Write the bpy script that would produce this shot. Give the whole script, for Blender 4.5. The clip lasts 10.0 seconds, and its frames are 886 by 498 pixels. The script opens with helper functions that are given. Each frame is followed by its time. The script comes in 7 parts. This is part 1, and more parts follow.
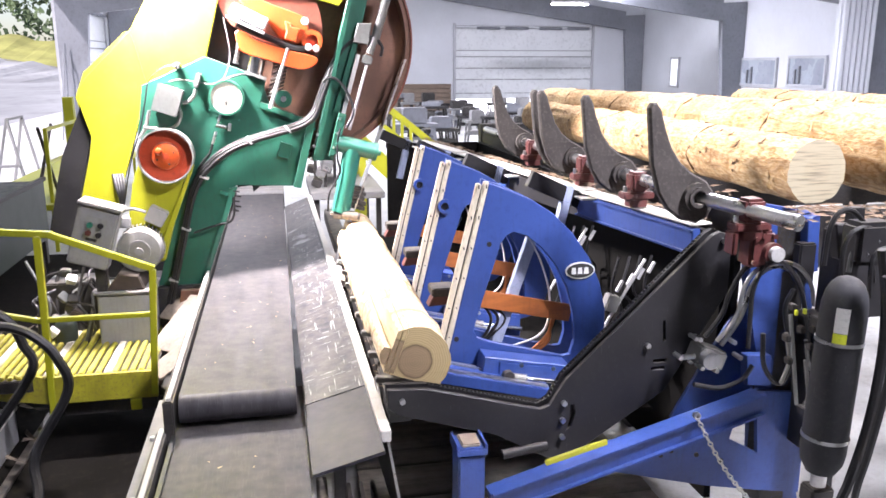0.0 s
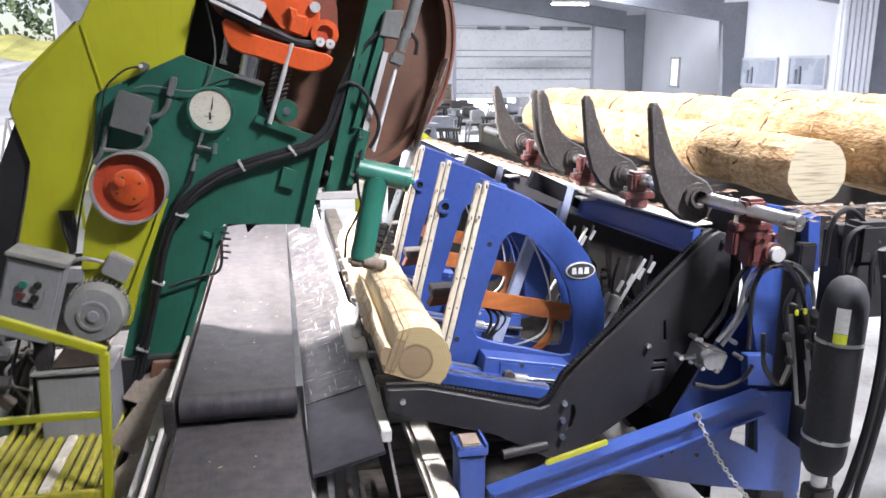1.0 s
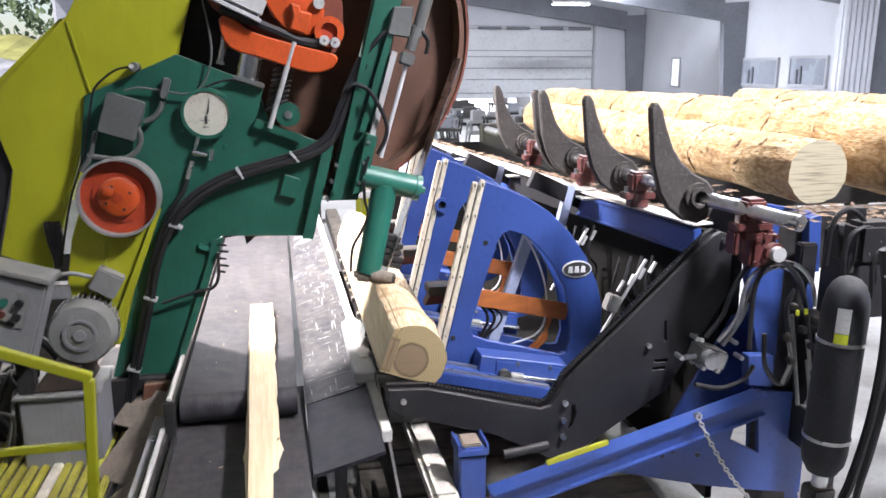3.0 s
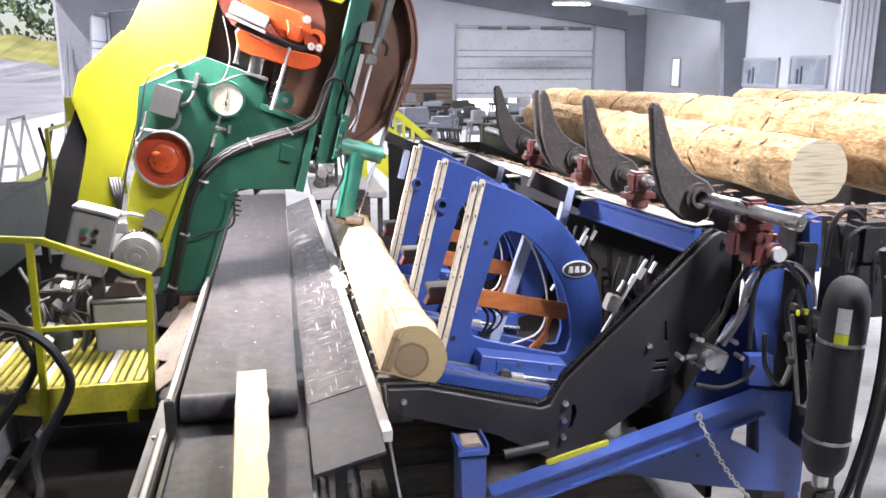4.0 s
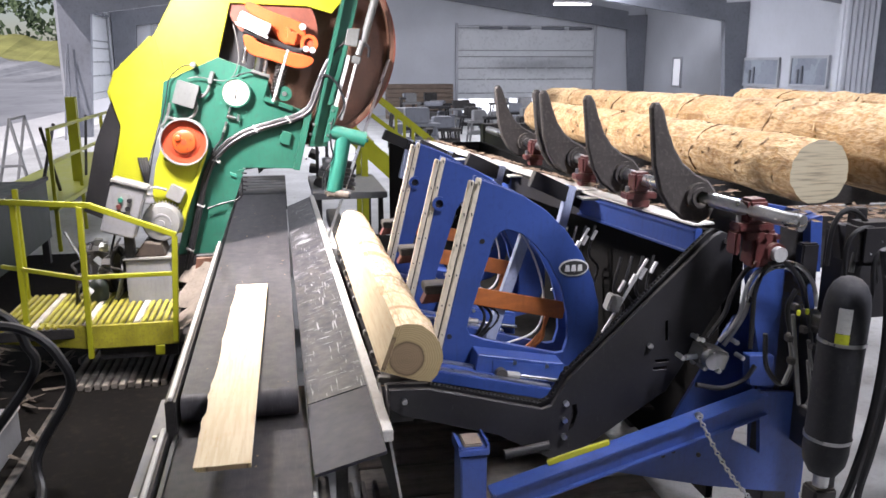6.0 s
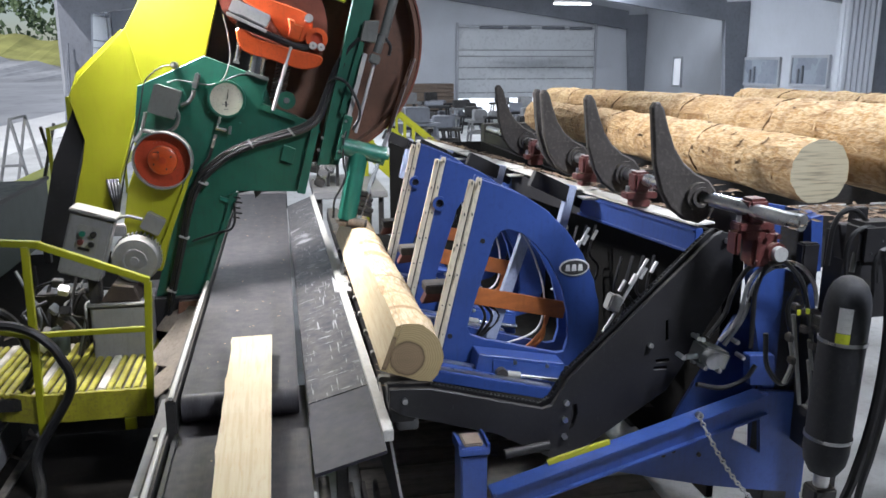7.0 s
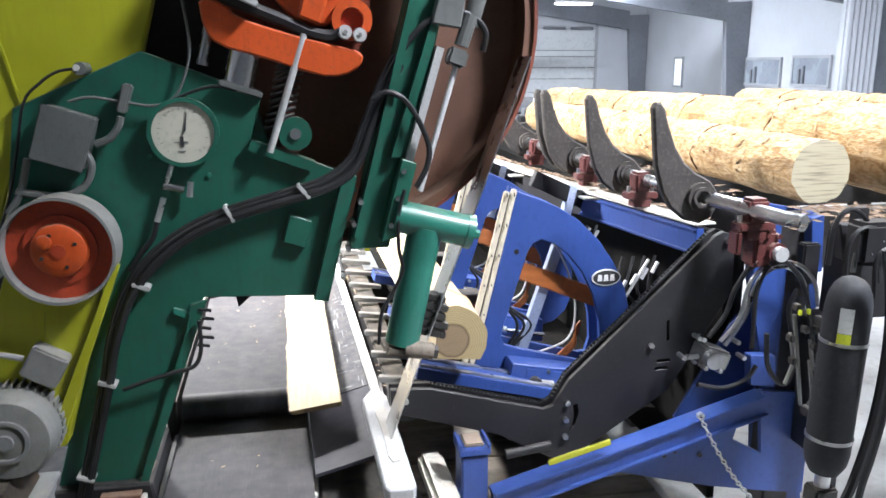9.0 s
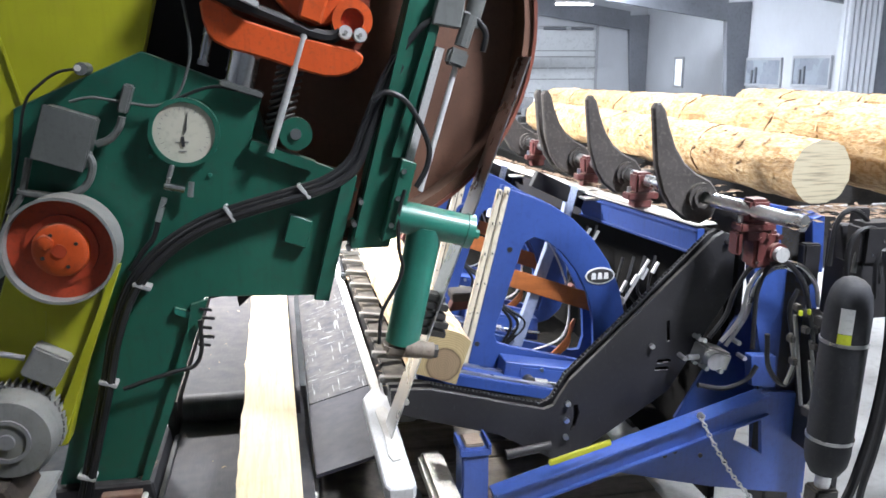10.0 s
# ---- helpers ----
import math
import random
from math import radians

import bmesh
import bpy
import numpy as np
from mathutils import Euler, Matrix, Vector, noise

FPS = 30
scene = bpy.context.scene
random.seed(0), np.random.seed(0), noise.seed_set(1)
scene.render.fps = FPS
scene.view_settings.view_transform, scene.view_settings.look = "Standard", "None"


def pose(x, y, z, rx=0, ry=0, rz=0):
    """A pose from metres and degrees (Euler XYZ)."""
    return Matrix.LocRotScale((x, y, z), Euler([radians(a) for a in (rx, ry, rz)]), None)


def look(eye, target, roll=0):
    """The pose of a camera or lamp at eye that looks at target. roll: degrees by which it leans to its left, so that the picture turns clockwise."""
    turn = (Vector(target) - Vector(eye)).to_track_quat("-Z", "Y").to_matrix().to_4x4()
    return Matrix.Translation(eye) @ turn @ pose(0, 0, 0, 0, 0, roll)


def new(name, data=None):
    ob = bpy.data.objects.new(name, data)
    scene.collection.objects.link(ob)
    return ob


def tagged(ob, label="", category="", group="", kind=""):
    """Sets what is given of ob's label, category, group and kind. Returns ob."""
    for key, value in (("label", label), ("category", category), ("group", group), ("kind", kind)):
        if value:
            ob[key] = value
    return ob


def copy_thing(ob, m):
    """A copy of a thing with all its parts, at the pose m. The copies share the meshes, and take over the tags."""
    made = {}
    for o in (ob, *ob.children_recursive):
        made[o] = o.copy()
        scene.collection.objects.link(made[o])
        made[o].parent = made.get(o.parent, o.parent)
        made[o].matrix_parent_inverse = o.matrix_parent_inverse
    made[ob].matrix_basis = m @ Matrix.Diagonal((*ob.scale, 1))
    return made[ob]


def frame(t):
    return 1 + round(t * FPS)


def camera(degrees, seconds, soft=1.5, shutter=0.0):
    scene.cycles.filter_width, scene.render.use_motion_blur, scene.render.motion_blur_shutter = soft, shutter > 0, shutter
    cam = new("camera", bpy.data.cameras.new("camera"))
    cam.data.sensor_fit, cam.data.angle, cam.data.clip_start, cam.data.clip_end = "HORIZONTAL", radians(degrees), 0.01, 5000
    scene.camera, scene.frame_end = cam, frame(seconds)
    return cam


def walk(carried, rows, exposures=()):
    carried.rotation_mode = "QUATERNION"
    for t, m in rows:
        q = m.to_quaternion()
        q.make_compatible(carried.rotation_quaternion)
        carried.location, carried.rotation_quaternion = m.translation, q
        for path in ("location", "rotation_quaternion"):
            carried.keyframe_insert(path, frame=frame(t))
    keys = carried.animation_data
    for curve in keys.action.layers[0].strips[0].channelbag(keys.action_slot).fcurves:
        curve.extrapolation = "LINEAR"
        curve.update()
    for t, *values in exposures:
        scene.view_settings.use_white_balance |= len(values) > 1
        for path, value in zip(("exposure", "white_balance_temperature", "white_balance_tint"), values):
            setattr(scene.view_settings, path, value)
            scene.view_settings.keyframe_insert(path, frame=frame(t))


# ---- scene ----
cam = camera(58.0, 10.0, soft=1.6, shutter=0.35)
PITCH, YAW = 13.18, 11.45


def aim(turn, nod=0.0):
    return pose(0, 0, 2.6, 90 - PITCH + nod, 0, -YAW + turn)


walk(cam, [(0, aim(-0.14)), (2.5, aim(-0.07)), (5.5, aim(0.0)), (7.5, aim(0.06, -0.04)), (10, aim(0.14))],
     [(0, 0.85, 6300, 23), (0.5, 0.92, 6250, 20), (1, 0.96, 6300, 18), (1.5, 0.92, 6250, 18), (2, 0.88, 6250, 18), (2.7, 0.8, 6250, 18), (3.8, 0.6, 6300, 20), (4.5, 0.8, 6300, 23), (5, 0.37, 6300, 24), (5.5, 0.02, 6300, 24), (5.7, -0.03, 6300, 23),
      (6.8, -0.24, 6000, 13), (7, -0.19, 5960, 12), (7.5, 0.1, 5950, 6), (7.7, 0.42, 5950, 7), (8, 0.7, 5950, 9), (8.5, 0.75, 6050, 11), (9.3, 0.75, 6050, 12), (10, 0.71, 6050, 12)])

# ---- light ----
world = bpy.data.worlds.new("World")
scene.world = world
world.use_nodes = True
wn = world.node_tree
sky = wn.nodes.new("ShaderNodeTexSky")
sky.sky_type, sky.sun_disc = "NISHITA", False
sky.sun_elevation, sky.sun_rotation = radians(45), radians(223)
wn.links.new(sky.outputs[0], wn.nodes["Background"].inputs[0])
wn.nodes["Background"].inputs[1].default_value = 0.1
sun_data = bpy.data.lights.new("sun", "SUN")
sun_data.energy, sun_data.angle, sun_data.color = 4.0, radians(0.6), (1.0, 0.96, 0.9)
sun = new("sun", sun_data)
sun.matrix_world = look((-30, -2, 45), (0, 30, 0))


def area_lamp(name, eye, target, sx, sy, power, color=(1, 1, 1), spread=180):
    la = bpy.data.lights.new(name, "AREA")
    la.shape, la.size, la.size_y, la.energy, la.color = "RECTANGLE", sx, sy, power, color
    la.spread = radians(spread)
    ob = new(name, la)
    ob.matrix_world = look(eye, target)
    return tagged(ob, kind="structure")


# work light over the saw line, high bay lamps under the roof
area_lamp("work_light", (-1.1, 6.08, 3.65), (0.9, 6.9, 1.0), 0.45, 0.45, 330, (1, 0.96, 0.91), 130)
area_lamp("flood_light", (3.4, 1.2, 6.3), (1.9, 3.9, 1.0), 0.9, 0.9, 190, (0.95, 0.97, 1.0), 100)
for x, y, p in ((-4, 1, 25), (4.5, 9, 400), (-4, 15, 250), (11, 6, 320), (11, 18, 600), (2, 24, 740), (12, 30, 720), (-2, 33, 680)):
    area_lamp("bay_light", (x, y, 6.4), (x, y + 0.01, 0), 1.4, 0.5, p, (0.93, 0.97, 1.0))


# ---- materials ----
def mat(name, base, rough=0.5, metal=0.0, vary=0.25, size=6.0, bump=0.15, dirt=None, dirt_amount=0.35, stretch=(1, 1, 1), emit=None, coat=0.0, dust=0.14, wear=0.3, gloss=0.5):
    m = bpy.data.materials.new(name)
    m.use_nodes = True
    t = m.node_tree
    n, l = t.nodes, t.links
    b = n["Principled BSDF"]
    tc = n.new("ShaderNodeTexCoord")
    mp = n.new("ShaderNodeMapping")
    mp.inputs["Scale"].default_value = stretch
    l.new(tc.outputs["Object"], mp.inputs[0])
    a = n.new("ShaderNodeTexNoise")
    a.inputs["Scale"].default_value, a.inputs["Detail"].default_value = size, 6
    l.new(mp.outputs[0], a.inputs["Vector"])
    c = n.new("ShaderNodeTexNoise")
    c.inputs["Scale"].default_value, c.inputs["Detail"].default_value = size * 9, 5
    l.new(mp.outputs[0], c.inputs["Vector"])
    r = n.new("ShaderNodeValToRGB")
    lo = [v * (1 - vary) for v in base]
    hi = [min(1, v * (1 + vary)) for v in base]
    r.color_ramp.elements[0].position, r.color_ramp.elements[1].position = 0.3, 0.7
    r.color_ramp.elements[0].color, r.color_ramp.elements[1].color = (*lo, 1), (*hi, 1)
    l.new(a.outputs["Fac"], r.inputs[0])
    mx = n.new("ShaderNodeMix")
    mx.data_type = "RGBA"
    l.new(r.outputs[0], mx.inputs[6])
    d = dirt or [v * 0.45 for v in base]
    mx.inputs[7].default_value = (*d, 1)
    dr = n.new("ShaderNodeMapRange")
    dr.inputs[1].default_value, dr.inputs[2].default_value = 0.52, 0.75
    dr.inputs[4].default_value = dirt_amount
    l.new(c.outputs["Fac"], dr.inputs[0])
    l.new(dr.outputs[0], mx.inputs[0])
    # small specks, run-down streaks, and sawdust that lies on upward faces
    out = mx.outputs[2]

    def layer(scale, way, lo, hi, amount, colour, mask=None):
        mp2 = n.new("ShaderNodeMapping")
        mp2.inputs["Scale"].default_value = way
        l.new(tc.outputs["Object"], mp2.inputs[0])
        t2 = n.new("ShaderNodeTexNoise")
        t2.inputs["Scale"].default_value, t2.inputs["Detail"].default_value = scale, 4
        l.new(mp2.outputs[0], t2.inputs["Vector"])
        k = n.new("ShaderNodeMapRange")
        k.inputs[1].default_value, k.inputs[2].default_value, k.inputs[4].default_value = lo, hi, amount
        l.new(t2.outputs["Fac"], k.inputs[0])
        fac = k.outputs[0]
        if mask:
            mu = n.new("ShaderNodeMath")
            mu.operation = "MULTIPLY"
            l.new(fac, mu.inputs[0])
            l.new(mask, mu.inputs[1])
            fac = mu.outputs[0]
        m2 = n.new("ShaderNodeMix")
        m2.data_type = "RGBA"
        l.new(fac, m2.inputs[0])
        l.new(out, m2.inputs[6])
        m2.inputs[7].default_value = (*colour, 1)
        return m2.outputs[2]
    if wear:
        out = layer(110, (1, 1, 1), 0.62, 0.7, wear, [v * 0.3 + 0.01 for v in base])
        out = layer(7, (6, 6, 0.7), 0.52, 0.72, wear, [v * 0.5 + 0.01 for v in base])
        out = layer(45, (1.5, 1.5, 0.35), 0.68, 0.74, wear * 0.8, [0.5 * v + 0.08 for v in base])
    if dust:
        ge = n.new("ShaderNodeNewGeometry")
        sp = n.new("ShaderNodeSeparateXYZ")
        l.new(ge.outputs["Normal"], sp.inputs[0])
        up = n.new("ShaderNodeMapRange")
        up.inputs[1].default_value, up.inputs[2].default_value = 0.4, 0.95
        l.new(sp.outputs["Z"], up.inputs[0])
        out = layer(14, (1, 1, 1), 0.3, 0.7, dust * 2, (0.46, 0.4, 0.31), up.outputs[0])
    l.new(out, b.inputs["Base Color"])
    rr = n.new("ShaderNodeMapRange")
    rr.inputs[3].default_value, rr.inputs[4].default_value = max(0.05, rough - 0.12), min(1, rough + 0.15)
    l.new(a.outputs["Fac"], rr.inputs[0])
    l.new(rr.outputs[0], b.inputs["Roughness"])
    b.inputs["Metallic"].default_value = metal
    b.inputs["Coat Weight"].default_value = coat
    b.inputs["Specular IOR Level"].default_value = gloss
    if bump:
        bp = n.new("ShaderNodeBump")
        bp.inputs["Strength"].default_value, bp.inputs["Distance"].default_value = bump, 0.004
        l.new(c.outputs["Fac"], bp.inputs["Height"])
        l.new(bp.outputs[0], b.inputs["Normal"])
    if emit:
        b.inputs["Emission Color"].default_value = (*emit[:3], 1)
        b.inputs["Emission Strength"].default_value = emit[3]
    return m


M_floor = mat("concrete", (0.5, 0.5, 0.49), 0.7, 0, 0.18, 1.2, 0.2, (0.2, 0.17, 0.13), 0.4, dust=0.05)
M_wall = mat("white_liner_panel", (0.57, 0.59, 0.63), 0.55, 0, 0.06, 0.6, 0.02, (0.5, 0.5, 0.52), 0.2, dust=0, wear=0.12)
M_roof = mat("roof_liner", (0.55, 0.57, 0.6), 0.6, 0, 0.08, 0.7, 0.02, dust=0, wear=0)
M_doorpanel = mat("door_panel", (0.68, 0.7, 0.72), 0.5, 0, 0.06, 0.8, 0.02, dust=0, wear=0.12)
M_steel_frame = mat("grey_frame_paint", (0.2, 0.21, 0.24), 0.55, 0, 0.12, 1.0, 0.04)
M_day = mat("daylight", (0.9, 0.9, 0.9), 0.6, 0, 0.02, 1.0, 0, emit=(0.95, 0.98, 1.0, 2.2), dust=0, wear=0)
M_day_dim = mat("frosted_bright_pane", (0.8, 0.82, 0.85), 0.4, 0, 0.03, 1.0, 0, emit=(0.95, 0.98, 1.0, 0.5), dust=0, wear=0)
M_seam = mat("door_seam_shade", (0.3, 0.31, 0.33), 0.6, 0, 0.1, 1.0, 0.02, dust=0, wear=0)
M_track = mat("dull_zinc_track", (0.42, 0.43, 0.46), 0.5, 0.1, 0.1, 2.0, 0.03, dust=0, wear=0.1)
M_tube = mat("lamp_diffuser", (0.9, 0.9, 0.9), 0.5, 0, 0.02, 1.0, 0, emit=(1, 1, 1, 12), dust=0, wear=0)
M_yellow = mat("yellow_paint", (0.34, 0.35, 0.011), 0.4, 0, 0.1, 3.0, 0.05, (0.36, 0.3, 0.04), 0.22, coat=0.15, wear=0.12)
M_apron = mat("sunlit_concrete", (0.7, 0.69, 0.66), 0.8, 0, 0.08, 0.6, 0.1, dust=0, wear=0.1)
M_gravel = mat("grey_gravel", (0.36, 0.36, 0.36), 0.85, 0, 0.35, 0.12, 0.3, (0.2, 0.2, 0.2), 0.6, (1, 0.4, 1), dust=0, wear=0.2)
M_grass = mat("dry_grass", (0.34, 0.33, 0.1), 0.9, 0, 0.3, 0.2, 0.3, (0.2, 0.24, 0.08), 0.5, dust=0, wear=0.2)
M_leaf = mat("tree_leaves", (0.12, 0.17, 0.08), 0.7, 0, 0.35, 0.15, 0.1, dust=0, wear=0)
M_box = mat("dull_grey_enclosure", (0.1, 0.105, 0.1), 0.5, 0, 0.14, 5.0, 0.05, (0.06, 0.06, 0.055), 0.5, dust=0.08)
M_bright = mat("bright_zinc_steel", (0.55, 0.55, 0.54), 0.35, 0.15, 0.1, 9.0, 0.03, (0.3, 0.29, 0.28), 0.4, dust=0, wear=0.1)
M_green = mat("green_machine_paint", (0.013, 0.09, 0.058), 0.38, 0, 0.22, 3.0, 0.1, (0.03, 0.06, 0.045), 0.6, coat=0.15)
M_teal = mat("teal_machine_paint", (0.02, 0.15, 0.105), 0.38, 0, 0.14, 6.0, 0.06, (0.03, 0.12, 0.09), 0.45, coat=0.15)
M_orange = mat("orange_paint", (0.49, 0.07, 0.011), 0.38, 0, 0.14, 6.0, 0.06, (0.22, 0.05, 0.02), 0.5, coat=0.15)
M_blue = mat("blue_paint", (0.029, 0.064, 0.24), 0.42, 0, 0.16, 3.0, 0.05, (0.014, 0.032, 0.15), 0.4, coat=0.05, dust=0.015)
M_pale = mat("pale_blue_grey_paint", (0.36, 0.41, 0.56), 0.45, 0, 0.12, 5.0, 0.05, (0.2, 0.22, 0.3), 0.4, dust=0.05)
M_bark = mat("dark_inner_bark", (0.19, 0.115, 0.055), 0.85, 0, 0.5, 16.0, 0.4, (0.06, 0.035, 0.02), 0.6, dust=0, wear=0.2)
M_fibre = mat("torn_wood_fibre", (0.55, 0.4, 0.21), 0.8, 0, 0.35, 12.0, 0.2, (0.3, 0.17, 0.07), 0.5, dust=0, wear=0)
M_red = mat("dark_red_casting", (0.085, 0.022, 0.02), 0.5, 0, 0.25, 14.0, 0.2, (0.09, 0.03, 0.025), 0.5)
M_black = mat("black_paint", (0.0155, 0.015, 0.0165), 0.5, 0, 0.3, 4.0, 0.06, (0.035, 0.033, 0.032), 0.3, dust=0.05, wear=0.25, gloss=0.4)
M_dark = mat("dark_steel", (0.045, 0.043, 0.042), 0.5, 0.4, 0.35, 6.0, 0.2, (0.12, 0.1, 0.08), 0.35)
M_rust = mat("brown_wheel_steel", (0.13, 0.062, 0.038), 0.55, 0.1, 0.3, 2.5, 0.15, (0.06, 0.03, 0.02), 0.5)
M_steel = mat("bright_steel", (0.62, 0.62, 0.62), 0.28, 1.0, 0.12, 9.0, 0.05, (0.35, 0.34, 0.32), 0.35, dust=0, wear=0)
M_chrome = mat("chrome", (0.8, 0.8, 0.8), 0.12, 1.0, 0.05, 5.0, 0.0, dust=0, wear=0)
M_galv = mat("grey_enclosure_paint", (0.22, 0.22, 0.225), 0.5, 0, 0.12, 5.0, 0.05, (0.17, 0.16, 0.15), 0.4)
M_motor = mat("grey_motor_casting", (0.22, 0.22, 0.21), 0.5, 0.1, 0.15, 8.0, 0.1, (0.2, 0.18, 0.15), 0.45)
M_rubber = mat("black_rubber", (0.011, 0.011, 0.012), 0.4, 0, 0.3, 10.0, 0.1, dust=0.04, wear=0.12)
M_belt = mat("dusty_conveyor_belt", (0.036, 0.034, 0.038), 0.5, 0, 0.35, 3.0, 0.1, (0.085, 0.08, 0.085), 0.35, (5, 0.5, 1), dust=0.04, wear=0.08, gloss=0.35)
M_white = mat("scuffed_white_plastic", (0.55, 0.54, 0.5), 0.45, 0, 0.1, 8.0, 0.08, (0.4, 0.38, 0.33), 0.5, (1, 0.3, 1))
M_dial = mat("dial_face", (0.47, 0.455, 0.37), 0.4, 0, 0.04, 4.0, 0.0, dust=0, wear=0)
M_ink = mat("black_print", (0.03, 0.03, 0.03), 0.5, 0, 0.1, 5.0, 0.0, dust=0, wear=0)
# near-black for sheets inside the carriage: its inner shade put into the colour
M_void_shade = mat("void_shade_black", (0.005, 0.0048, 0.0045), 0.8, 0, 0.5, 3.0, 0.2, (0.012, 0.01, 0.008), 0.5, dust=0.01, wear=0.1, gloss=0.12)
M_band = mat("orange_belting", (0.42, 0.13, 0.03), 0.55, 0, 0.18, 6.0, 0.1, (0.2, 0.07, 0.03), 0.4, (1, 6, 6))
M_grey = mat("grey_accumulator_paint", (0.028, 0.029, 0.033), 0.65, 0, 0.15, 5.0, 0.05, (0.07, 0.066, 0.06), 0.3, dust=0.05, gloss=0.25)
M_sawdust = mat("wood_chips", (0.5, 0.36, 0.22), 0.9, 0, 0.4, 20.0, 0.6, (0.22, 0.13, 0.08), 0.6)
M_card = mat("brown_board", (0.2, 0.15, 0.115), 0.8, 0, 0.15, 3.0, 0.05)
M_paper = mat("label_paper", (0.7, 0.7, 0.68), 0.6, 0, 0.06, 9.0, 0, dust=0, wear=0)
M_lime = mat("lime_label", (0.6, 0.66, 0.03), 0.5, 0, 0.05, 9.0, 0, dust=0, wear=0)


def wood(name, pale, mid, deep, blotch=0.56, amount=0.85, along=0.12, rough=0.65, relief=0.5, whorl=0.7):
    """Wood along y: fine grain, scars and stains."""
    m = bpy.data.materials.new(name)
    m.use_nodes = True
    n, l = m.node_tree.nodes, m.node_tree.links
    b = n["Principled BSDF"]
    tc = n.new("ShaderNodeTexCoord")
    mp = n.new("ShaderNodeMapping")
    mp.inputs["Scale"].default_value = (1, along, 1)
    l.new(tc.outputs["Object"], mp.inputs[0])
    fine = n.new("ShaderNodeTexNoise")
    fine.inputs["Scale"].default_value, fine.inputs["Detail"].default_value = 55, 6
    l.new(mp.outputs[0], fine.inputs["Vector"])
    mp2 = n.new("ShaderNodeMapping")
    mp2.inputs["Scale"].default_value = (1, 0.45, 1)
    l.new(tc.outputs["Object"], mp2.inputs[0])
    big = n.new("ShaderNodeTexNoise")
    big.inputs["Scale"].default_value, big.inputs["Detail"].default_value, big.inputs["Distortion"].default_value = 11, 12, 1.0
    l.new(mp2.outputs[0], big.inputs["Vector"])
    wide = n.new("ShaderNodeTexNoise")
    wide.inputs["Scale"].default_value, wide.inputs["Detail"].default_value = 2.2, 4
    l.new(tc.outputs["Object"], wide.inputs["Vector"])
    r = n.new("ShaderNodeValToRGB")
    r.color_ramp.elements[0].color, r.color_ramp.elements[1].color = (*mid, 1), (*pale, 1)
    r.color_ramp.elements[0].position, r.color_ramp.elements[1].position = 0.38, 0.56
    l.new(fine.outputs["Fac"], r.inputs[0])
    tone = n.new("ShaderNodeMix")
    tone.data_type = "RGBA"
    tr = n.new("ShaderNodeMapRange")
    tr.inputs[1].default_value, tr.inputs[2].default_value, tr.inputs[4].default_value = 0.42, 0.65, 0.6
    l.new(wide.outputs["Fac"], tr.inputs[0])
    l.new(tr.outputs[0], tone.inputs[0])
    l.new(r.outputs[0], tone.inputs[6])
    tone.inputs[7].default_value = (*mid, 1)
    mx = n.new("ShaderNodeMix")
    mx.data_type = "RGBA"
    mr = n.new("ShaderNodeMapRange")
    mr.inputs[1].default_value, mr.inputs[2].default_value, mr.inputs[4].default_value = blotch, blotch + 0.1, amount
    l.new(big.outputs["Fac"], mr.inputs[0])
    l.new(mr.outputs[0], mx.inputs[0])
    l.new(tone.outputs[2], mx.inputs[6])
    mx.inputs[7].default_value = (*deep, 1)
    # dark rings where branches grew, and fine fibres
    out = mx.outputs[2]
    for way, scale, lo, hi, amt in (((0.15, 3.2, 0.15), 1.6, 0.555, 0.6, whorl), ((9, 1.2, 9), 9, 0.6, 0.7, 0.4)):
        mp3 = n.new("ShaderNodeMapping")
        mp3.inputs["Scale"].default_value = way
        l.new(tc.outputs["Object"], mp3.inputs[0])
        t3 = n.new("ShaderNodeTexNoise")
        t3.inputs["Scale"].default_value, t3.inputs["Detail"].default_value, t3.inputs["Distortion"].default_value = scale, 3, 0.3
        l.new(mp3.outputs[0], t3.inputs["Vector"])
        k3 = n.new("ShaderNodeMapRange")
        k3.inputs[1].default_value, k3.inputs[2].default_value, k3.inputs[4].default_value = lo, hi, amt
        l.new(t3.outputs["Fac"], k3.inputs[0])
        m3 = n.new("ShaderNodeMix")
        m3.data_type = "RGBA"
        l.new(k3.outputs[0], m3.inputs[0])
        l.new(out, m3.inputs[6])
        m3.inputs[7].default_value = (*deep, 1)
        out = m3.outputs[2]
    l.new(out, b.inputs["Base Color"])
    b.inputs["Roughness"].default_value = rough
    b.inputs["Specular IOR Level"].default_value = 0.3
    bp = n.new("ShaderNodeBump")
    bp.inputs["Strength"].default_value, bp.inputs["Distance"].default_value = relief, 0.008
    l.new(fine.outputs["Fac"], bp.inputs["Height"])
    l.new(bp.outputs[0], b.inputs["Normal"])
    return m


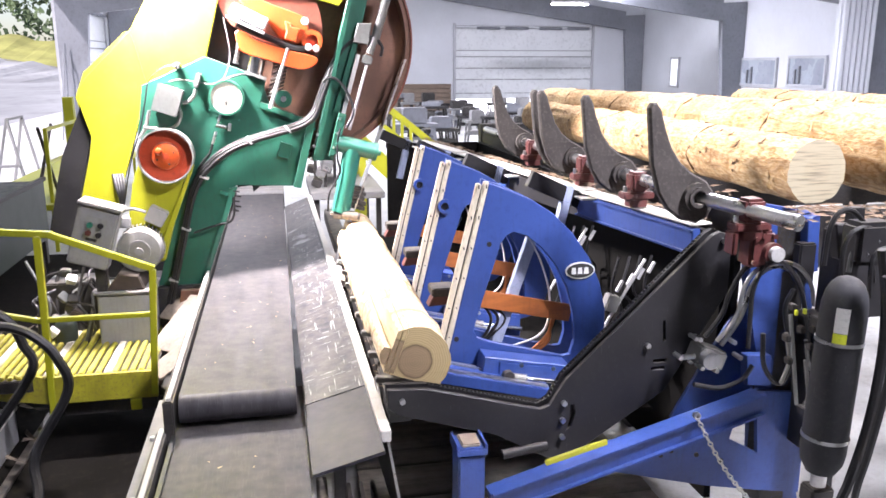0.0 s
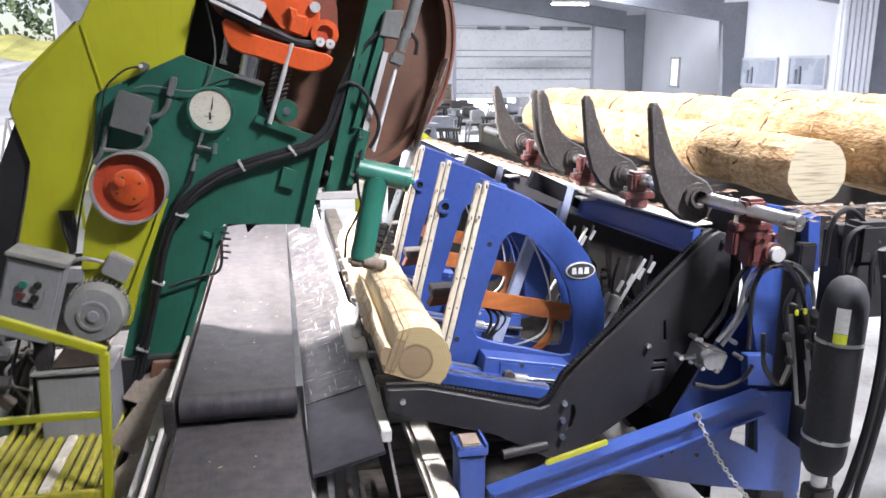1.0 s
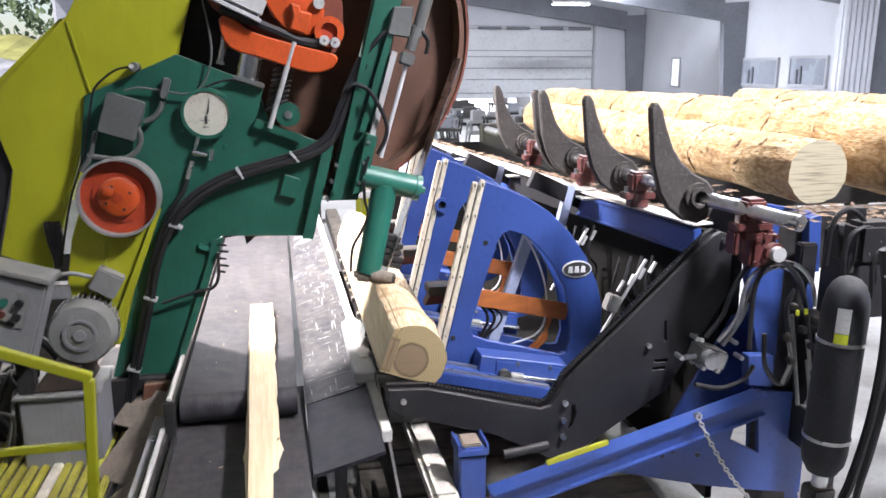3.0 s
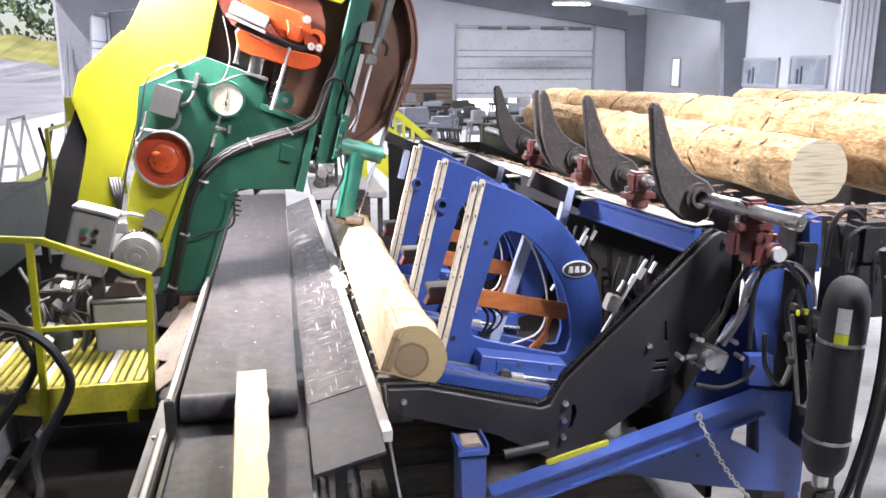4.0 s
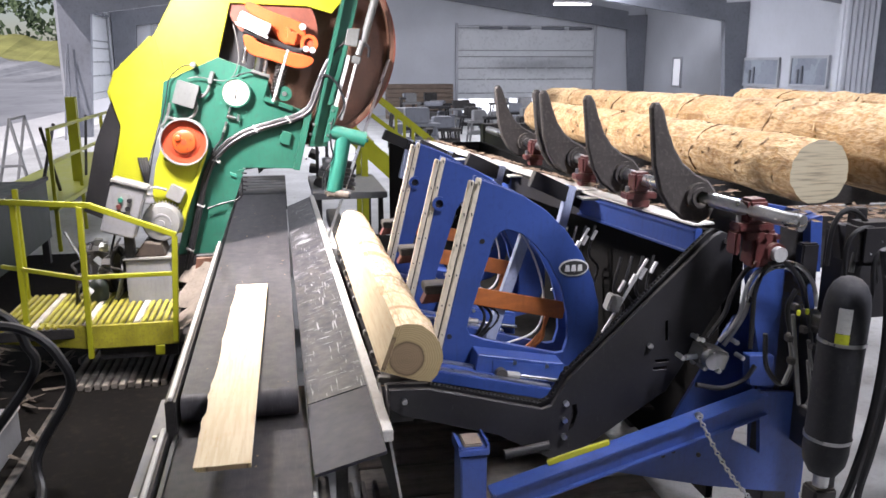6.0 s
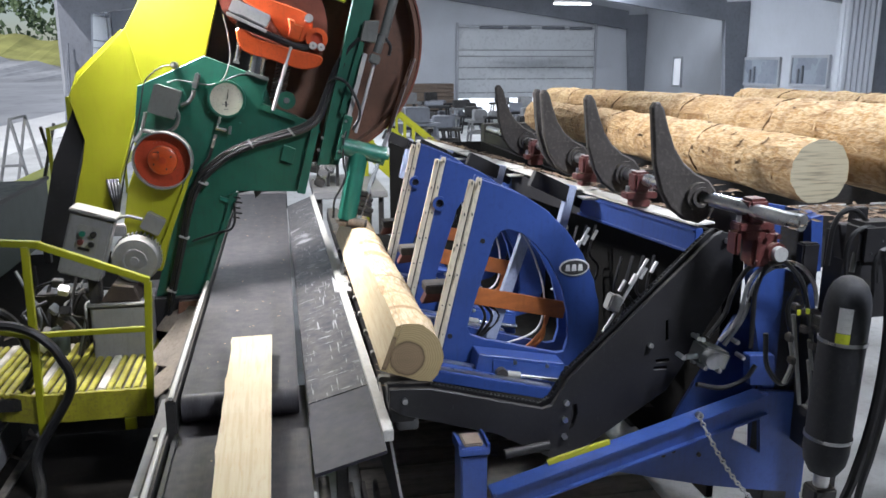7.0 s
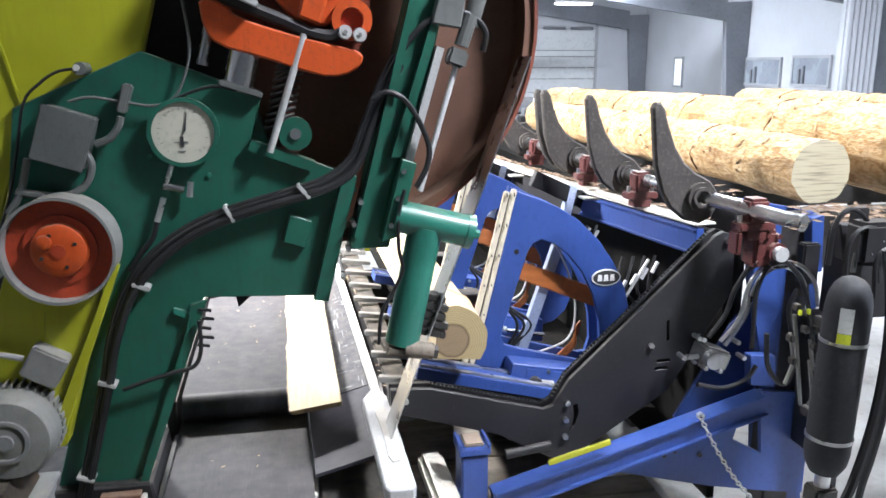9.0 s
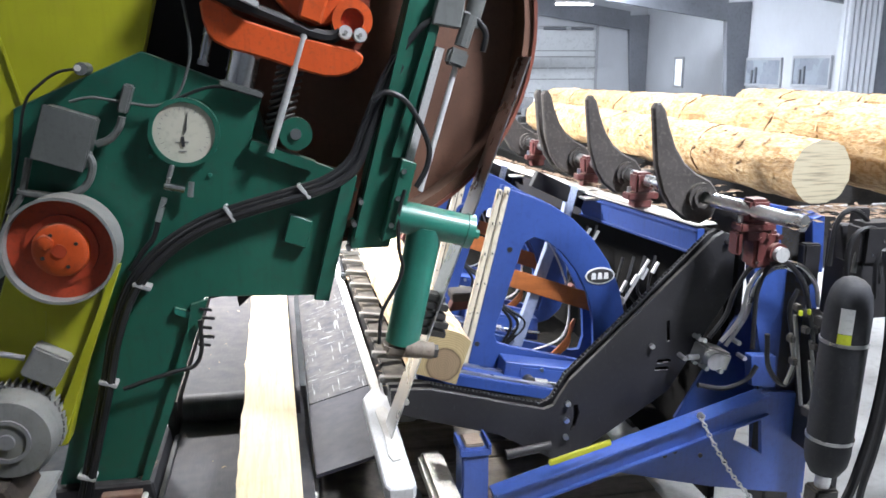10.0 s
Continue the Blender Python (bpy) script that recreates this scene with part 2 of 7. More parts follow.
def end_grain(name, sap, heart, dark, edge, streak=0.3, ring=0.38):
    """Growth rings round the y axis with a darker heart."""
    m = bpy.data.materials.new(name)
    m.use_nodes = True
    n, l = m.node_tree.nodes, m.node_tree.links
    b = n["Principled BSDF"]
    tc = n.new("ShaderNodeTexCoord")
    flat = n.new("ShaderNodeVectorMath")
    flat.operation = "MULTIPLY"
    flat.inputs[1].default_value = (1, 0, 1)
    l.new(tc.outputs["Object"], flat.inputs[0])
    wob = n.new("ShaderNodeTexNoise")
    wob.inputs["Scale"].default_value, wob.inputs["Detail"].default_value = 14, 3
    l.new(tc.outputs["Object"], wob.inputs["Vector"])
    ln = n.new("ShaderNodeVectorMath")
    ln.operation = "LENGTH"
    l.new(flat.outputs[0], ln.inputs[0])
    off = n.new("ShaderNodeMath")
    off.operation = "MULTIPLY_ADD"
    off.inputs[1].default_value = 0.02
    l.new(wob.outputs["Fac"], off.inputs[0])
    l.new(ln.outputs["Value"], off.inputs[2])
    ramp = n.new("ShaderNodeValToRGB")
    sc = n.new("ShaderNodeMath")
    sc.operation = "MULTIPLY"
    sc.inputs[1].default_value = 5.0
    l.new(off.outputs[0], sc.inputs[0])
    l.new(sc.outputs[0], ramp.inputs[0])
    e = ramp.color_ramp.elements
    e[0].position, e[0].color = 0.0, (*heart, 1)
    e[1].position, e[1].color = 1.0, (*sap, 1)
    for pos, col in ((edge - 0.05, heart), (edge, dark), (edge + 0.04, sap)):
        e.new(pos).color = (*col, 1)
    rings = n.new("ShaderNodeMath")
    rings.operation = "SINE"
    rs = n.new("ShaderNodeMath")
    rs.operation = "MULTIPLY"
    rs.inputs[1].default_value = 560.0
    l.new(off.outputs[0], rs.inputs[0])
    l.new(rs.outputs[0], rings.inputs[0])
    mp = n.new("ShaderNodeMapping")
    mp.inputs["Scale"].default_value, mp.inputs["Rotation"].default_value = (3, 1, 60), (0, 0.35, 0)
    l.new(tc.outputs["Object"], mp.inputs[0])
    marks = n.new("ShaderNodeTexNoise")
    marks.inputs["Scale"].default_value = 1.5
    l.new(mp.outputs[0], marks.inputs["Vector"])
    k = n.new("ShaderNodeMapRange")
    k.inputs[1].default_value, k.inputs[2].default_value, k.inputs[3].default_value, k.inputs[4].default_value = -1, 1, 0.0, ring
    l.new(rings.outputs[0], k.inputs[0])
    k2 = n.new("ShaderNodeMapRange")
    k2.inputs[1].default_value, k2.inputs[2].default_value, k2.inputs[4].default_value = 0.5, 0.7, streak
    l.new(marks.outputs["Fac"], k2.inputs[0])
    ad = n.new("ShaderNodeMath")
    ad.operation = "ADD"
    l.new(k.outputs[0], ad.inputs[0])
    l.new(k2.outputs[0], ad.inputs[1])
    mx = n.new("ShaderNodeMix")
    mx.data_type = "RGBA"
    l.new(ad.outputs[0], mx.inputs[0])
    l.new(ramp.outputs[0], mx.inputs[6])
    mx.inputs[7].default_value = (*[v * 0.35 for v in sap], 1)
    l.new(mx.outputs[2], b.inputs["Base Color"])
    b.inputs["Roughness"].default_value = 0.8
    return m


M_log = wood("peeled_log", (0.72, 0.59, 0.4), (0.56, 0.4, 0.22), (0.3, 0.16, 0.065), 0.57, 0.6, 0.25, 0.75, 1.0)
M_decklog = wood("weathered_peeled_log", (0.64, 0.48, 0.285), (0.48, 0.3, 0.13), (0.25, 0.135, 0.055), 0.525, 0.62, 0.4, 0.8, 1.4, 0.35)
M_end = end_grain("log_end_grain", (0.42, 0.32, 0.16), (0.26, 0.18, 0.105), (0.1, 0.065, 0.035), 0.47, 0.15)
M_end_pale = end_grain("weathered_log_end", (0.36, 0.32, 0.22), (0.36, 0.315, 0.215), (0.35, 0.31, 0.21), 0.4, 0.7, 0.02)
M_sawn = wood("fresh_sawn_face", (0.72, 0.61, 0.41), (0.64, 0.51, 0.31), (0.62, 0.42, 0.2), 0.64, 0.6, 0.06, 0.6, 0.15, 0.12)


def scratched(name, base, mark):
    """Dark plastic with pale scuffs along and across, and dust."""
    m = mat(name, base, 0.45, 0, 0.4, 3.0, 0.1, [v * 3 for v in base], 0.6, dust=0.06, gloss=0.3)
    n, l = m.node_tree.nodes, m.node_tree.links
    b = n["Principled BSDF"]
    old = b.inputs["Base Color"].links[0].from_socket
    tc = n.new("ShaderNodeTexCoord")
    total = None
    for scale, turn, lo in (((60, 5, 8), 0.35, 0.63), ((6, 45, 6), -0.5, 0.64), ((10, 30, 8), 0.2, 0.66), ((3, 4, 3), 0, 0.6)):
        mp = n.new("ShaderNodeMapping")
        mp.inputs["Scale"].default_value, mp.inputs["Rotation"].default_value = scale, (0, 0, turn)
        l.new(tc.outputs["Object"], mp.inputs[0])
        t = n.new("ShaderNodeTexNoise")
        t.inputs["Scale"].default_value, t.inputs["Detail"].default_value = 1.0, 4
        l.new(mp.outputs[0], t.inputs["Vector"])
        k = n.new("ShaderNodeMapRange")
        k.inputs[1].default_value, k.inputs[2].default_value, k.inputs[4].default_value = lo, lo + 0.07, 0.7
        l.new(t.outputs["Fac"], k.inputs[0])
        if total is None:
            total = k.outputs[0]
        else:
            s = n.new("ShaderNodeMath")
            s.operation = "MAXIMUM"
            l.new(total, s.inputs[0])
            l.new(k.outputs[0], s.inputs[1])
            total = s.outputs[0]
    mx = n.new("ShaderNodeMix")
    mx.data_type = "RGBA"
    l.new(total, mx.inputs[0])
    l.new(old, mx.inputs[6])
    mx.inputs[7].default_value = (*mark, 1)
    l.new(mx.outputs[2], b.inputs["Base Color"])
    return m


M_uhmw = scratched("black_plastic_slide", (0.021, 0.021, 0.026), (0.36, 0.36, 0.36))
M_cream = mat("cream_wear_strip", (0.6, 0.54, 0.42), 0.6, 0, 0.15, 9.0, 0.1, (0.25, 0.2, 0.14), 0.5, (1, 1, 0.3))
M_zinc = mat("zinc_plating", (0.48, 0.48, 0.47), 0.4, 0.3, 0.12, 9.0, 0.03)
M_chain = mat("oiled_chain_steel", (0.016, 0.016, 0.017), 0.55, 0.2, 0.2, 9.0, 0.05, dust=0, wear=0.1)
M_lip = mat("worn_dark_plastic", (0.03, 0.029, 0.037), 0.5, 0, 0.25, 4.0, 0.06, dust=0.02, wear=0.25, gloss=0.25)
M_hook = mat("worn_grey_steel", (0.05, 0.044, 0.04), 0.6, 0.2, 0.4, 5.0, 0.4, (0.14, 0.125, 0.11), 0.5)


# ---- building blocks ----
def link(name, bm, material, parent=None, label="", smooth=False):
    me = bpy.data.meshes.new(name)
    bm.normal_update()
    bm.to_mesh(me)
    bm.free()
    for m in (material if isinstance(material, (list, tuple)) else [material]):
        me.materials.append(m)
    if smooth:
        for p in me.polygons:
            p.use_smooth = True
        me.set_sharp_from_angle(angle=radians(35))
    ob = new(name, me)
    if parent:
        ob.parent = parent
    if label:
        tagged(ob, label)
    return ob


def part(name, bm, material, parent, label="", smooth=True):
    return link(name, bm, material, parent, label, smooth)


def thing(name, label, category, at=(0, 0, 0), group="", kind=""):
    return tagged(new_at(name, at), label, category, group, kind)


def new_at(name, at):
    ob = new(name)
    ob.empty_display_size = 0.1
    ob.location = at
    return ob


def join(*bms):
    out = bms[0]
    for b in bms[1:]:
        me = bpy.data.meshes.new("tmp")
        b.to_mesh(me)
        out.from_mesh(me)
        b.free()
        bpy.data.meshes.remove(me)
    return out


def box(x0, x1, y0, y1, z0, z1, bevel=0.0, turn=None):
    bm = bmesh.new()
    bmesh.ops.create_cube(bm, size=1)
    bmesh.ops.scale(bm, vec=(x1 - x0, y1 - y0, z1 - z0), verts=bm.verts)
    if bevel:
        bmesh.ops.bevel(bm, geom=bm.edges[:], offset=bevel, segments=2, affect="EDGES")
    m = Matrix.Translation(((x0 + x1) / 2, (y0 + y1) / 2, (z0 + z1) / 2))
    if turn:
        m = m @ Euler([radians(a) for a in turn]).to_matrix().to_4x4()
    bmesh.ops.transform(bm, matrix=m, verts=bm.verts)
    return bm


def prism(outline, y0, y1, holes=(), bevel=0.0):
    """A plate with its outline in x and z, from y0 to y1."""
    bm = bmesh.new()
    edges = []
    for loop in (outline, *holes):
        vs = [bm.verts.new((x, y0, z)) for x, z in loop]
        edges += [bm.edges.new((vs[i], vs[(i + 1) % len(vs)])) for i in range(len(vs))]
    bmesh.ops.triangle_fill(bm, use_beauty=True, use_dissolve=False, edges=edges, normal=(0, -1, 0))
    faces = bm.faces[:]
    got = bmesh.ops.extrude_face_region(bm, geom=faces)
    bmesh.ops.translate(bm, vec=(0, y1 - y0, 0), verts=[v for v in got["geom"] if isinstance(v, bmesh.types.BMVert)])
    bmesh.ops.recalc_face_normals(bm, faces=bm.faces)
    if bevel:
        sharp = [e for e in bm.edges if len(e.link_faces) == 2 and e.calc_face_angle(0) > 1.2]
        bmesh.ops.bevel(bm, geom=sharp, offset=bevel, segments=1, affect="EDGES")
    return bm


def rod(a, b, r, r2=None, seg=16, caps=True):
    a, b = Vector(a), Vector(b)
    bm = bmesh.new()
    bmesh.ops.create_cone(bm, cap_ends=caps, segments=seg, radius1=r, radius2=r if r2 is None else r2, depth=(b - a).length)
    m = Matrix.Translation((a + b) / 2) @ (b - a).to_track_quat("Z", "Y").to_matrix().to_4x4()
    bmesh.ops.transform(bm, matrix=m, verts=bm.verts)
    return bm


def ring(c, r, r_in, y0, y1, seg=48, lip=0.0):
    """A ring round the y axis."""
    prof = [(r, y0), (r, y1), (r_in, y1), (r_in, y0)]
    bm = bmesh.new()
    loops = []
    for i in range(seg):
        a = 2 * math.pi * i / seg
        loops.append([bm.verts.new((c[0] + math.cos(a) * q, y, c[1] + math.sin(a) * q)) for q, y in prof])
    for i in range(seg):
        p, q = loops[i], loops[(i + 1) % seg]
        for k in range(4):
            bm.faces.new((p[k], p[(k + 1) % 4], q[(k + 1) % 4], q[k]))
    bmesh.ops.recalc_face_normals(bm, faces=bm.faces)
    return bm


def lathe(c, prof, seg=40):
    """A body turned round the y axis: prof is (radius, y)."""
    bm = bmesh.new()
    rows = []
    for q, y in prof:
        rows.append([bm.verts.new((c[0] + math.cos(2 * math.pi * i / seg) * q, y, c[1] + math.sin(2 * math.pi * i / seg) * q)) for i in range(seg)])
    for p, q in zip(rows, rows[1:]):
        for i in range(seg):
            bm.faces.new((p[i], p[(i + 1) % seg], q[(i + 1) % seg], q[i]))
    bm.faces.new(rows[0]), bm.faces.new(rows[-1])
    bmesh.ops.recalc_face_normals(bm, faces=bm.faces)
    return bm


def spin(bm, m):
    bmesh.ops.transform(bm, matrix=m, verts=bm.verts)
    return bm


def hose(pts, r, seg=8, steps=6):
    """A round hose that runs smoothly through the points."""
    p = [Vector(q) for q in pts]
    p = [p[0] * 2 - p[1]] + p + [p[-1] * 2 - p[-2]]
    line = []
    for i in range(1, len(p) - 2):
        for k in range(steps):
            t = k / steps
            a, b, c, d = p[i - 1:i + 3]
            line.append(0.5 * (2 * b + (c - a) * t + (2 * a - 5 * b + 4 * c - d) * t * t + (3 * b - a - 3 * c + d) * t ** 3))
    line.append(p[-2])
    bm = bmesh.new()
    rings, side = [], Vector((0.3, 0.2, 0.93))
    for i, q in enumerate(line):
        way = (line[min(i + 1, len(line) - 1)] - line[max(i - 1, 0)]).normalized()
        side = (side - way * side.dot(way)).normalized()
        up = way.cross(side)
        rings.append([bm.verts.new(q + (side * math.cos(2 * math.pi * k / seg) + up * math.sin(2 * math.pi * k / seg)) * r) for k in range(seg)])
    for a, b in zip(rings, rings[1:]):
        for k in range(seg):
            bm.faces.new((a[k], a[(k + 1) % seg], b[(k + 1) % seg], b[k]))
    bm.faces.new(rings[0][::-1]), bm.faces.new(rings[-1])
    bmesh.ops.recalc_face_normals(bm, faces=bm.faces)
    return bm


def bar(a, b, w, h, bevel=0.004):
    """A square bar from a to b, w wide across and h high."""
    a, b = Vector(a), Vector(b)
    bm = box(-w / 2, w / 2, -(b - a).length / 2, (b - a).length / 2, -h / 2, h / 2, bevel)
    m = Matrix.Translation((a + b) / 2) @ (b - a).to_track_quat("Y", "Z").to_matrix().to_4x4()
    return spin(bm, m)


# ---- building ----
def build_hall():
    tagged(link("ground", box(-160, 60, -16, 330, -0.3, 0.0), M_floor), "dusty grey concrete floor of the mill", "floor", kind="structure")
    # back wall with two door openings
    doors = ((-5.6, -1.2), (8.73, 16.1))
    top = 4.36
    bm = box(-9.2, 19.05, 40, 40.3, top, 7.05)
    for a, b in ((-9.2, -5.6), (-1.2, 8.73), (16.1, 19.05)):
        bm = join(bm, box(a, b, 40, 40.3, 0, top))
    wall = tagged(link("wall_north", bm, M_wall), "white metal liner wall at the end of the hall", "wall", kind="structure")
    seams = (0.77, 1.05, 1.73, 2.29, 2.85, 3.15, 4.36)

    def sectional(name, width, m):
        """Raised overhead door along x, its inner face towards -y, its foot at the origin."""
        d = thing(name, "white sectional overhead door slightly raised from the floor", "door", kind="structure")
        part("core", spin(box(0, width, 0.13, 0.16, seams[0], top + 0.02), m), M_seam, d, smooth=False)
        for i, (a, b) in enumerate(zip(seams, seams[1:])):
            part("panel", spin(box(0, width, 0.05, 0.12, a + 0.022, b - 0.022, 0.008), m), M_doorpanel, d, smooth=False)
            if 0 < i < 4:
                for j in range(7):
                    x = width * (j + 0.5) / 7
                    part("hinge", spin(box(x - 0.035, x + 0.035, 0.02, 0.05, a - 0.04, a + 0.05), m), M_doorpanel, d, smooth=False)
        for x in (0.05, width - 0.05):
            part("track", spin(box(x - 0.06, x + 0.06, -0.1, -0.01, 0, top + 0.1), m), M_track, d, smooth=False)
        for i in range(4):
            x = width * (0.16 + 0.2 * i + (0.04 if i > 1 else 0))
            part("spring", spin(rod((x, -0.08, top - 0.12), (x + width * 0.16, -0.08, top - 0.12), 0.07, seg=12), m), M_steel_frame, d, "dark coil spring housing")
        part("spring_shaft", spin(rod((0.0, -0.08, top - 0.12), (width, -0.08, top - 0.12), 0.025, seg=10), m), M_track, d)
        return d
    for k, (a, b) in enumerate(doors):
        sectional(f"door_{k + 1}", b - a, Matrix.Translation((a, 40, 0)))
        tagged(link("backdrop", box(a, b, 40.6, 40.7, 0, 1.0), M_day), "bright daylight outside the raised door", "daylight", kind="structure")
    # raised door in the long west wall
    sectional("door_4", 7.2, Matrix.Translation((-7.3, 31.9, 0.3)) @ Matrix.Rotation(radians(90), 4, "Z"))
    # long walls
    bm = box(18.75, 19.05, -14, 40, 0, 7.05)
    tagged(link("wall_east", bm, M_wall), "white metal liner wall along the hall", "wall", kind="structure")
    bm = join(box(-7.6, -7.3, -14, 14, 0, 7.05), box(-7.6, -7.3, 14, 31.7, 5.3, 7.05), box(-7.6, -7.3, 31.7, 31.9, 0.0, 7.05), box(-7.6, -7.3, 31.9, 39.1, 4.66, 7.05), box(-7.6, -7.3, 39.1, 40, 0.0, 7.05))
    tagged(link("wall_west", bm, M_wall), "white metal liner wall along the hall", "wall", kind="structure")
    # open doorway in the long wall: concrete apron, gravel yard, grass bank and trees outside
    j = thing("door_3", "tall open doorway to the yard with pale jambs", "doorway", kind="structure")
    for y in (14.05, 31.6):
        part("jamb", box(-7.62, -7.2, y - 0.09, y + 0.09, 0, 5.3, 0.01), M_track, j, smooth=False)
    part("lintel", box(-7.62, -7.2, 14.14, 31.51, 5.2, 5.3, 0.01), M_wall, j, smooth=False)
    for a, q in (((-7.1, 30.1, 0.3), (-7.0, 30.2, 3.2)), ((-7.15, 29.3, 0.0), (-7.05, 30.1, 2.9)), ((-7.1, 29.6, 1.3), (-7.0, 30.2, 1.3))):
        part("track_bar", bar(a, q, 0.05, 0.05), M_steel_frame, j)
    tagged(link("pavement", box(-11.2, -7.6, 8, 60, 0.0, 0.012), M_apron), "sunlit pale concrete apron outside the doorway", "apron", kind="structure")
    tagged(link("yard", box(-120, -11.2, 0, 112, 0.0, 0.01), M_gravel), "grey gravel yard outside the mill", "yard", kind="structure")

    def strip(y0, z0, y1, z1, n):
        bm = bmesh.new()
        rows = []
        for i in range(n + 1):
            x = -110 + i * 100 / n
            k = -(x + 45) * 0.16 if x > -75 else 4.8
            bump = 0.25 * math.sin(x * 0.9) + 0.15 * math.sin(x * 2.3)
            rows.append((bm.verts.new((x, y0, max(0.0, z0 + (k if z0 > 0 else 0)))), bm.verts.new((x, y1, max(0.4, z1 + k + bump)))))
        for p, q in zip(rows, rows[1:]):
            bm.faces.new((p[0], q[0], q[1], p[1]))
        return bm
    tagged(link("gravel_bank", strip(112, 0.0, 150, 3.2, 50), M_gravel), "grey gravel rising at the edge of the yard", "bank", kind="structure")
    tagged(link("grass_bank", strip(150, 3.2, 168, 7.0, 50), M_grass), "dry yellow green grass bank beyond the yard", "bank", kind="structure")
    rt = random.Random(31)
    bm = bmesh.new()
    for i in range(240):
        cx, cy, cz = rt.uniform(-85, -15), rt.uniform(172, 190), rt.uniform(5, 30)
        for k in range(26):
            m = pose(cx + rt.gauss(0, 1.1), cy + rt.gauss(0, 1.1), cz + rt.gauss(0, 1.0), rt.uniform(0, 360), rt.uniform(0, 360), 0)
            w = rt.uniform(0.3, 0.75)
            bm.faces.new([bm.verts.new(m @ Vector(v)) for v in ((-w, -w * 0.6, 0), (w, -w * 0.5, 0.1), (w * 0.7, w * 0.7, 0), (-w * 0.8, w * 0.5, 0.1))])
    tagged(link("far_woods", bm, M_leaf), "hazy green woods beyond the yard", "woods", kind="stuff")
    tagged(link("wall_south", box(-7.6, 19.05, -14.3, -14, 0, 7.05), M_wall), "white metal liner wall behind the cab", "wall", kind="structure")
    tagged(link("ceiling", box(-7.6, 19.05, -14.3, 40.3, 7.05, 7.25), M_roof), "pale roof liner", "ceiling", kind="structure")
    # rigid frames: tapered columns and rafters
    for y in (39.8, 30.5, 22.3, 14.0):
        f = thing("portal_frame", "dark grey painted steel portal frame of the hall", "steel frame", kind="structure", group="portal frames")
        mid = 5.75
        for s, xw in ((1, 18.72), (-1, -7.25)):
            if s > 0 or y > 30:
                prof = [(xw, 0), (xw, 4.95), (xw - s * 1.05, 4.9), (xw - s * 1.05, 4.2), (xw - s * 0.72, 0)]
                part("column", prism(prof, y - 0.14, y + 0.14), M_steel_frame, f, smooth=False)
            prof = [(xw - s * 1.05, 4.2), (mid, 5.85), (mid, 6.9), (xw - s * 1.05, 5.1)]
            part("rafter", prism(prof, y - 0.14, y + 0.14), M_steel_frame, f, smooth=False)
    # girts along the east wall, side light strips and small windows
    for k, (y, w, z0, z1) in enumerate(((29.2, 2.3, 1.75, 2.66), (26.2, 2.0, 1.8, 2.72), (36.1, 0.7, 1.5, 2.72))):
        wob = thing(f"window_{k + 2}", "small office window in the white wall", "window", kind="structure")
        a, b = y - w / 2, y + w / 2
        part("frame", join(box(18.65, 18.74, a - 0.08, b + 0.08, z0 - 0.1, z0), box(18.65, 18.74, a - 0.08, b + 0.08, z1, z1 + 0.1),
                           box(18.65, 18.74, a - 0.08, a, z0, z1), box(18.65, 18.74, b, b + 0.08, z0, z1)), M_track, wob, smooth=False)
        part("pane", box(18.69, 18.72, a, b, z0, z1), M_day_dim if k == 2 else M_glassy, wob, smooth=False)
        if k < 2:
            for q in (0.18, 0.3):
                part("shelf_item", box(18.62, 18.68, a + w * (1 - q) - 0.1, a + w * (1 - q), z0 + 0.02, z0 + 0.35 + q, 0.01), M_steel_frame, wob, smooth=False)
    p = thing("wall_trim", "white ribbed metal column cover beside the dark post", "column cover", kind="structure")
    for i in range(6):
        part("rib", box(16.52 + i * 0.19, 16.66 + i * 0.19, 21.6, 21.75, 0, 7.0, 0.02), M_wall, p, smooth=False)
    part("sheet", box(16.49, 17.66, 21.75, 21.9, 0, 7.0), M_wall, p, smooth=False)
    lampob = thing("ceiling_light", "bright fluorescent strip fitting under the roof", "lamp", (12.35, 33.5, 4.97))
    part("housing", box(-0.85, 0.85, -0.12, 0.12, 0.03, 0.12, 0.01), M_galv, lampob)
    part("tube", box(-0.8, 0.8, -0.1, 0.1, -0.03, 0.03, 0.01), M_tube, lampob)
    for x in (-0.6, 0.6):
        part("hanger", rod((x, 0, 0.12), (x, 0, 2.08), 0.012), M_galv, lampob)


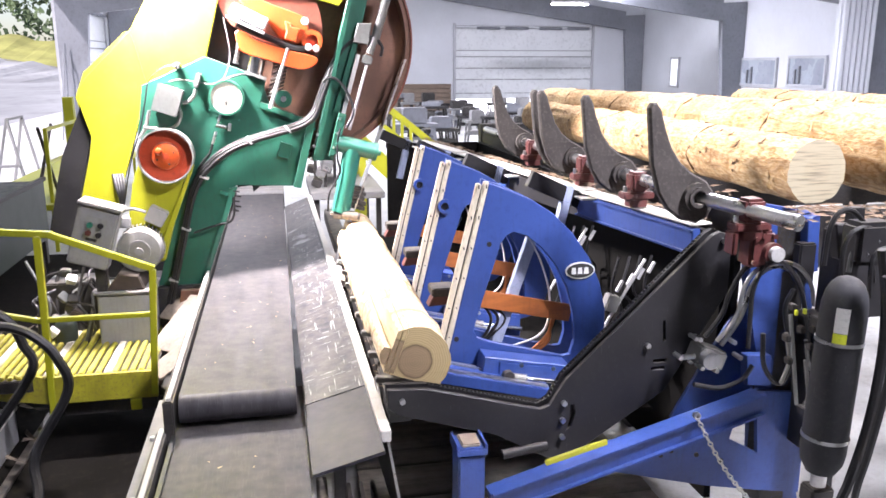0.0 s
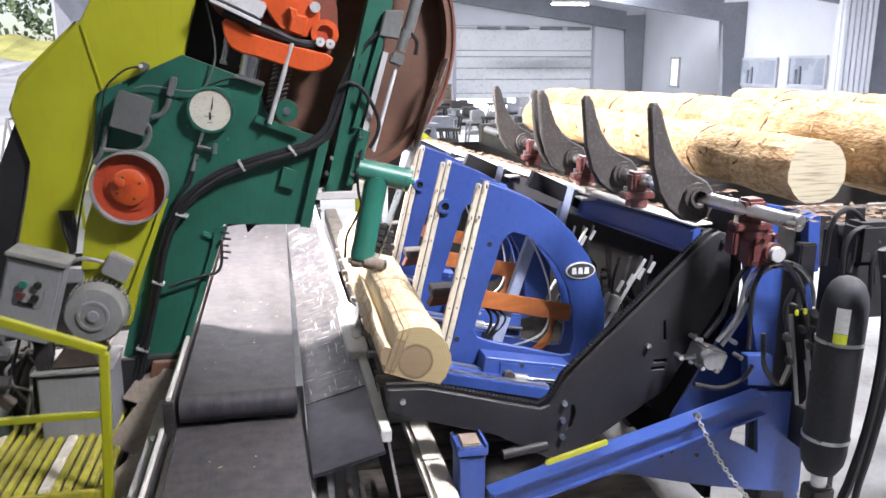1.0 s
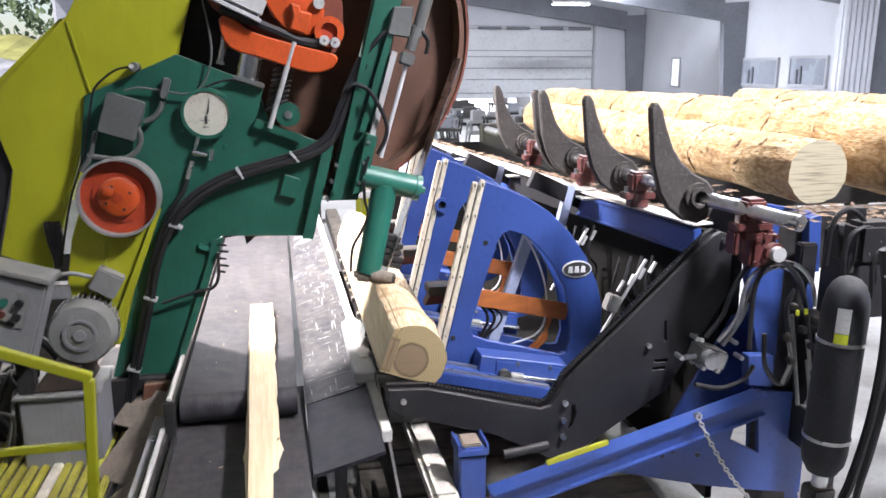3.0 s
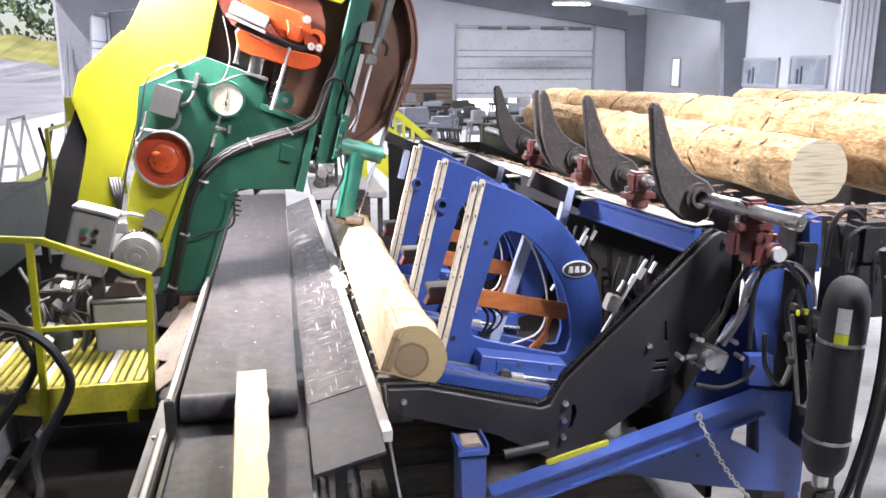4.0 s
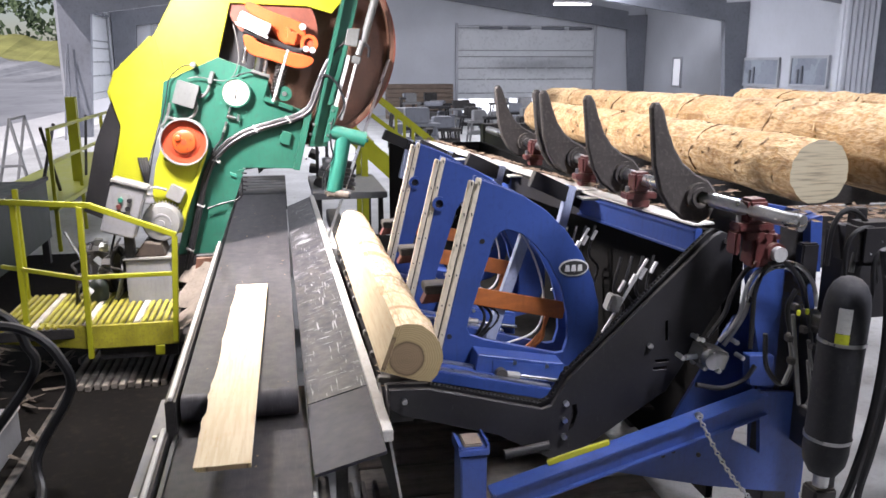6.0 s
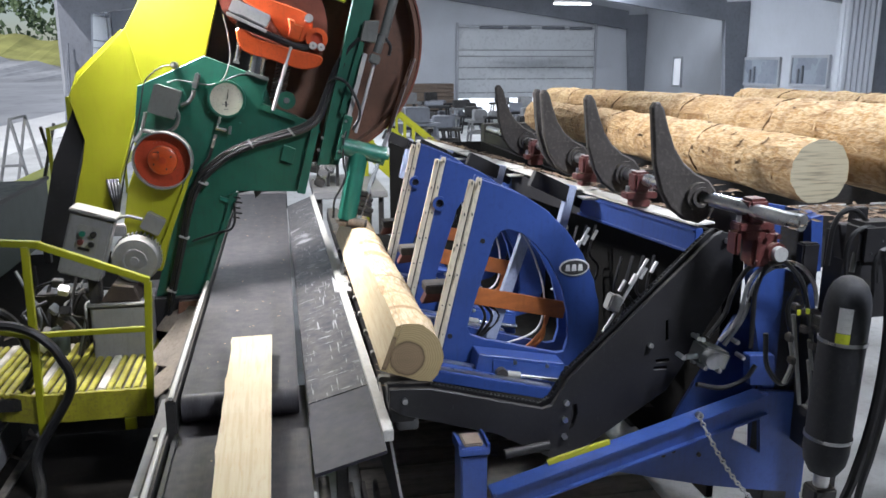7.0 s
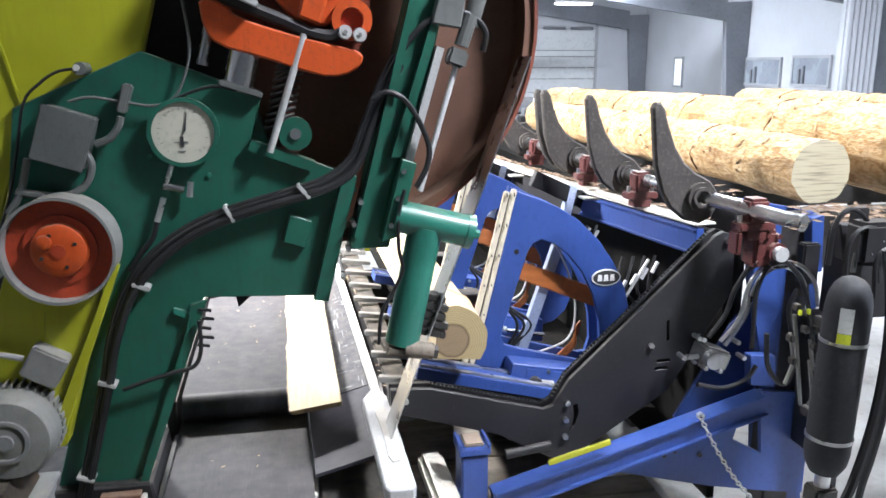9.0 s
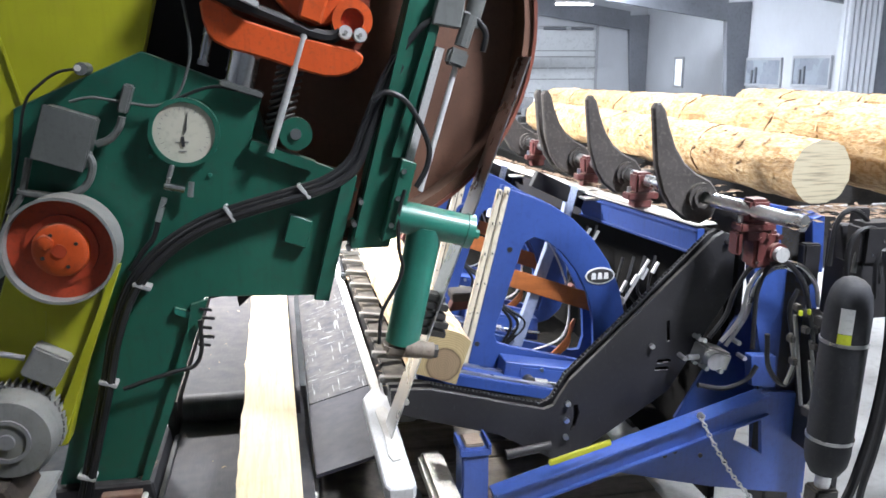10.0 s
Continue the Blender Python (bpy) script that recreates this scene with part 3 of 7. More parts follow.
# ---- conveyor ----
def build_conveyor():
    c = thing("belt_conveyor", "long grey rubber belt conveyor dusted with sawdust", "conveyor", (-0.26, 0, 0))
    bm = box(-0.29, 0.29, 3.96, 10.3, 0.925, 0.96)
    bm = join(bm, rod((-0.29, 3.96, 0.885), (0.29, 3.96, 0.885), 0.075, seg=36))
    part("upper_belt", bm, M_belt, c)
    part("lower_belt", box(-0.32, 0.33, -11, 4.35, 0.77, 0.795), M_belt, c)
    part("end_roller", rod((-0.3, 10.3, 0.86), (0.3, 10.3, 0.86), 0.1), M_dark, c)
    for i in range(6):
        part("roller", rod((-0.3, 10.6 + 0.25 * i, 0.93), (0.3, 10.6 + 0.25 * i, 0.93), 0.06), M_galv, c)
    for x, y0, y1, z in ((-0.33, 3.85, 12.0, 0.97), (-0.37, -11, 3.85, 0.815)):
        part("side_rail", box(x - 0.03, x + 0.02, y0, y1, z - 0.24, z, 0.006), M_dark, c, "dark steel side rail")
        part("edge_strip", box(x - 0.012, x + 0.01, y0, y1, z + 0.003, z + 0.022, 0.004), M_white, c, "pale worn edge strip")
    part("outer_rail", box(-0.46, -0.42, -11, 4.4, 0.5, 0.74, 0.006), M_dark, c, "dark steel side rail")
    part("rail_flange", box(-0.46, -0.39, -11, 4.4, 0.744, 0.756, 0.003), M_galv, c)
    for y in (3.9, 3.3, 2.7):
        part("bolt", rod((-0.425, y, 0.756), (-0.425, y, 0.772), 0.014, seg=8), M_steel, c)
    for y in (-8, -4, 0.5, 2.6, 4.2, 6.0, 8.0, 10.0, 11.8):
        for x in (-0.33, 0.26):
            part("leg", box(x - 0.03, x + 0.03, y - 0.03, y + 0.03, 0, 0.765), M_dark, c)
    part("belt_cleat", box(-0.32, -0.3, -11, 3.8, 0.797, 0.815), M_rubber, c)
    # sloping slide from the log bed down to the belt
    s = thing("slide_plate", "scuffed black plastic slide sloping from log bed to belt", "slide")

    def sheet(y0, y1, drop):
        bm = bmesh.new()

        def at(y, k):
            f = (y - 3.28) / 5.92
            lo = Vector((0.08 - 0.045 * f, y, 0.82 + 0.165 * f))
            hi = Vector((0.405 - 0.105 * f, y, 0.905 + 0.185 * f))
            return lo.lerp(hi, k) - Vector((0, 0, drop))
        vs = [bm.verts.new(v) for v in (at(y0, 0), at(y0, 1), at(y1, 1), at(y1, 0))]
        bm.faces.new(vs)
        got = bmesh.ops.extrude_face_region(bm, geom=bm.faces[:])
        bmesh.ops.translate(bm, vec=(0.0, 0, -0.016), verts=[v for v in got["geom"] if isinstance(v, bmesh.types.BMVert)])
        bmesh.ops.recalc_face_normals(bm, faces=bm.faces)
        return bm
    part("front_lip", sheet(3.27, 3.98, 0.004), M_lip, s, "worn dark plastic lip", smooth=False)
    part("sheet", sheet(3.98, 9.2, 0.0), M_uhmw, s, smooth=False)
    part("edge_bar", bar((0.43, 3.42, 0.895), (0.32, 9.2, 1.08), 0.05, 0.06), M_white, s, "pale worn edge bar")
    bm = bmesh.new()
    vs = [bm.verts.new(v) for v in ((0.44, 3.95, 0.98), (0.44, 3.95, 0.55), (0.45, 3.05, 0.58), (0.45, 3.05, 0.64))]
    bm.faces.new(vs)
    got = bmesh.ops.extrude_face_region(bm, geom=bm.faces[:])
    bmesh.ops.translate(bm, vec=(0.012, 0, 0), verts=[v for v in got["geom"] if isinstance(v, bmesh.types.BMVert)])
    bmesh.ops.recalc_face_normals(bm, faces=bm.faces)
    part("knife_plate", bm, M_dark, s, "dark steel pointed side plate", smooth=False)
    part("knife_edge", bar((0.458, 3.05, 0.64), (0.448, 3.95, 0.98), 0.012, 0.01, 0.002), M_steel, s)
    for y in (3.75, 5.2, 6.7, 8.2):
        part("leg", box(0.2, 0.26, y - 0.03, y + 0.03, 0, 0.75), M_dark, s)
    part("support_strip", box(0.06, 0.085, 1.0, 3.5, 0.66, 0.72, 0.004), M_white, s)
    part("support_bar", box(0.1, 0.15, 1.0, 3.5, 0.62, 0.68, 0.004), M_dark, s)
    for i in range(3):
        part("chain_guide", box(0.25 + 0.06 * i, 0.27 + 0.06 * i, 1.5, 3.6, 0.5, 0.58, 0.004), M_dark, s)


def soften(pts, rounds=2):
    """The closed outline with its corners cut round."""
    for _ in range(rounds):
        out = []
        for (ax, az), (bx, bz) in zip(pts, pts[1:] + pts[:1]):
            out += [(ax * 0.75 + bx * 0.25, az * 0.75 + bz * 0.25), (ax * 0.25 + bx * 0.75, az * 0.25 + bz * 0.75)]
        pts = out
    return pts


# ---- log carriage ----
LEAN = Vector((-0.942, 0, 0.337))


def build_knees():
    out = []
    for k in range(3):
        y = 4.0 + 0.93 * k
        o = thing("knee", "blue painted steel log knee with oval badge" if k == 0 else "blue painted steel log knee with round boss", "log knee", (1.0, y, 0.9), "log knees")
        outer = [(0.065, 1.085), (0.18, 1.043), (0.295, 0.993), (0.42, 0.912), (0.535, 0.8), (0.635, 0.66), (0.705, 0.51), (0.743, 0.36), (0.745, 0.22), (0.7, 0.1), (0.62, 0.03), (0.54, 0.01), (-0.165, 0.08)]
        hole = [(0.135, 0.755), (0.165, 0.8), (0.206, 0.817), (0.285, 0.789), (0.365, 0.723), (0.448, 0.622), (0.518, 0.484), (0.556, 0.336), (0.568, 0.186), (0.545, 0.105), (0.5, 0.1), (0.075, 0.215), (0.01, 0.24), (-0.008, 0.28), (0.003, 0.335)]
        part("plate", prism(outer, 0, 0.03, [hole], 0.004), M_blue, o, smooth=False)
        part("rear_plate", prism(outer, 0.16, 0.19, [hole]), M_blue, o, smooth=False)
        for j, dx in enumerate((0.01, 0.05)):
            fb = part("face_bar", bar((dx, 0.0, 1.085 + 0.01 * j), (dx - 0.24, 0.0, 0.07), 0.024, 0.03), M_cream, o, "pale worn wear strip")
            for i in range(7):
                q = i / 6
                part("screw", rod((dx - 0.245 * q * 0.96 - 0.005, -0.028, 1.06 - 0.96 * q), (dx - 0.245 * q * 0.96 - 0.005, -0.024, 1.08 - 0.98 * q), 0.004, seg=6), M_dark, fb)
        part("back_bar", bar((0.1, 0.1, 1.04), (-0.14, 0.1, 0.06), 0.06, 0.12), M_black, o)
        part("gap_strip", bar((0.028, 0.004, 1.07), (-0.212, 0.004, 0.06), 0.016, 0.02, 0.002), M_black, o)
        if k == 0:
            b = part("badge", spin(rod((0, 0, 0), (0, -0.006, 0), 0.085, seg=36), Matrix.Translation((0.586, 0, 0.588)) @ Matrix.Diagonal((1, 1, 0.56, 1))), M_paper, o, "oval badge with pale rim")
            part("badge_face", spin(rod((0, -0.006, 0), (0, -0.009, 0), 0.077, seg=36), Matrix.Translation((0.586, 0, 0.588)) @ Matrix.Diagonal((1, 1, 0.52, 1))), M_ink, b)
            for i in range(3):
                part("mark", prism([(0.533 + 0.036 * i, 0.57), (0.561 + 0.036 * i, 0.57), (0.557 + 0.036 * i, 0.606), (0.537 + 0.036 * i, 0.606)], -0.012, -0.0095), M_paper, b)
        else:
            boss = part("boss", ring((0.018, 0.805), 0.045, 0.026, -0.03, 0.0, 24), M_blue, o)
            part("bore", rod((0.018, -0.006, 0.805), (0.018, -0.001, 0.805), 0.027, seg=20), M_black, boss)
        for x, z in ((0.07, 0.758), (-0.106, 0.24)) if k == 0 else ((-0.13, 0.285),):
            part("bolt_hole", rod((x, 0.0, z), (x, -0.003, z), 0.014), M_black, o)
        band = part("turner_band", bar((-0.28, 0, 0.063), (0.28, 0, -0.063), 0.012, 0.1), M_band, o, "wide orange belting strap")
        band.location = (0.3, 0.1, 0.375)
        part("post", bar((0.4, 0.14, 0.9), (0.12, 0.14, 0.06), 0.05, 0.06), M_pale, o, "pale steel guide post")
        part("cable", hose([(0.3, 0.12, 0.8), (0.4, 0.12, 0.62), (0.46, 0.12, 0.4), (0.42, 0.12, 0.2), (0.2, 0.12, 0.12)], 0.006), M_paper, o)
        for j in range(3):
            part("hose", hose([(0.05, 0.13, 0.14), (0.12 + 0.04 * j, 0.12, 0.3), (0.05, 0.14, 0.45), (0.1 + 0.03 * j, 0.13, 0.7)], 0.009), M_rubber, o)
            part("orange_hose", hose([(0.36 + 0.025 * j, 0.12, 0.1), (0.42 + 0.02 * j, 0.11, 0.16), (0.47, 0.12, 0.22 + 0.02 * j), (0.5, 0.13, 0.3)], 0.008), M_band, o)
        # dog with red jaw between the wear strips
        dog = part("dog_bracket", box(-0.2, -0.06, 0.2, 0.34, 0.42, 0.47, 0.006), M_dark, o)
        part("dog_jaw", prism([(-0.22, 0.36), (-0.19, 0.42), (-0.08, 0.42), (-0.08, 0.37)], 0.22, 0.3, bevel=0.004), M_red, dog, "dark red jaw")
        # cylinder bracket at the foot
        part("bracket", prism([(0.02, 0.18), (0.5, 0.09), (0.5, -0.06), (0.08, 0.0), (0.0, 0.06)], -0.14, -0.005, bevel=0.004), M_blue, o, smooth=False)
        part("bracket_plate", prism([(0.1, 0.145), (0.47, 0.075), (0.47, -0.03), (0.1, 0.04)], -0.146, -0.14), M_blue, o, smooth=False)
        cyl = part("cylinder_rod", rod((0.14, -0.165, 0.07), (0.5, -0.165, 0.0), 0.013), M_chrome, o)
        part("clevis", rod((0.14, -0.185, 0.07), (0.14, -0.146, 0.07), 0.032, seg=20), M_dark, o)
        part("rod_collar", rod((0.17, -0.165, 0.064), (0.24, -0.165, 0.05), 0.022, seg=16), M_motor, o)
        for x, z in ((0.22, 0.12), (0.4, 0.085)):
            part("bolt", rod((x, -0.15, z), (x, -0.14, z), 0.011, seg=8), M_steel, o)
        out.append((o, band, (1.0, y, 0.9)))
    return out


def build_bed():
    o = thing("log_carriage", "blue steel log carriage bed with black end plates", "log carriage")
    plate = [(0.45, 1.09), (0.64, 1.08), (1.21, 0.925), (1.26, 0.94), (1.29, 0.99), (1.34, 1.07), (2.07, 1.765), (2.11, 1.785), (2.16, 1.77), (2.18, 1.71), (2.18, 1.47), (1.87, 0.97), (1.37, 0.65), (1.25, 0.66), (0.98, 0.81), (0.49, 0.96), (0.45, 1.0)]
    slots = [[(1.84, 1.34), (1.85, 1.345), (1.86, 1.24), (1.845, 1.235)], [(1.80, 1.14), (1.87, 1.14), (1.87, 1.125), (1.80, 1.125)], [(1.79, 1.10), (1.86, 1.10), (1.86, 1.085), (1.79, 1.085)],
             [(1.365, 0.93), (1.385, 0.935), (1.395, 0.89), (1.375, 0.82), (1.35, 0.80), (1.36, 0.835), (1.37, 0.88)]]
    part("end_plate", prism(plate, 3.5, 3.53, slots, bevel=0.003), M_black, o, "black painted end plate", smooth=False)
    part("inner_plate", prism(plate, 3.57, 3.6), M_black, o, smooth=False)
    # roller chain that runs along the plate edge
    run = [(0.66, 1.085), (1.2, 0.94), (1.27, 0.97), (1.33, 1.085), (1.7, 1.435), (2.06, 1.78)]
    chain_link = None
    for (x0, z0), (x1, z1) in zip(run, run[1:]):
        n = max(1, int(math.hypot(x1 - x0, z1 - z0) / 0.02))
        for i in range(n):
            q = i / n
            m = pose(x0 + (x1 - x0) * q, 3.55, z0 + (z1 - z0) * q - 0.003, 0, -math.degrees(math.atan2(z1 - z0, x1 - x0)), 0)
            if chain_link is None:
                chain_link = part("chain_link", join(box(-0.0105, 0.0105, -0.017, -0.013, -0.006, 0.006, 0.001), box(-0.0105, 0.0105, 0.013, 0.017, -0.006, 0.006, 0.001), rod((0, -0.017, 0), (0, 0.017, 0), 0.005, seg=8)), M_chain, o, "dark steel chain link", smooth=False)
                chain_link.matrix_basis = m
            else:
                cp = chain_link.copy()
                scene.collection.objects.link(cp)
                cp.matrix_basis = m
    for x, z in ((1.33, 0.95), (1.325, 0.86), (1.325, 0.77), (0.52, 1.03), (2.13, 1.74), (1.76, 1.22), (2.0, 1.12)):
        part("bolt", rod((x, 3.48, z), (x, 3.5, z), 0.014, seg=10), M_steel, o)
    for k in range(3):
        part("bed_rail", bar((0.62, 3.85 + 0.93 * k, 1.06), (1.35, 3.85 + 0.93 * k, 0.88), 0.2, 0.06), M_blue, o)
        part("rail_strip", bar((0.62, 3.79 + 0.93 * k, 1.096), (1.35, 3.79 + 0.93 * k, 0.916), 0.035, 0.012, 0.003), M_steel, o, "bright worn slide strip")
        part("rail_strip", bar((0.62, 3.91 + 0.93 * k, 1.096), (1.35, 3.91 + 0.93 * k, 0.916), 0.035, 0.012, 0.003), M_steel, o, "bright worn slide strip")
    for i in range(9):
        y = 3.8 + 0.36 * i
        part("skid_bar", bar((0.43, y, 1.03), (0.66, y, 1.0), 0.045, 0.03), M_motor, o, "grey worn skid bar")
    part("bed_beam", box(0.47, 0.6, 3.66, 9.0, 0.84, 0.98, 0.01), M_dark, o)
    part("bed_roller", rod((0.5, 3.55, 0.98), (0.5, 3.66, 0.98), 0.05, seg=24), M_dark, o)
    # added sheet under the bed, coloured near-black as shade
    part("pan", bar((0.85, 6.6, 0.69), (2.2, 6.6, 0.5), 4.7, 0.02), M_void_shade, o)
    # sloping brace as an angle section
    part("brace", bar((0.9, 3.28, 0.598), (2.26, 3.28, 0.978), 0.095, 0.095), M_blue, o)
    part("brace_flange", bar((0.9, 3.225, 0.548), (2.26, 3.225, 0.928), 0.03, 0.012, 0.002), M_blue, o)
    part("brace_flange", bar((0.9, 3.225, 0.648), (2.26, 3.225, 1.028), 0.03, 0.012, 0.002), M_blue, o)
    part("post", box(0.742, 0.868, 3.26, 3.4, 0, 0.84, 0.008), M_blue, o)
    part("post_cap", join(box(0.732, 0.878, 3.25, 3.41, 0.84, 0.875, 0.004), box(0.732, 0.745, 3.25, 3.41, 0.875, 0.895, 0.003), box(0.865, 0.878, 3.25, 3.41, 0.875, 0.895, 0.003)), M_blue, o)
    part("post_block", box(0.76, 0.85, 3.27, 3.39, 0.875, 0.892, 0.006), M_card, o)
    part("column", prism([(2.267, 1.84), (2.54, 1.893), (2.6, 1.43), (2.56, 1.1), (2.52, 0.93), (2.57, 0.63), (2.69, 0.03), (2.47, 0.03), (2.46, 0.42), (2.34, 0.96), (2.305, 1.17), (2.21, 1.56), (2.2, 1.65)], 3.4, 3.44, bevel=0.003), M_blue, o, smooth=False)
    part("column_web", prism([(2.395, 1.845), (2.442, 1.843), (2.59, 0.045), (2.52, 0.054)], 3.44, 3.7), M_blue, o, smooth=False)
    part("column_rib", prism([(2.475, 1.87), (2.54, 1.885), (2.56, 1.6), (2.5, 1.6)], 3.34, 3.4, bevel=0.003), M_blue, o, smooth=False)
    part("manifold", box(2.43, 2.52, 3.31, 3.37, 1.55, 1.75, 0.008), M_black, o, "black hydraulic manifold", smooth=False)
    part("manifold", box(2.5, 2.62, 3.2, 3.38, 0.7, 1.4, 0.008), M_black, o, "black hydraulic manifold", smooth=False)
    part("column_foot", box(2.3, 2.7, 3.35, 3.75, 0, 0.03), M_blue, o)
    part("gusset", prism([(2.209, 1.193), (2.347, 1.183), (2.351, 1.02), (2.224, 1.037)], 3.33, 3.39, bevel=0.003), M_blue, o, smooth=False)
    part("base_web", prism([(1.467, 0.761), (2.304, 0.987), (2.6, 0.95), (2.6, 0.39), (2.347, 0.432), (2.054, 0.491), (1.738, 0.573), (1.52, 0.632), (1.296, 0.64)], 3.36, 3.39, [[(2.17, 0.736), (2.339, 0.641), (2.32, 0.831), (2.261, 0.852), (2.193, 0.828)]]), M_blue, o, smooth=False)
    for p in [(1.714, 0.715), (1.797, 0.688), (1.851, 0.707), (1.992, 0.671), (2.13, 0.625)]:
        part("bolt_hole", rod((p[0], 3.352, p[1]), (p[0], 3.36, p[1]), 0.012, seg=10), M_black, o)
    part("rear_gusset", prism([(2.002, 0.732), (2.32, 1.286), (2.482, 1.323), (2.535, 0.8)], 3.66, 3.68), M_blue, o, smooth=False)
    part("round_bar", rod((1.02, 3.5, 0.7), (1.25, 3.5, 0.73), 0.025), M_black, o)
    # added sheets closing the carriage behind the knees, black to stand for shade
    part("rear_wall", box(2.26, 2.3, 3.7, 9.0, 0.2, 1.7), M_void_shade, o)
    part("rear_floor", box(0.6, 2.26, 5.8, 9.0, 0.2, 0.24), M_void_shade, o)
    part("far_wall", box(1.2, 2.26, 9.0, 9.04, 0.2, 1.7), M_void_shade, o)
    part("safety_strip", bar((1.141, 3.21, 0.793), (1.442, 3.21, 0.871), 0.015, 0.03), M_yellow, o, "yellow safety strip")
    # long skewed edge beam: stepped cover strips over blue and black channels
    near, far = Vector((2.08, 3.62, 1.8)), Vector((1.4, 8.0, 1.8))
    way = (far - near).normalized()
    total = (far - near).length
    side = Vector((-way.y, way.x, 0))
    for k, (q0, q1) in enumerate(((0.0, 0.26), (0.25, 0.5), (0.49, 0.75), (0.74, 1.0))):
        a, e = near + way * total * q0, near + way * total * q1
        lift = Vector((0, 0, 0.008 * k))
        part("cover_strip", bar(a + lift, e + lift, 0.13, 0.012, 0.003), M_white, o, "pale dusty cover strip")
        part("edge_channel", bar(a - Vector((0, 0, 0.09)) + side * 0.03, e - Vector((0, 0, 0.09)) + side * 0.03, 0.05, 0.14), M_blue if k in (0, 2) else M_black, o)
        if k == 0:
            for dz in (0.03, 0.145):
                part("channel_lip", bar(a - Vector((0, 0, dz)) + side * 0.062, e - Vector((0, 0, dz)) + side * 0.062, 0.02, 0.01, 0.002), M_blue, o)
        part("tip_plate", bar(e - way * 0.02 - Vector((0, 0, 0.03)) + side * 0.04, e - way * 0.2 - Vector((0, 0, 0.02)) + side * 0.09, 0.1, 0.012, 0.002), M_white, o)
        part("upright", bar(e + side * 0.12 + Vector((0, 0, 0.04)), e + side * 0.22 - Vector((0, 0, 0.35)), 0.05, 0.06), M_pale, o, "pale blue grey upright")
        part("link_arm", bar(e + side * 0.05 - Vector((0, 0, 0.06)), e + side * 0.4 + Vector((0, 0, 0.1)), 0.05, 0.1), M_black, o)
    # valves, fittings and hoses under the covers
    for k in range(2):
        y = 4.25 + 0.93 * k
        for i in range(4):
            x = 1.97 + 0.07 * i
            part("hose", hose([(x, y + 0.1, 1.46), (x - 0.06, y + 0.05, 1.27), (x + 0.04, y + 0.12, 1.13), (x - 0.05, y + 0.1, 0.9)], 0.009), M_rubber, o)
        for i in range(4):
            x = 1.93 + 0.065 * i
            part("fitting", rod((x, y + 0.02, 1.27 + 0.035 * i), (x + 0.035, y + 0.02, 1.335 + 0.035 * i), 0.012, seg=8), M_zinc, o)
        part("valve", spin(box(-0.04, 0.04, -0.04, 0.04, -0.05, 0.05, 0.008), pose(1.9, y + 0.03, 1.2, 0, 20, 0)), M_motor, o)
        part("valve", spin(box(-0.04, 0.04, -0.04, 0.04, -0.04, 0.04, 0.008), pose(1.97, y, 1.02, 0, 40, 0)), M_red, o)
        part("bar", rod((2.1, y + 0.02, 1.46), (1.84, y + 0.02, 1.02), 0.01), M_zinc, o)
    for i in range(5):
        part("red_hose", hose([(1.5 + 0.03 * i, 3.72, 1.06), (1.58 + 0.02 * i, 3.7, 1.15), (1.66, 3.74, 1.1 + 0.03 * i)], 0.012), M_red, o)
    return o


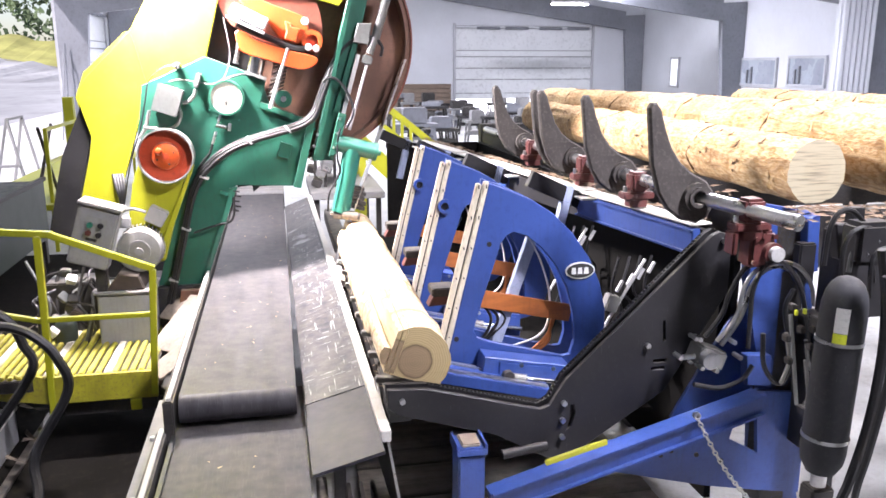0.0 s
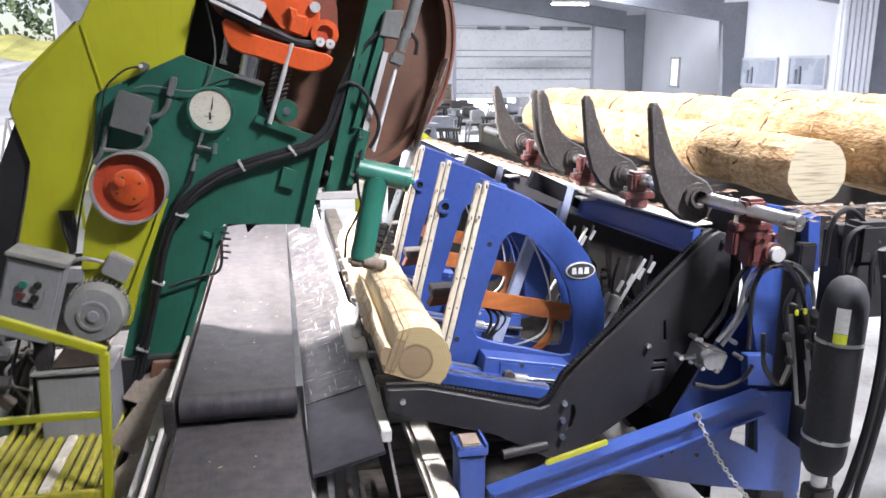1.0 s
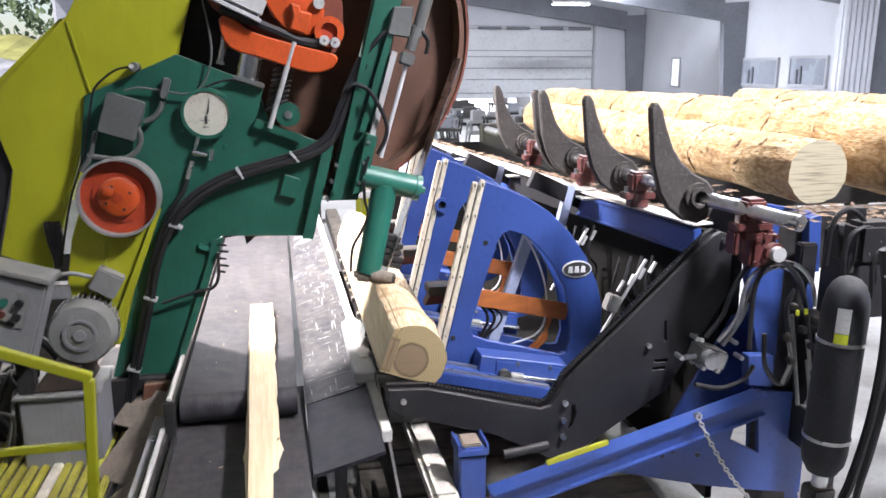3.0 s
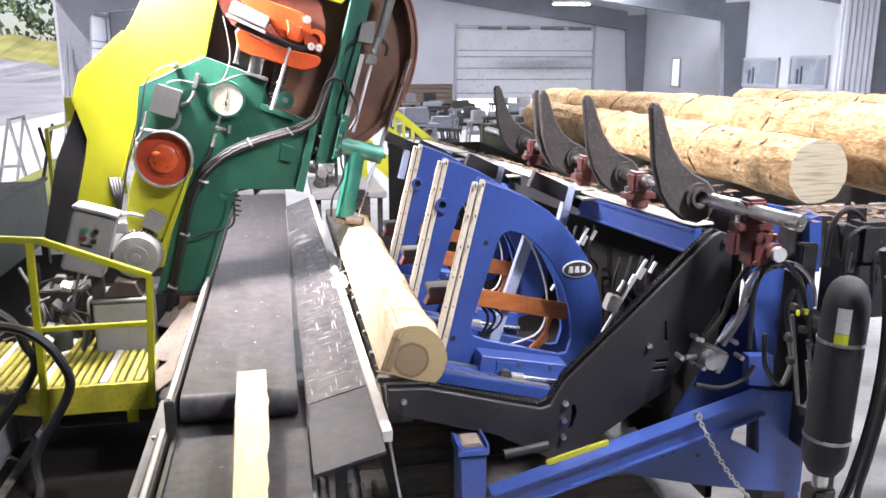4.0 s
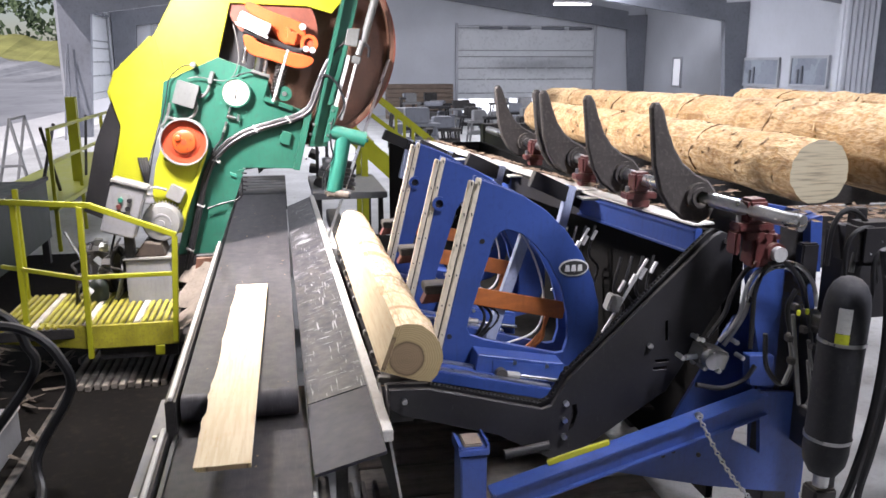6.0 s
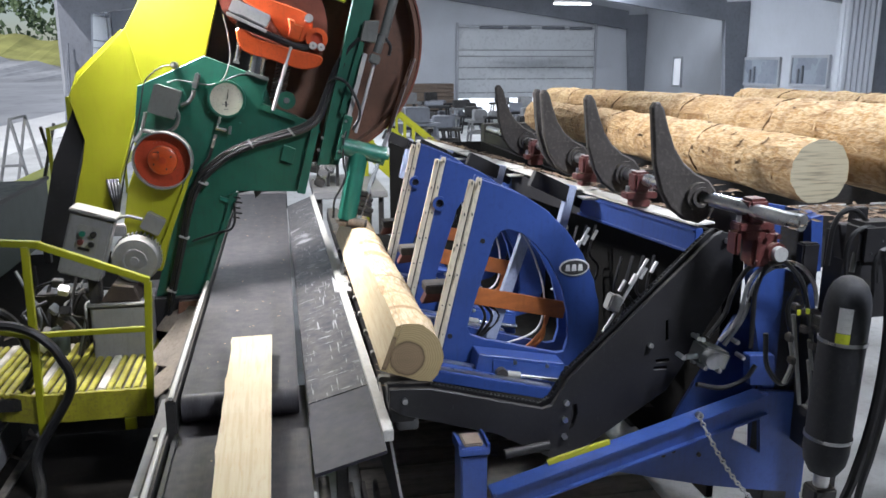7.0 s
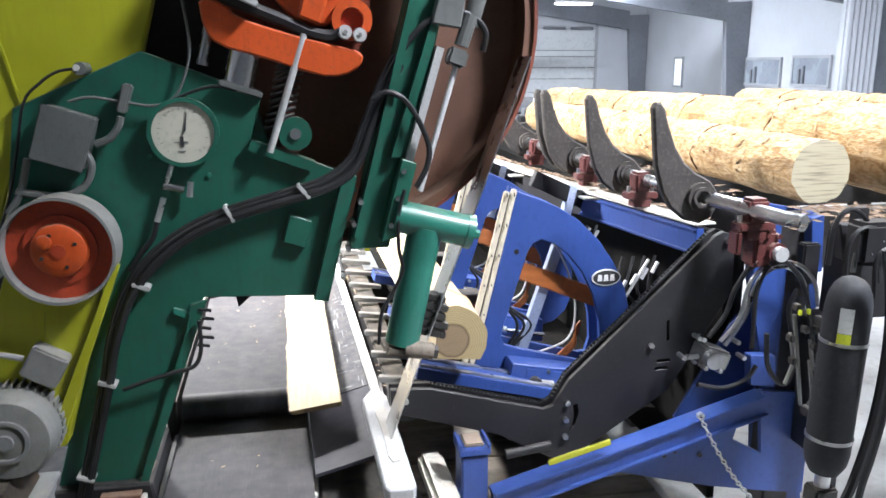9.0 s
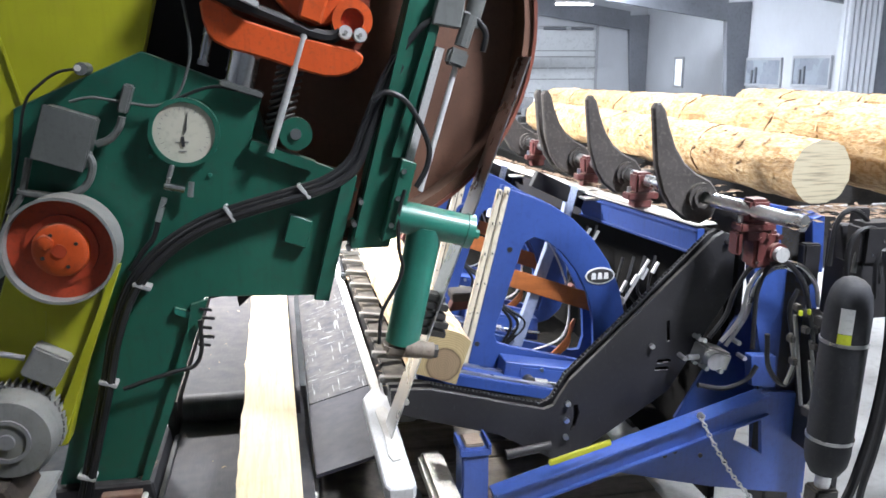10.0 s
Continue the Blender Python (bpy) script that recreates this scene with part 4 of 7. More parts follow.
def build_hydraulics():
    v = thing("valve_block", "grey hydraulic valve with braided hoses on the end plate", "valve", (0, 3.42, 0))
    c0 = (2.046, 1.173)
    part("body", spin(box(-0.075, 0.075, -0.06, 0.075, -0.05, 0.05, 0.012), pose(c0[0], 0, c0[1], 0, 20, 0)), M_motor, v)
    part("gear_case", rod((c0[0] - 0.03, -0.1, c0[1] + 0.01), (c0[0] - 0.03, -0.05, c0[1] + 0.01), 0.045, seg=24), M_galv, v)
    for p in [(1.934, 1.297), (1.86, 1.204), (1.979, 1.142), (2.057, 1.121), (2.142, 1.262), (2.18, 1.18), (1.958, 1.29)]:
        part("fitting", rod((p[0], -0.085, p[1]), (p[0], -0.02, p[1]), 0.012, seg=8), M_steel, v)
    part("shaft_end", rod((c0[0] - 0.14, -0.02, c0[1] + 0.01), (c0[0] - 0.08, -0.02, c0[1] + 0.01), 0.014), M_steel, v)
    lines = ([(2.045, -0.12, 1.27), (2.098, -0.12, 1.344), (2.144, -0.12, 1.426), (2.169, -0.12, 1.537), (2.221, -0.12, 1.618), (2.307, -0.12, 1.65), (2.402, -0.12, 1.609), (2.455, -0.12, 1.521), (2.471, -0.12, 1.434)],
             [(2.007, -0.14, 1.301), (2.066, -0.14, 1.366), (2.107, -0.14, 1.443), (2.131, -0.14, 1.567), (2.183, -0.14, 1.64), (2.28, -0.14, 1.679), (2.398, -0.14, 1.651), (2.481, -0.14, 1.562), (2.513, -0.14, 1.446)])
    for q in lines:
        part("braided_hose", hose(q, 0.0105), M_steel, v, "braided steel hose")
    for q in ([(1.967, -0.1, 1.31), (2.047, -0.1, 1.418), (2.081, -0.1, 1.528), (2.145, -0.1, 1.636), (2.216, -0.1, 1.666)], [(2.163, -0.16, 1.261), (2.16, -0.16, 1.443), (2.163, -0.16, 1.552), (2.205, -0.16, 1.659), (2.266, -0.16, 1.683)],
              [(2.464, -0.2, 1.253), (2.428, -0.2, 1.425), (2.364, -0.2, 1.596), (2.265, -0.2, 1.696), (2.193, -0.2, 1.686)], [(2.175, -0.25, 1.365), (2.199, -0.25, 1.198), (2.291, -0.25, 1.106), (2.334, -0.25, 1.243), (2.279, -0.25, 1.467), (2.311, -0.25, 1.573)],
              [(1.928, -0.1, 1.07), (2.065, -0.1, 1.041), (2.184, -0.1, 1.075), (2.238, -0.1, 1.145)]):
        part("hose", hose(q, 0.012), M_rubber, v)
    for q in ([(2.2, -0.4, 1.504), (2.23, -0.4, 1.343), (2.278, -0.4, 1.066)], [(2.293, -0.41, 1.284), (2.325, -0.41, 1.117), (2.308, -0.41, 1.063)], [(2.173, -0.42, 1.427), (2.202, -0.42, 1.291), (2.171, -0.42, 1.185)],
              [(2.339, -0.44, 1.455), (2.332, -0.44, 1.389), (2.34, -0.44, 1.28), (2.297, -0.44, 1.257), (2.261, -0.44, 1.394)]):
        part("pipe", hose(q, 0.009), M_motor, v, "bent steel pipe")
    for p in [(2.165, 1.56), (2.218, 1.531), (2.148, 1.419), (2.216, 1.454), (2.27, 1.371), (2.17, 1.312), (2.275, 1.45)]:
        part("elbow", spin(box(-0.012, 0.012, -0.02, 0.02, -0.015, 0.015, 0.004), pose(p[0], -0.46, p[1])), M_dark, v)
    for p in [(2.193, 1.551), (2.152, 1.548)]:
        part("tag", box(p[0] - 0.007, p[0] + 0.007, -0.51, -0.495, p[1] - 0.012, p[1] + 0.012, 0.003), M_lime, v)
    a = thing("accumulator", "dark grey hydraulic accumulator bottle strapped to the frame", "accumulator", (2.085, 2.62, 0))
    a.rotation_euler = (0, radians(2.0), 0)
    a.scale = (0.88, 0.88, 1)
    part("bottle", spin(lathe((0, 0), [(0.03, 0.0), (0.065, 0.015), (0.092, 0.06), (0.1, 0.11), (0.1, 0.68), (0.097, 0.73), (0.088, 0.775), (0.07, 0.81), (0.045, 0.832), (0.02, 0.84)], 40), Matrix.Translation((0, 0, 0.95)) @ Matrix.Rotation(radians(90), 4, "X")), M_grey, a)
    for z in (1.12, 1.53):
        part("strap", spin(ring((0, 0), 0.105, 0.098, -0.006, 0.008, 40), Matrix.Translation((0, 0, z)) @ Matrix.Rotation(radians(90), 4, "X")), M_steel, a, "bright steel strap")
        part("strap_arm", box(0.06, 0.09, 0.08, 0.3, z - 0.02, z + 0.02, 0.004), M_black, a)
    part("stem", rod((0, 0, 0.9), (0, 0, 0.97), 0.035), M_steel, a)
    part("valve_foot", box(-0.06, 0.06, -0.05, 0.05, 0.82, 0.9, 0.01), M_dark, a)
    part("stand", box(-0.04, 0.04, -0.04, 0.04, 0, 0.82, 0.006), M_dark, a)
    part("label_white", lathe_patch(0.1015, 214, 246, 1.58, 1.68), M_paper, a, "white paper label")
    part("label_lime", lathe_patch(0.1015, 214, 246, 1.53, 1.578), M_lime, a, "lime yellow label")
    big = thing("pressure_hose", "thick black pressure hose hanging to the floor", "hose", (0, 0, 0))
    part("tube", hose([(2.162, 2.48, 1.928), (2.201, 2.48, 1.752), (2.218, 2.48, 1.571), (2.212, 2.48, 1.364), (2.188, 2.48, 1.176), (2.143, 2.48, 0.986), (2.107, 2.48, 0.866), (2.07, 2.5, 0.5), (2.1, 2.55, 0.12), (2.3, 2.6, 0.022), (2.8, 2.7, 0.021)], 0.02), M_rubber, big)
    part("tube", hose([(2.138, 2.42, 1.843), (2.19, 2.42, 1.663), (2.206, 2.42, 1.481), (2.195, 2.42, 1.342), (2.161, 2.42, 1.13), (2.13, 2.42, 0.987), (2.123, 2.42, 0.839)], 0.014), M_rubber, big)
    b2 = thing("hose_rack", "dark steel bracket with coupled hoses", "hose rack", (0, 2.9, 0))
    part("plate", box(2.36, 2.42, 0, 0.05, 0.0, 2.0, 0.004), M_black, b2)
    part("head_box", prism([(2.268, 1.941), (2.55, 1.913), (2.567, 1.793), (2.304, 1.781)], -0.02, 0.04, bevel=0.006), M_black, b2, smooth=False)
    part("pump", spin(box(-0.09, 0.09, -0.06, 0.06, -0.09, 0.09, 0.02), pose(2.362, -0.1, 1.877)), M_black, b2)
    for p in [(2.338, 1.871), (2.389, 1.849), (2.405, 1.887)]:
        part("fitting", rod((p[0], -0.14, p[1]), (p[0] + 0.03, -0.12, p[1] + 0.02), 0.016, seg=8), M_lime, b2)
    for q, m in (([(2.17, -0.1, 1.788), (2.183, -0.1, 1.953), (2.24, -0.1, 2.016), (2.324, -0.1, 1.971), (2.381, -0.1, 1.849), (2.415, -0.1, 1.702)], M_rubber), ([(2.233, -0.14, 1.664), (2.226, -0.14, 1.88), (2.301, -0.14, 1.948), (2.401, -0.14, 1.896), (2.472, -0.14, 1.772)], M_rubber), ([(2.273, -0.12, 1.758), (2.287, -0.12, 1.854), (2.357, -0.12, 1.922), (2.449, -0.12, 1.93)], M_box), ([(2.354, -0.16, 1.657), (2.345, -0.16, 1.815), (2.392, -0.16, 1.861), (2.475, -0.16, 1.845)], M_rubber)):
        part("hose", hose(q, 0.011), m, b2)
    for p in [(2.316, 1.838), (2.413, 1.901), (2.362, 1.889)]:
        part("ferrule", rod((p[0], -0.15, p[1]), (p[0] + 0.04, -0.13, p[1] + 0.015), 0.014, seg=8), M_steel, b2)
    # loose chain on the brace
    ch = thing("safety_chain", "galvanised steel chain hanging from the blue brace", "chain", (0, 0, 0))
    a0, a1 = Vector((1.881, 0.969, 0)), Vector((2.19, 0.5, 0))
    proto = None
    for i in range(26):
        q = i / 25
        x, z = a0.x + (a1.x - a0.x) * q, a0.y + (a1.y - a0.y) * q - 0.05 * math.sin(math.pi * q)
        m = pose(x, 3.2 - 0.1 * q, z, 0, 52, 0) @ pose(0, 0, 0, 90 * (i % 2) + 30, 0, 0)
        if proto is None:
            proto = part("chain_link", spin(ring((0, 0), 0.012, 0.007, -0.003, 0.003, 12), Matrix.Diagonal((1.4, 1, 1, 1))), M_zinc, ch)
            proto.matrix_basis = m
        else:
            cp = proto.copy()
            scene.collection.objects.link(cp)
            cp.matrix_basis = m
    part("hook_eye", ring((a0.x, a0.y), 0.018, 0.01, 3.18, 3.2, 12), M_steel, ch)


def lathe_patch(r, a0, a1, z0, z1):
    """A thin label on an upright bottle, from angle a0 to a1."""
    bm = bmesh.new()
    rows = []
    for i in range(9):
        a = radians(a0 + (a1 - a0) * i / 8)
        rows.append([bm.verts.new((math.cos(a) * q, math.sin(a) * q, z)) for q, z in ((r, z0), (r, z1), (r + 0.002, z1), (r + 0.002, z0))])
    for p, q in zip(rows, rows[1:]):
        for k in range(4):
            bm.faces.new((p[k], p[(k + 1) % 4], q[(k + 1) % 4], q[k]))
    bm.faces.new(rows[0]), bm.faces.new(rows[-1][::-1])
    bmesh.ops.recalc_face_normals(bm, faces=bm.faces)
    return bm


def build_log(length, r0, r1, seed, cuts=(), rough=1.0):
    """A log along y from 0; cuts are half-spaces (normal, distance) taken off."""
    bm = bmesh.new()
    seg, n = 44, 60
    rows = []
    rnd = random.Random(int(seed * 10))
    knots = [(rnd.uniform(0.05, 0.95) * length, rnd.uniform(0, 6.28)) for i in range(14)]
    whorls = [length * q for q in (0.09, 0.28, 0.5, 0.71, 0.9)]
    for j in range(n + 1):
        y = length * j / n
        r = r0 + (r1 - r0) * j / n
        row = []
        for i in range(seg):
            a = 2 * math.pi * i / seg
            q = r * (1 + 0.04 * noise.noise((math.cos(a) * 1.3, y * 1.1 + seed, math.sin(a) * 1.3)) + 0.03 * rough * noise.noise((math.cos(a) * 6, y * 5 + seed, math.sin(a) * 6)))
            for wy in whorls:
                q += r * 0.06 * math.exp(-((y - wy) / 0.06) ** 2) * (0.6 + noise.noise((math.cos(a) * 2 + wy, seed, math.sin(a) * 2)))
            for ky, ka in knots:
                d = abs((a - ka + math.pi) % (2 * math.pi) - math.pi)
                q += 0.013 * math.exp(-((y - ky) / 0.05) ** 2 - (d / 0.25) ** 2)
            row.append(bm.verts.new((math.cos(a) * q, y, math.sin(a) * q)))
        rows.append(row)
    for p, q in zip(rows, rows[1:]):
        for i in range(seg):
            bm.faces.new((p[i], p[(i + 1) % seg], q[(i + 1) % seg], q[i]))
    for row in (rows[0], rows[-1]):
        bm.faces.new(row).material_index = 1
    for no, d in cuts:
        got = bmesh.ops.bisect_plane(bm, geom=bm.verts[:] + bm.edges[:] + bm.faces[:], plane_co=Vector(no) * d, plane_no=no, clear_outer=True)
        edges = [e for e in got["geom_cut"] if isinstance(e, bmesh.types.BMEdge)]
        for f in bmesh.ops.contextual_create(bm, geom=edges)["faces"]:
            f.material_index = 2
    bmesh.ops.recalc_face_normals(bm, faces=bm.faces)
    return bm


CUTS = (0.131, 0.106, 0.08)
LOG_AT = (0.6, 3.6, 1.185)
SQUARE = Vector((-0.337, 0, -0.942))


def ragged(bm, thin):
    """Waver the wane edges of a slab along its length; a thin one narrows to a torn tail."""
    for v in bm.verts:
        y, across = v.co.y, v.co.dot(SQUARE)
        side = 1.0 if thin else (0.7 if across > 0 else 0.12)
        k = 1 + side * (0.16 * noise.noise((y * 2.6, 4.0 if thin else 9.0, 0.0)) + 0.1 * noise.noise((y * 8, 1.0, 0.0)))
        for at, size in ((0.68, 0.22), (1.75, 0.12), (2.42, 0.2)):
            k += side * size * math.exp(-((y - at) / 0.06) ** 2)
        if thin:
            k *= 0.98
            if y < 0.5:
                k *= 0.5 + 0.15 * math.exp(-((y - 0.05) / 0.08) ** 2)
        v.co += SQUARE * across * (k - 1)


def build_sawn_log():
    n, back = LEAN, -LEAN
    bottom = (SQUARE, 0.094)
    out = []
    specs = (("sawn_log", "peeled pale log with two flat sawn sides", [(n, CUTS[2]), bottom], 3.15, None),
             ("board", "fresh pale sawn board with clean faces", [(n, CUTS[1] - 0.002), (back, -CUTS[2] - 0.002), bottom], 3.1, CUTS[1:]),
             ("slab", "fresh slab with knotty wane edge", [(n, CUTS[0] - 0.002), (back, -CUTS[1] - 0.002), bottom], 2.8, CUTS[:2]),
             ("slab", "thin pale slab with ragged wane edge", [(back, -CUTS[0] - 0.002), bottom, (-SQUARE, 0.055)], 2.75, (0.17, CUTS[0])))
    for name, label, cuts, length, d in specs:
        bm = build_log(3.15, 0.177, 0.165, 2.0, cuts + [(Vector((0, 1, 0)), length)])
        off = Vector((0, 0, 0)) if d is None else n * ((d[0] + d[1]) / 2)
        if name == "slab":
            ragged(bm, thin=label.startswith("thin"))
        bmesh.ops.translate(bm, vec=-off, verts=bm.verts)
        ob = link(name, bm, [M_log, M_end, M_sawn], None, label, True)
        tagged(ob, label, "log" if name == "sawn_log" else name)
        ob.location = Vector(LOG_AT) + off
        out.append((ob, off))
    return out


# ---- saw carriage: x and z as in the hall, y from the front of its plate ----
def build_saw():
    o = thing("band_saw", "slanted green and yellow band saw head on a travelling carriage", "band saw", (0, 7.8, 0))
    plate = [(-0.98, 2.43), (-0.51, 2.64), (-0.07, 2.47), (-0.13, 2.27), (0.13, 2.2), (0.28, 2.15), (0.15, 1.64), (-0.34, 1.66), (-0.37, 1.62), (-0.39, 1.55), (-0.62, 0.86), (-0.98, 0.86), (-0.7, 1.84), (-1.04, 2.04)]
    part("frame_plate", prism(plate, 0, 0.05, bevel=0.004), M_green, o, smooth=False)
    part("frame_web", prism([(-0.51, 2.6), (-0.1, 2.44), (0.1, 1.7), (-0.4, 1.68), (-0.65, 0.88), (-0.95, 0.88), (-0.75, 1.9)], 0.05, 0.35), M_green, o, smooth=False)
    part("flange", prism([(0.235, 2.165), (0.29, 2.15), (0.16, 1.63), (0.1, 1.64)], -0.06, 0.0, bevel=0.003), M_green, o, smooth=False)
    part("edge_rib", prism([(-0.395, 1.637), (-0.327, 1.656), (-0.368, 1.55), (-0.621, 0.863), (-0.65, 0.875), (-0.415, 1.538)], -0.03, 0.0), M_green, o, smooth=False)
    part("upright", prism([(0.6, 3.2), (0.75, 3.2), (0.42, 1.84), (0.25, 1.84)], -0.02, 0.1, bevel=0.004), M_green, o, smooth=False)
    part("upright_rib", prism([(0.6, 3.2), (0.63, 3.2), (0.30, 1.9), (0.27, 1.9)], -0.09, -0.02), M_green, o, smooth=False)
    part("upright_step", prism([(0.43, 2.223), (0.466, 2.222), (0.678, 2.888), (0.64, 2.888)], -0.06, -0.02), M_green, o, smooth=False)
    part("slide_rail", prism([(0.62, 2.66), (0.65, 2.65), (0.52, 2.2), (0.49, 2.21)], -0.06, -0.02), M_zinc, o)
    part("push_rod", rod((0.71, -0.05, 2.62), (0.55, -0.05, 2.08), 0.012), M_bright, o)
    fit = part("rod_fitting", box(0.66, 0.74, -0.09, -0.02, 2.58, 2.65, 0.01, (0, 18, 0)), M_box, o)
    part("rod_nut", rod((0.72, -0.05, 2.66), (0.76, -0.05, 2.78), 0.03, seg=10), M_box, fit)
    part("feed_cylinder", rod((0.76, -0.03, 2.74), (0.9, -0.03, 3.2), 0.035), M_box, o)
    part("upper_bracket", prism([(0.632, 2.888), (0.741, 2.889), (0.713, 2.727), (0.595, 2.745)], -0.08, -0.02, bevel=0.006), M_box, o, smooth=False)
    part("slider", prism([(0.47, 2.22), (0.53, 2.2), (0.45, 1.9), (0.38, 1.88)], -0.1, -0.02, bevel=0.004), M_green, o, smooth=False)
    for x, z in ((0.475, 2.17), (0.45, 2.06), (0.42, 1.95), (0.3, 2.05), (0.27, 1.96), (0.22, 1.74), (0.245, 1.86)):
        part("bolt", rod((x, -0.11, z), (x, -0.05, z), 0.011, seg=8), M_steel, o)
    arm = part("guide_arm", rod((0.44, -0.06, 1.985), (0.74, -0.06, 1.908), 0.068, seg=28), M_teal, o)
    part("arm_cap", rod((0.735, -0.06, 1.909), (0.765, -0.06, 1.901), 0.074, seg=28), M_teal, arm)
    part("cap_bolt", rod((0.765, -0.09, 1.9), (0.79, -0.09, 1.893), 0.02, seg=6), M_teal, arm)
    part("guide_post", rod((0.57, -0.06, 1.93), (0.464, -0.06, 1.43), 0.072, seg=28), M_teal, o)
    part("guide_shoe", box(0.38, 0.56, -0.12, 0.0, 1.375, 1.435, 0.02, (0, 10, 0)), M_chute, o)
    sp = part("guide_spindle", rod((0.47, -0.1, 1.42), (0.59, -0.1, 1.395), 0.036, seg=20), M_chute, o)
    part("spindle_nut", rod((0.59, -0.1, 1.395), (0.61, -0.1, 1.391), 0.03, seg=6), M_dark, sp)
    for i in range(5):
        part("guide_block", box(0.55, 0.66 + 0.012 * (i % 2), -0.05, 0.03, 1.44 + 0.04 * i, 1.47 + 0.04 * i, 0.004, (0, 15, 0)), M_dark, o)
    wheel = part("upper_wheel", ring((0.17, 2.76), 0.9, 0.86, 0.1, 0.38, 72), M_rust, o, "brown painted band wheel")
    part("wheel_web", ring((0.17, 2.76), 0.865, 0.1, 0.26, 0.29, 72), M_rust, wheel)
    part("wheel_lip", ring((0.17, 2.76), 0.912, 0.898, 0.085, 0.13, 72), M_rim, wheel)
    part("blade", prism([(1.0, 2.62), (1.006, 2.618), (0.366, 0.86), (0.36, 0.862)], -0.08, 0.1), M_steel, o, "bright steel saw band")
    guard = [(-0.72, 3.6), (-0.82, 3.2), (-1.03, 2.83), (-1.36, 2.5), (-1.42, 2.42), (-1.44, 2.34), (-1.42, 2.24), (-1.37, 2.05), (-1.40, 1.9), (-1.48, 1.6), (-1.24, 1.5), (-0.94, 2.42), (-0.51, 2.62), (-0.38, 3.1), (0.28, 3.08), (0.5, 3.02), (0.62, 3.16), (0.6, 3.6)]
    part("wheel_guard", prism(guard, 0.02, 0.1, bevel=0.004), M_yellow, o, "yellow sheet metal guard", smooth=False)
    part("guard_side", prism([(-1.37, 2.05), (-1.44, 2.34), (-1.36, 2.5), (-1.06, 2.8), (-1.08, 2.82), (-1.4, 2.52), (-1.47, 2.34), (-1.4, 2.05)], 0.1, 0.6), M_yellow, o, smooth=False)
    part("guard_seam", bar((-1.03, 0.014, 2.8), (-0.94, 0.014, 2.4), 0.01, 0.012, 0.002), M_yellow, o)
    part("guard_edge", hose([(-1.24, 0.01, 1.5), (-0.94, 0.01, 2.42), (-0.51, 0.01, 2.63)], 0.008, steps=1), M_yellow, o)
    part("rear_shroud", prism([(-1.5, 1.6), (-1.38, 2.05), (-1.42, 2.3), (-1.6, 1.9), (-1.75, 1.3), (-1.55, 1.2)], 0.05, 0.3), M_black, o, smooth=False)
    part("backing", prism([(-0.62, 3.3), (-0.2, 3.3), (-0.18, 2.3), (-0.5, 2.4)], 0.2, 0.24), M_black, o)
    part("yellow_post", prism([(-0.66, 1.9), (-0.9, 1.1), (-1.2, 1.1), (-1.09, 1.7), (-1.0, 1.95)], -0.1, 0.02, bevel=0.006), M_yellow, o, smooth=False)
    part("post_flange", prism([(-0.629, 1.843), (-0.652, 1.844), (-0.957, 1.141), (-0.912, 1.122)], -0.13, -0.1, bevel=0.002), M_yellow, o, smooth=False)
    part("post_seam", prism([(-0.928, 1.664), (-0.92, 1.664), (-0.968, 1.243), (-0.976, 1.244)], -0.104, -0.1), M_yellow, o)
    hub = part("pulley", ring((-0.825, 1.92), 0.2, 0.191, -0.2, -0.05, 64), M_motor, o, "grey rimmed orange pulley")
    part("rim_edge", ring((-0.825, 1.92), 0.2025, 0.191, -0.206, -0.196, 64), M_motor, hub)
    part("pulley_dish", rod((-0.825, -0.15, 1.92), (-0.825, -0.07, 1.92), 0.1905, seg=64), M_dish, hub)
    part("dish_step", ring((-0.825, 1.92), 0.13, 0.1, -0.16, -0.15, 64), M_dish, hub)
    part("pulley_boss", lathe((-0.825, 1.92), [(0.03, -0.192), (0.085, -0.19), (0.098, -0.182), (0.106, -0.15)], 48), M_orange, hub)
    part("boss_bore", rod((-0.825, -0.196, 1.92), (-0.825, -0.188, 1.92), 0.026, seg=20), M_dish, hub)
    part("boss_lug", lathe((-0.87, 1.955), [(0.018, -0.212), (0.026, -0.207), (0.03, -0.185)], 20), M_orange, hub)
    for i in range(4):
        a = i * 1.57 + 0.4
        part("bolt", rod((-0.825 + 0.065 * math.cos(a), -0.194, 1.92 + 0.065 * math.sin(a)), (-0.825 + 0.065 * math.cos(a), -0.188, 1.92 + 0.065 * math.sin(a)), 0.008, seg=6), M_dark, hub)
    # tension gear: orange yoke, chrome ram, spring
    yoke = part("tension_yoke", prism(soften([(-0.283, 2.844), (-0.18, 2.807), (-0.155, 2.766), (0.006, 2.714), (0.159, 2.676), (0.25, 2.655), (0.31, 2.64), (0.33, 2.61), (0.29, 2.56), (0.2, 2.537), (0.096, 2.562), (-0.075, 2.62), (-0.22, 2.656), (-0.27, 2.72)], 1), -0.08, 0.06, bevel=0.008), M_orange, o, "orange painted casting", smooth=False)
    part("yoke_back", prism(soften([(-0.4, 3.16), (0.3, 3.12), (0.37, 2.95), (0.37, 2.72), (0.3, 2.62), (0.05, 2.7), (-0.28, 2.83), (-0.4, 3.0)], 1), 0.06, 0.1), M_rim, yoke, smooth=False)
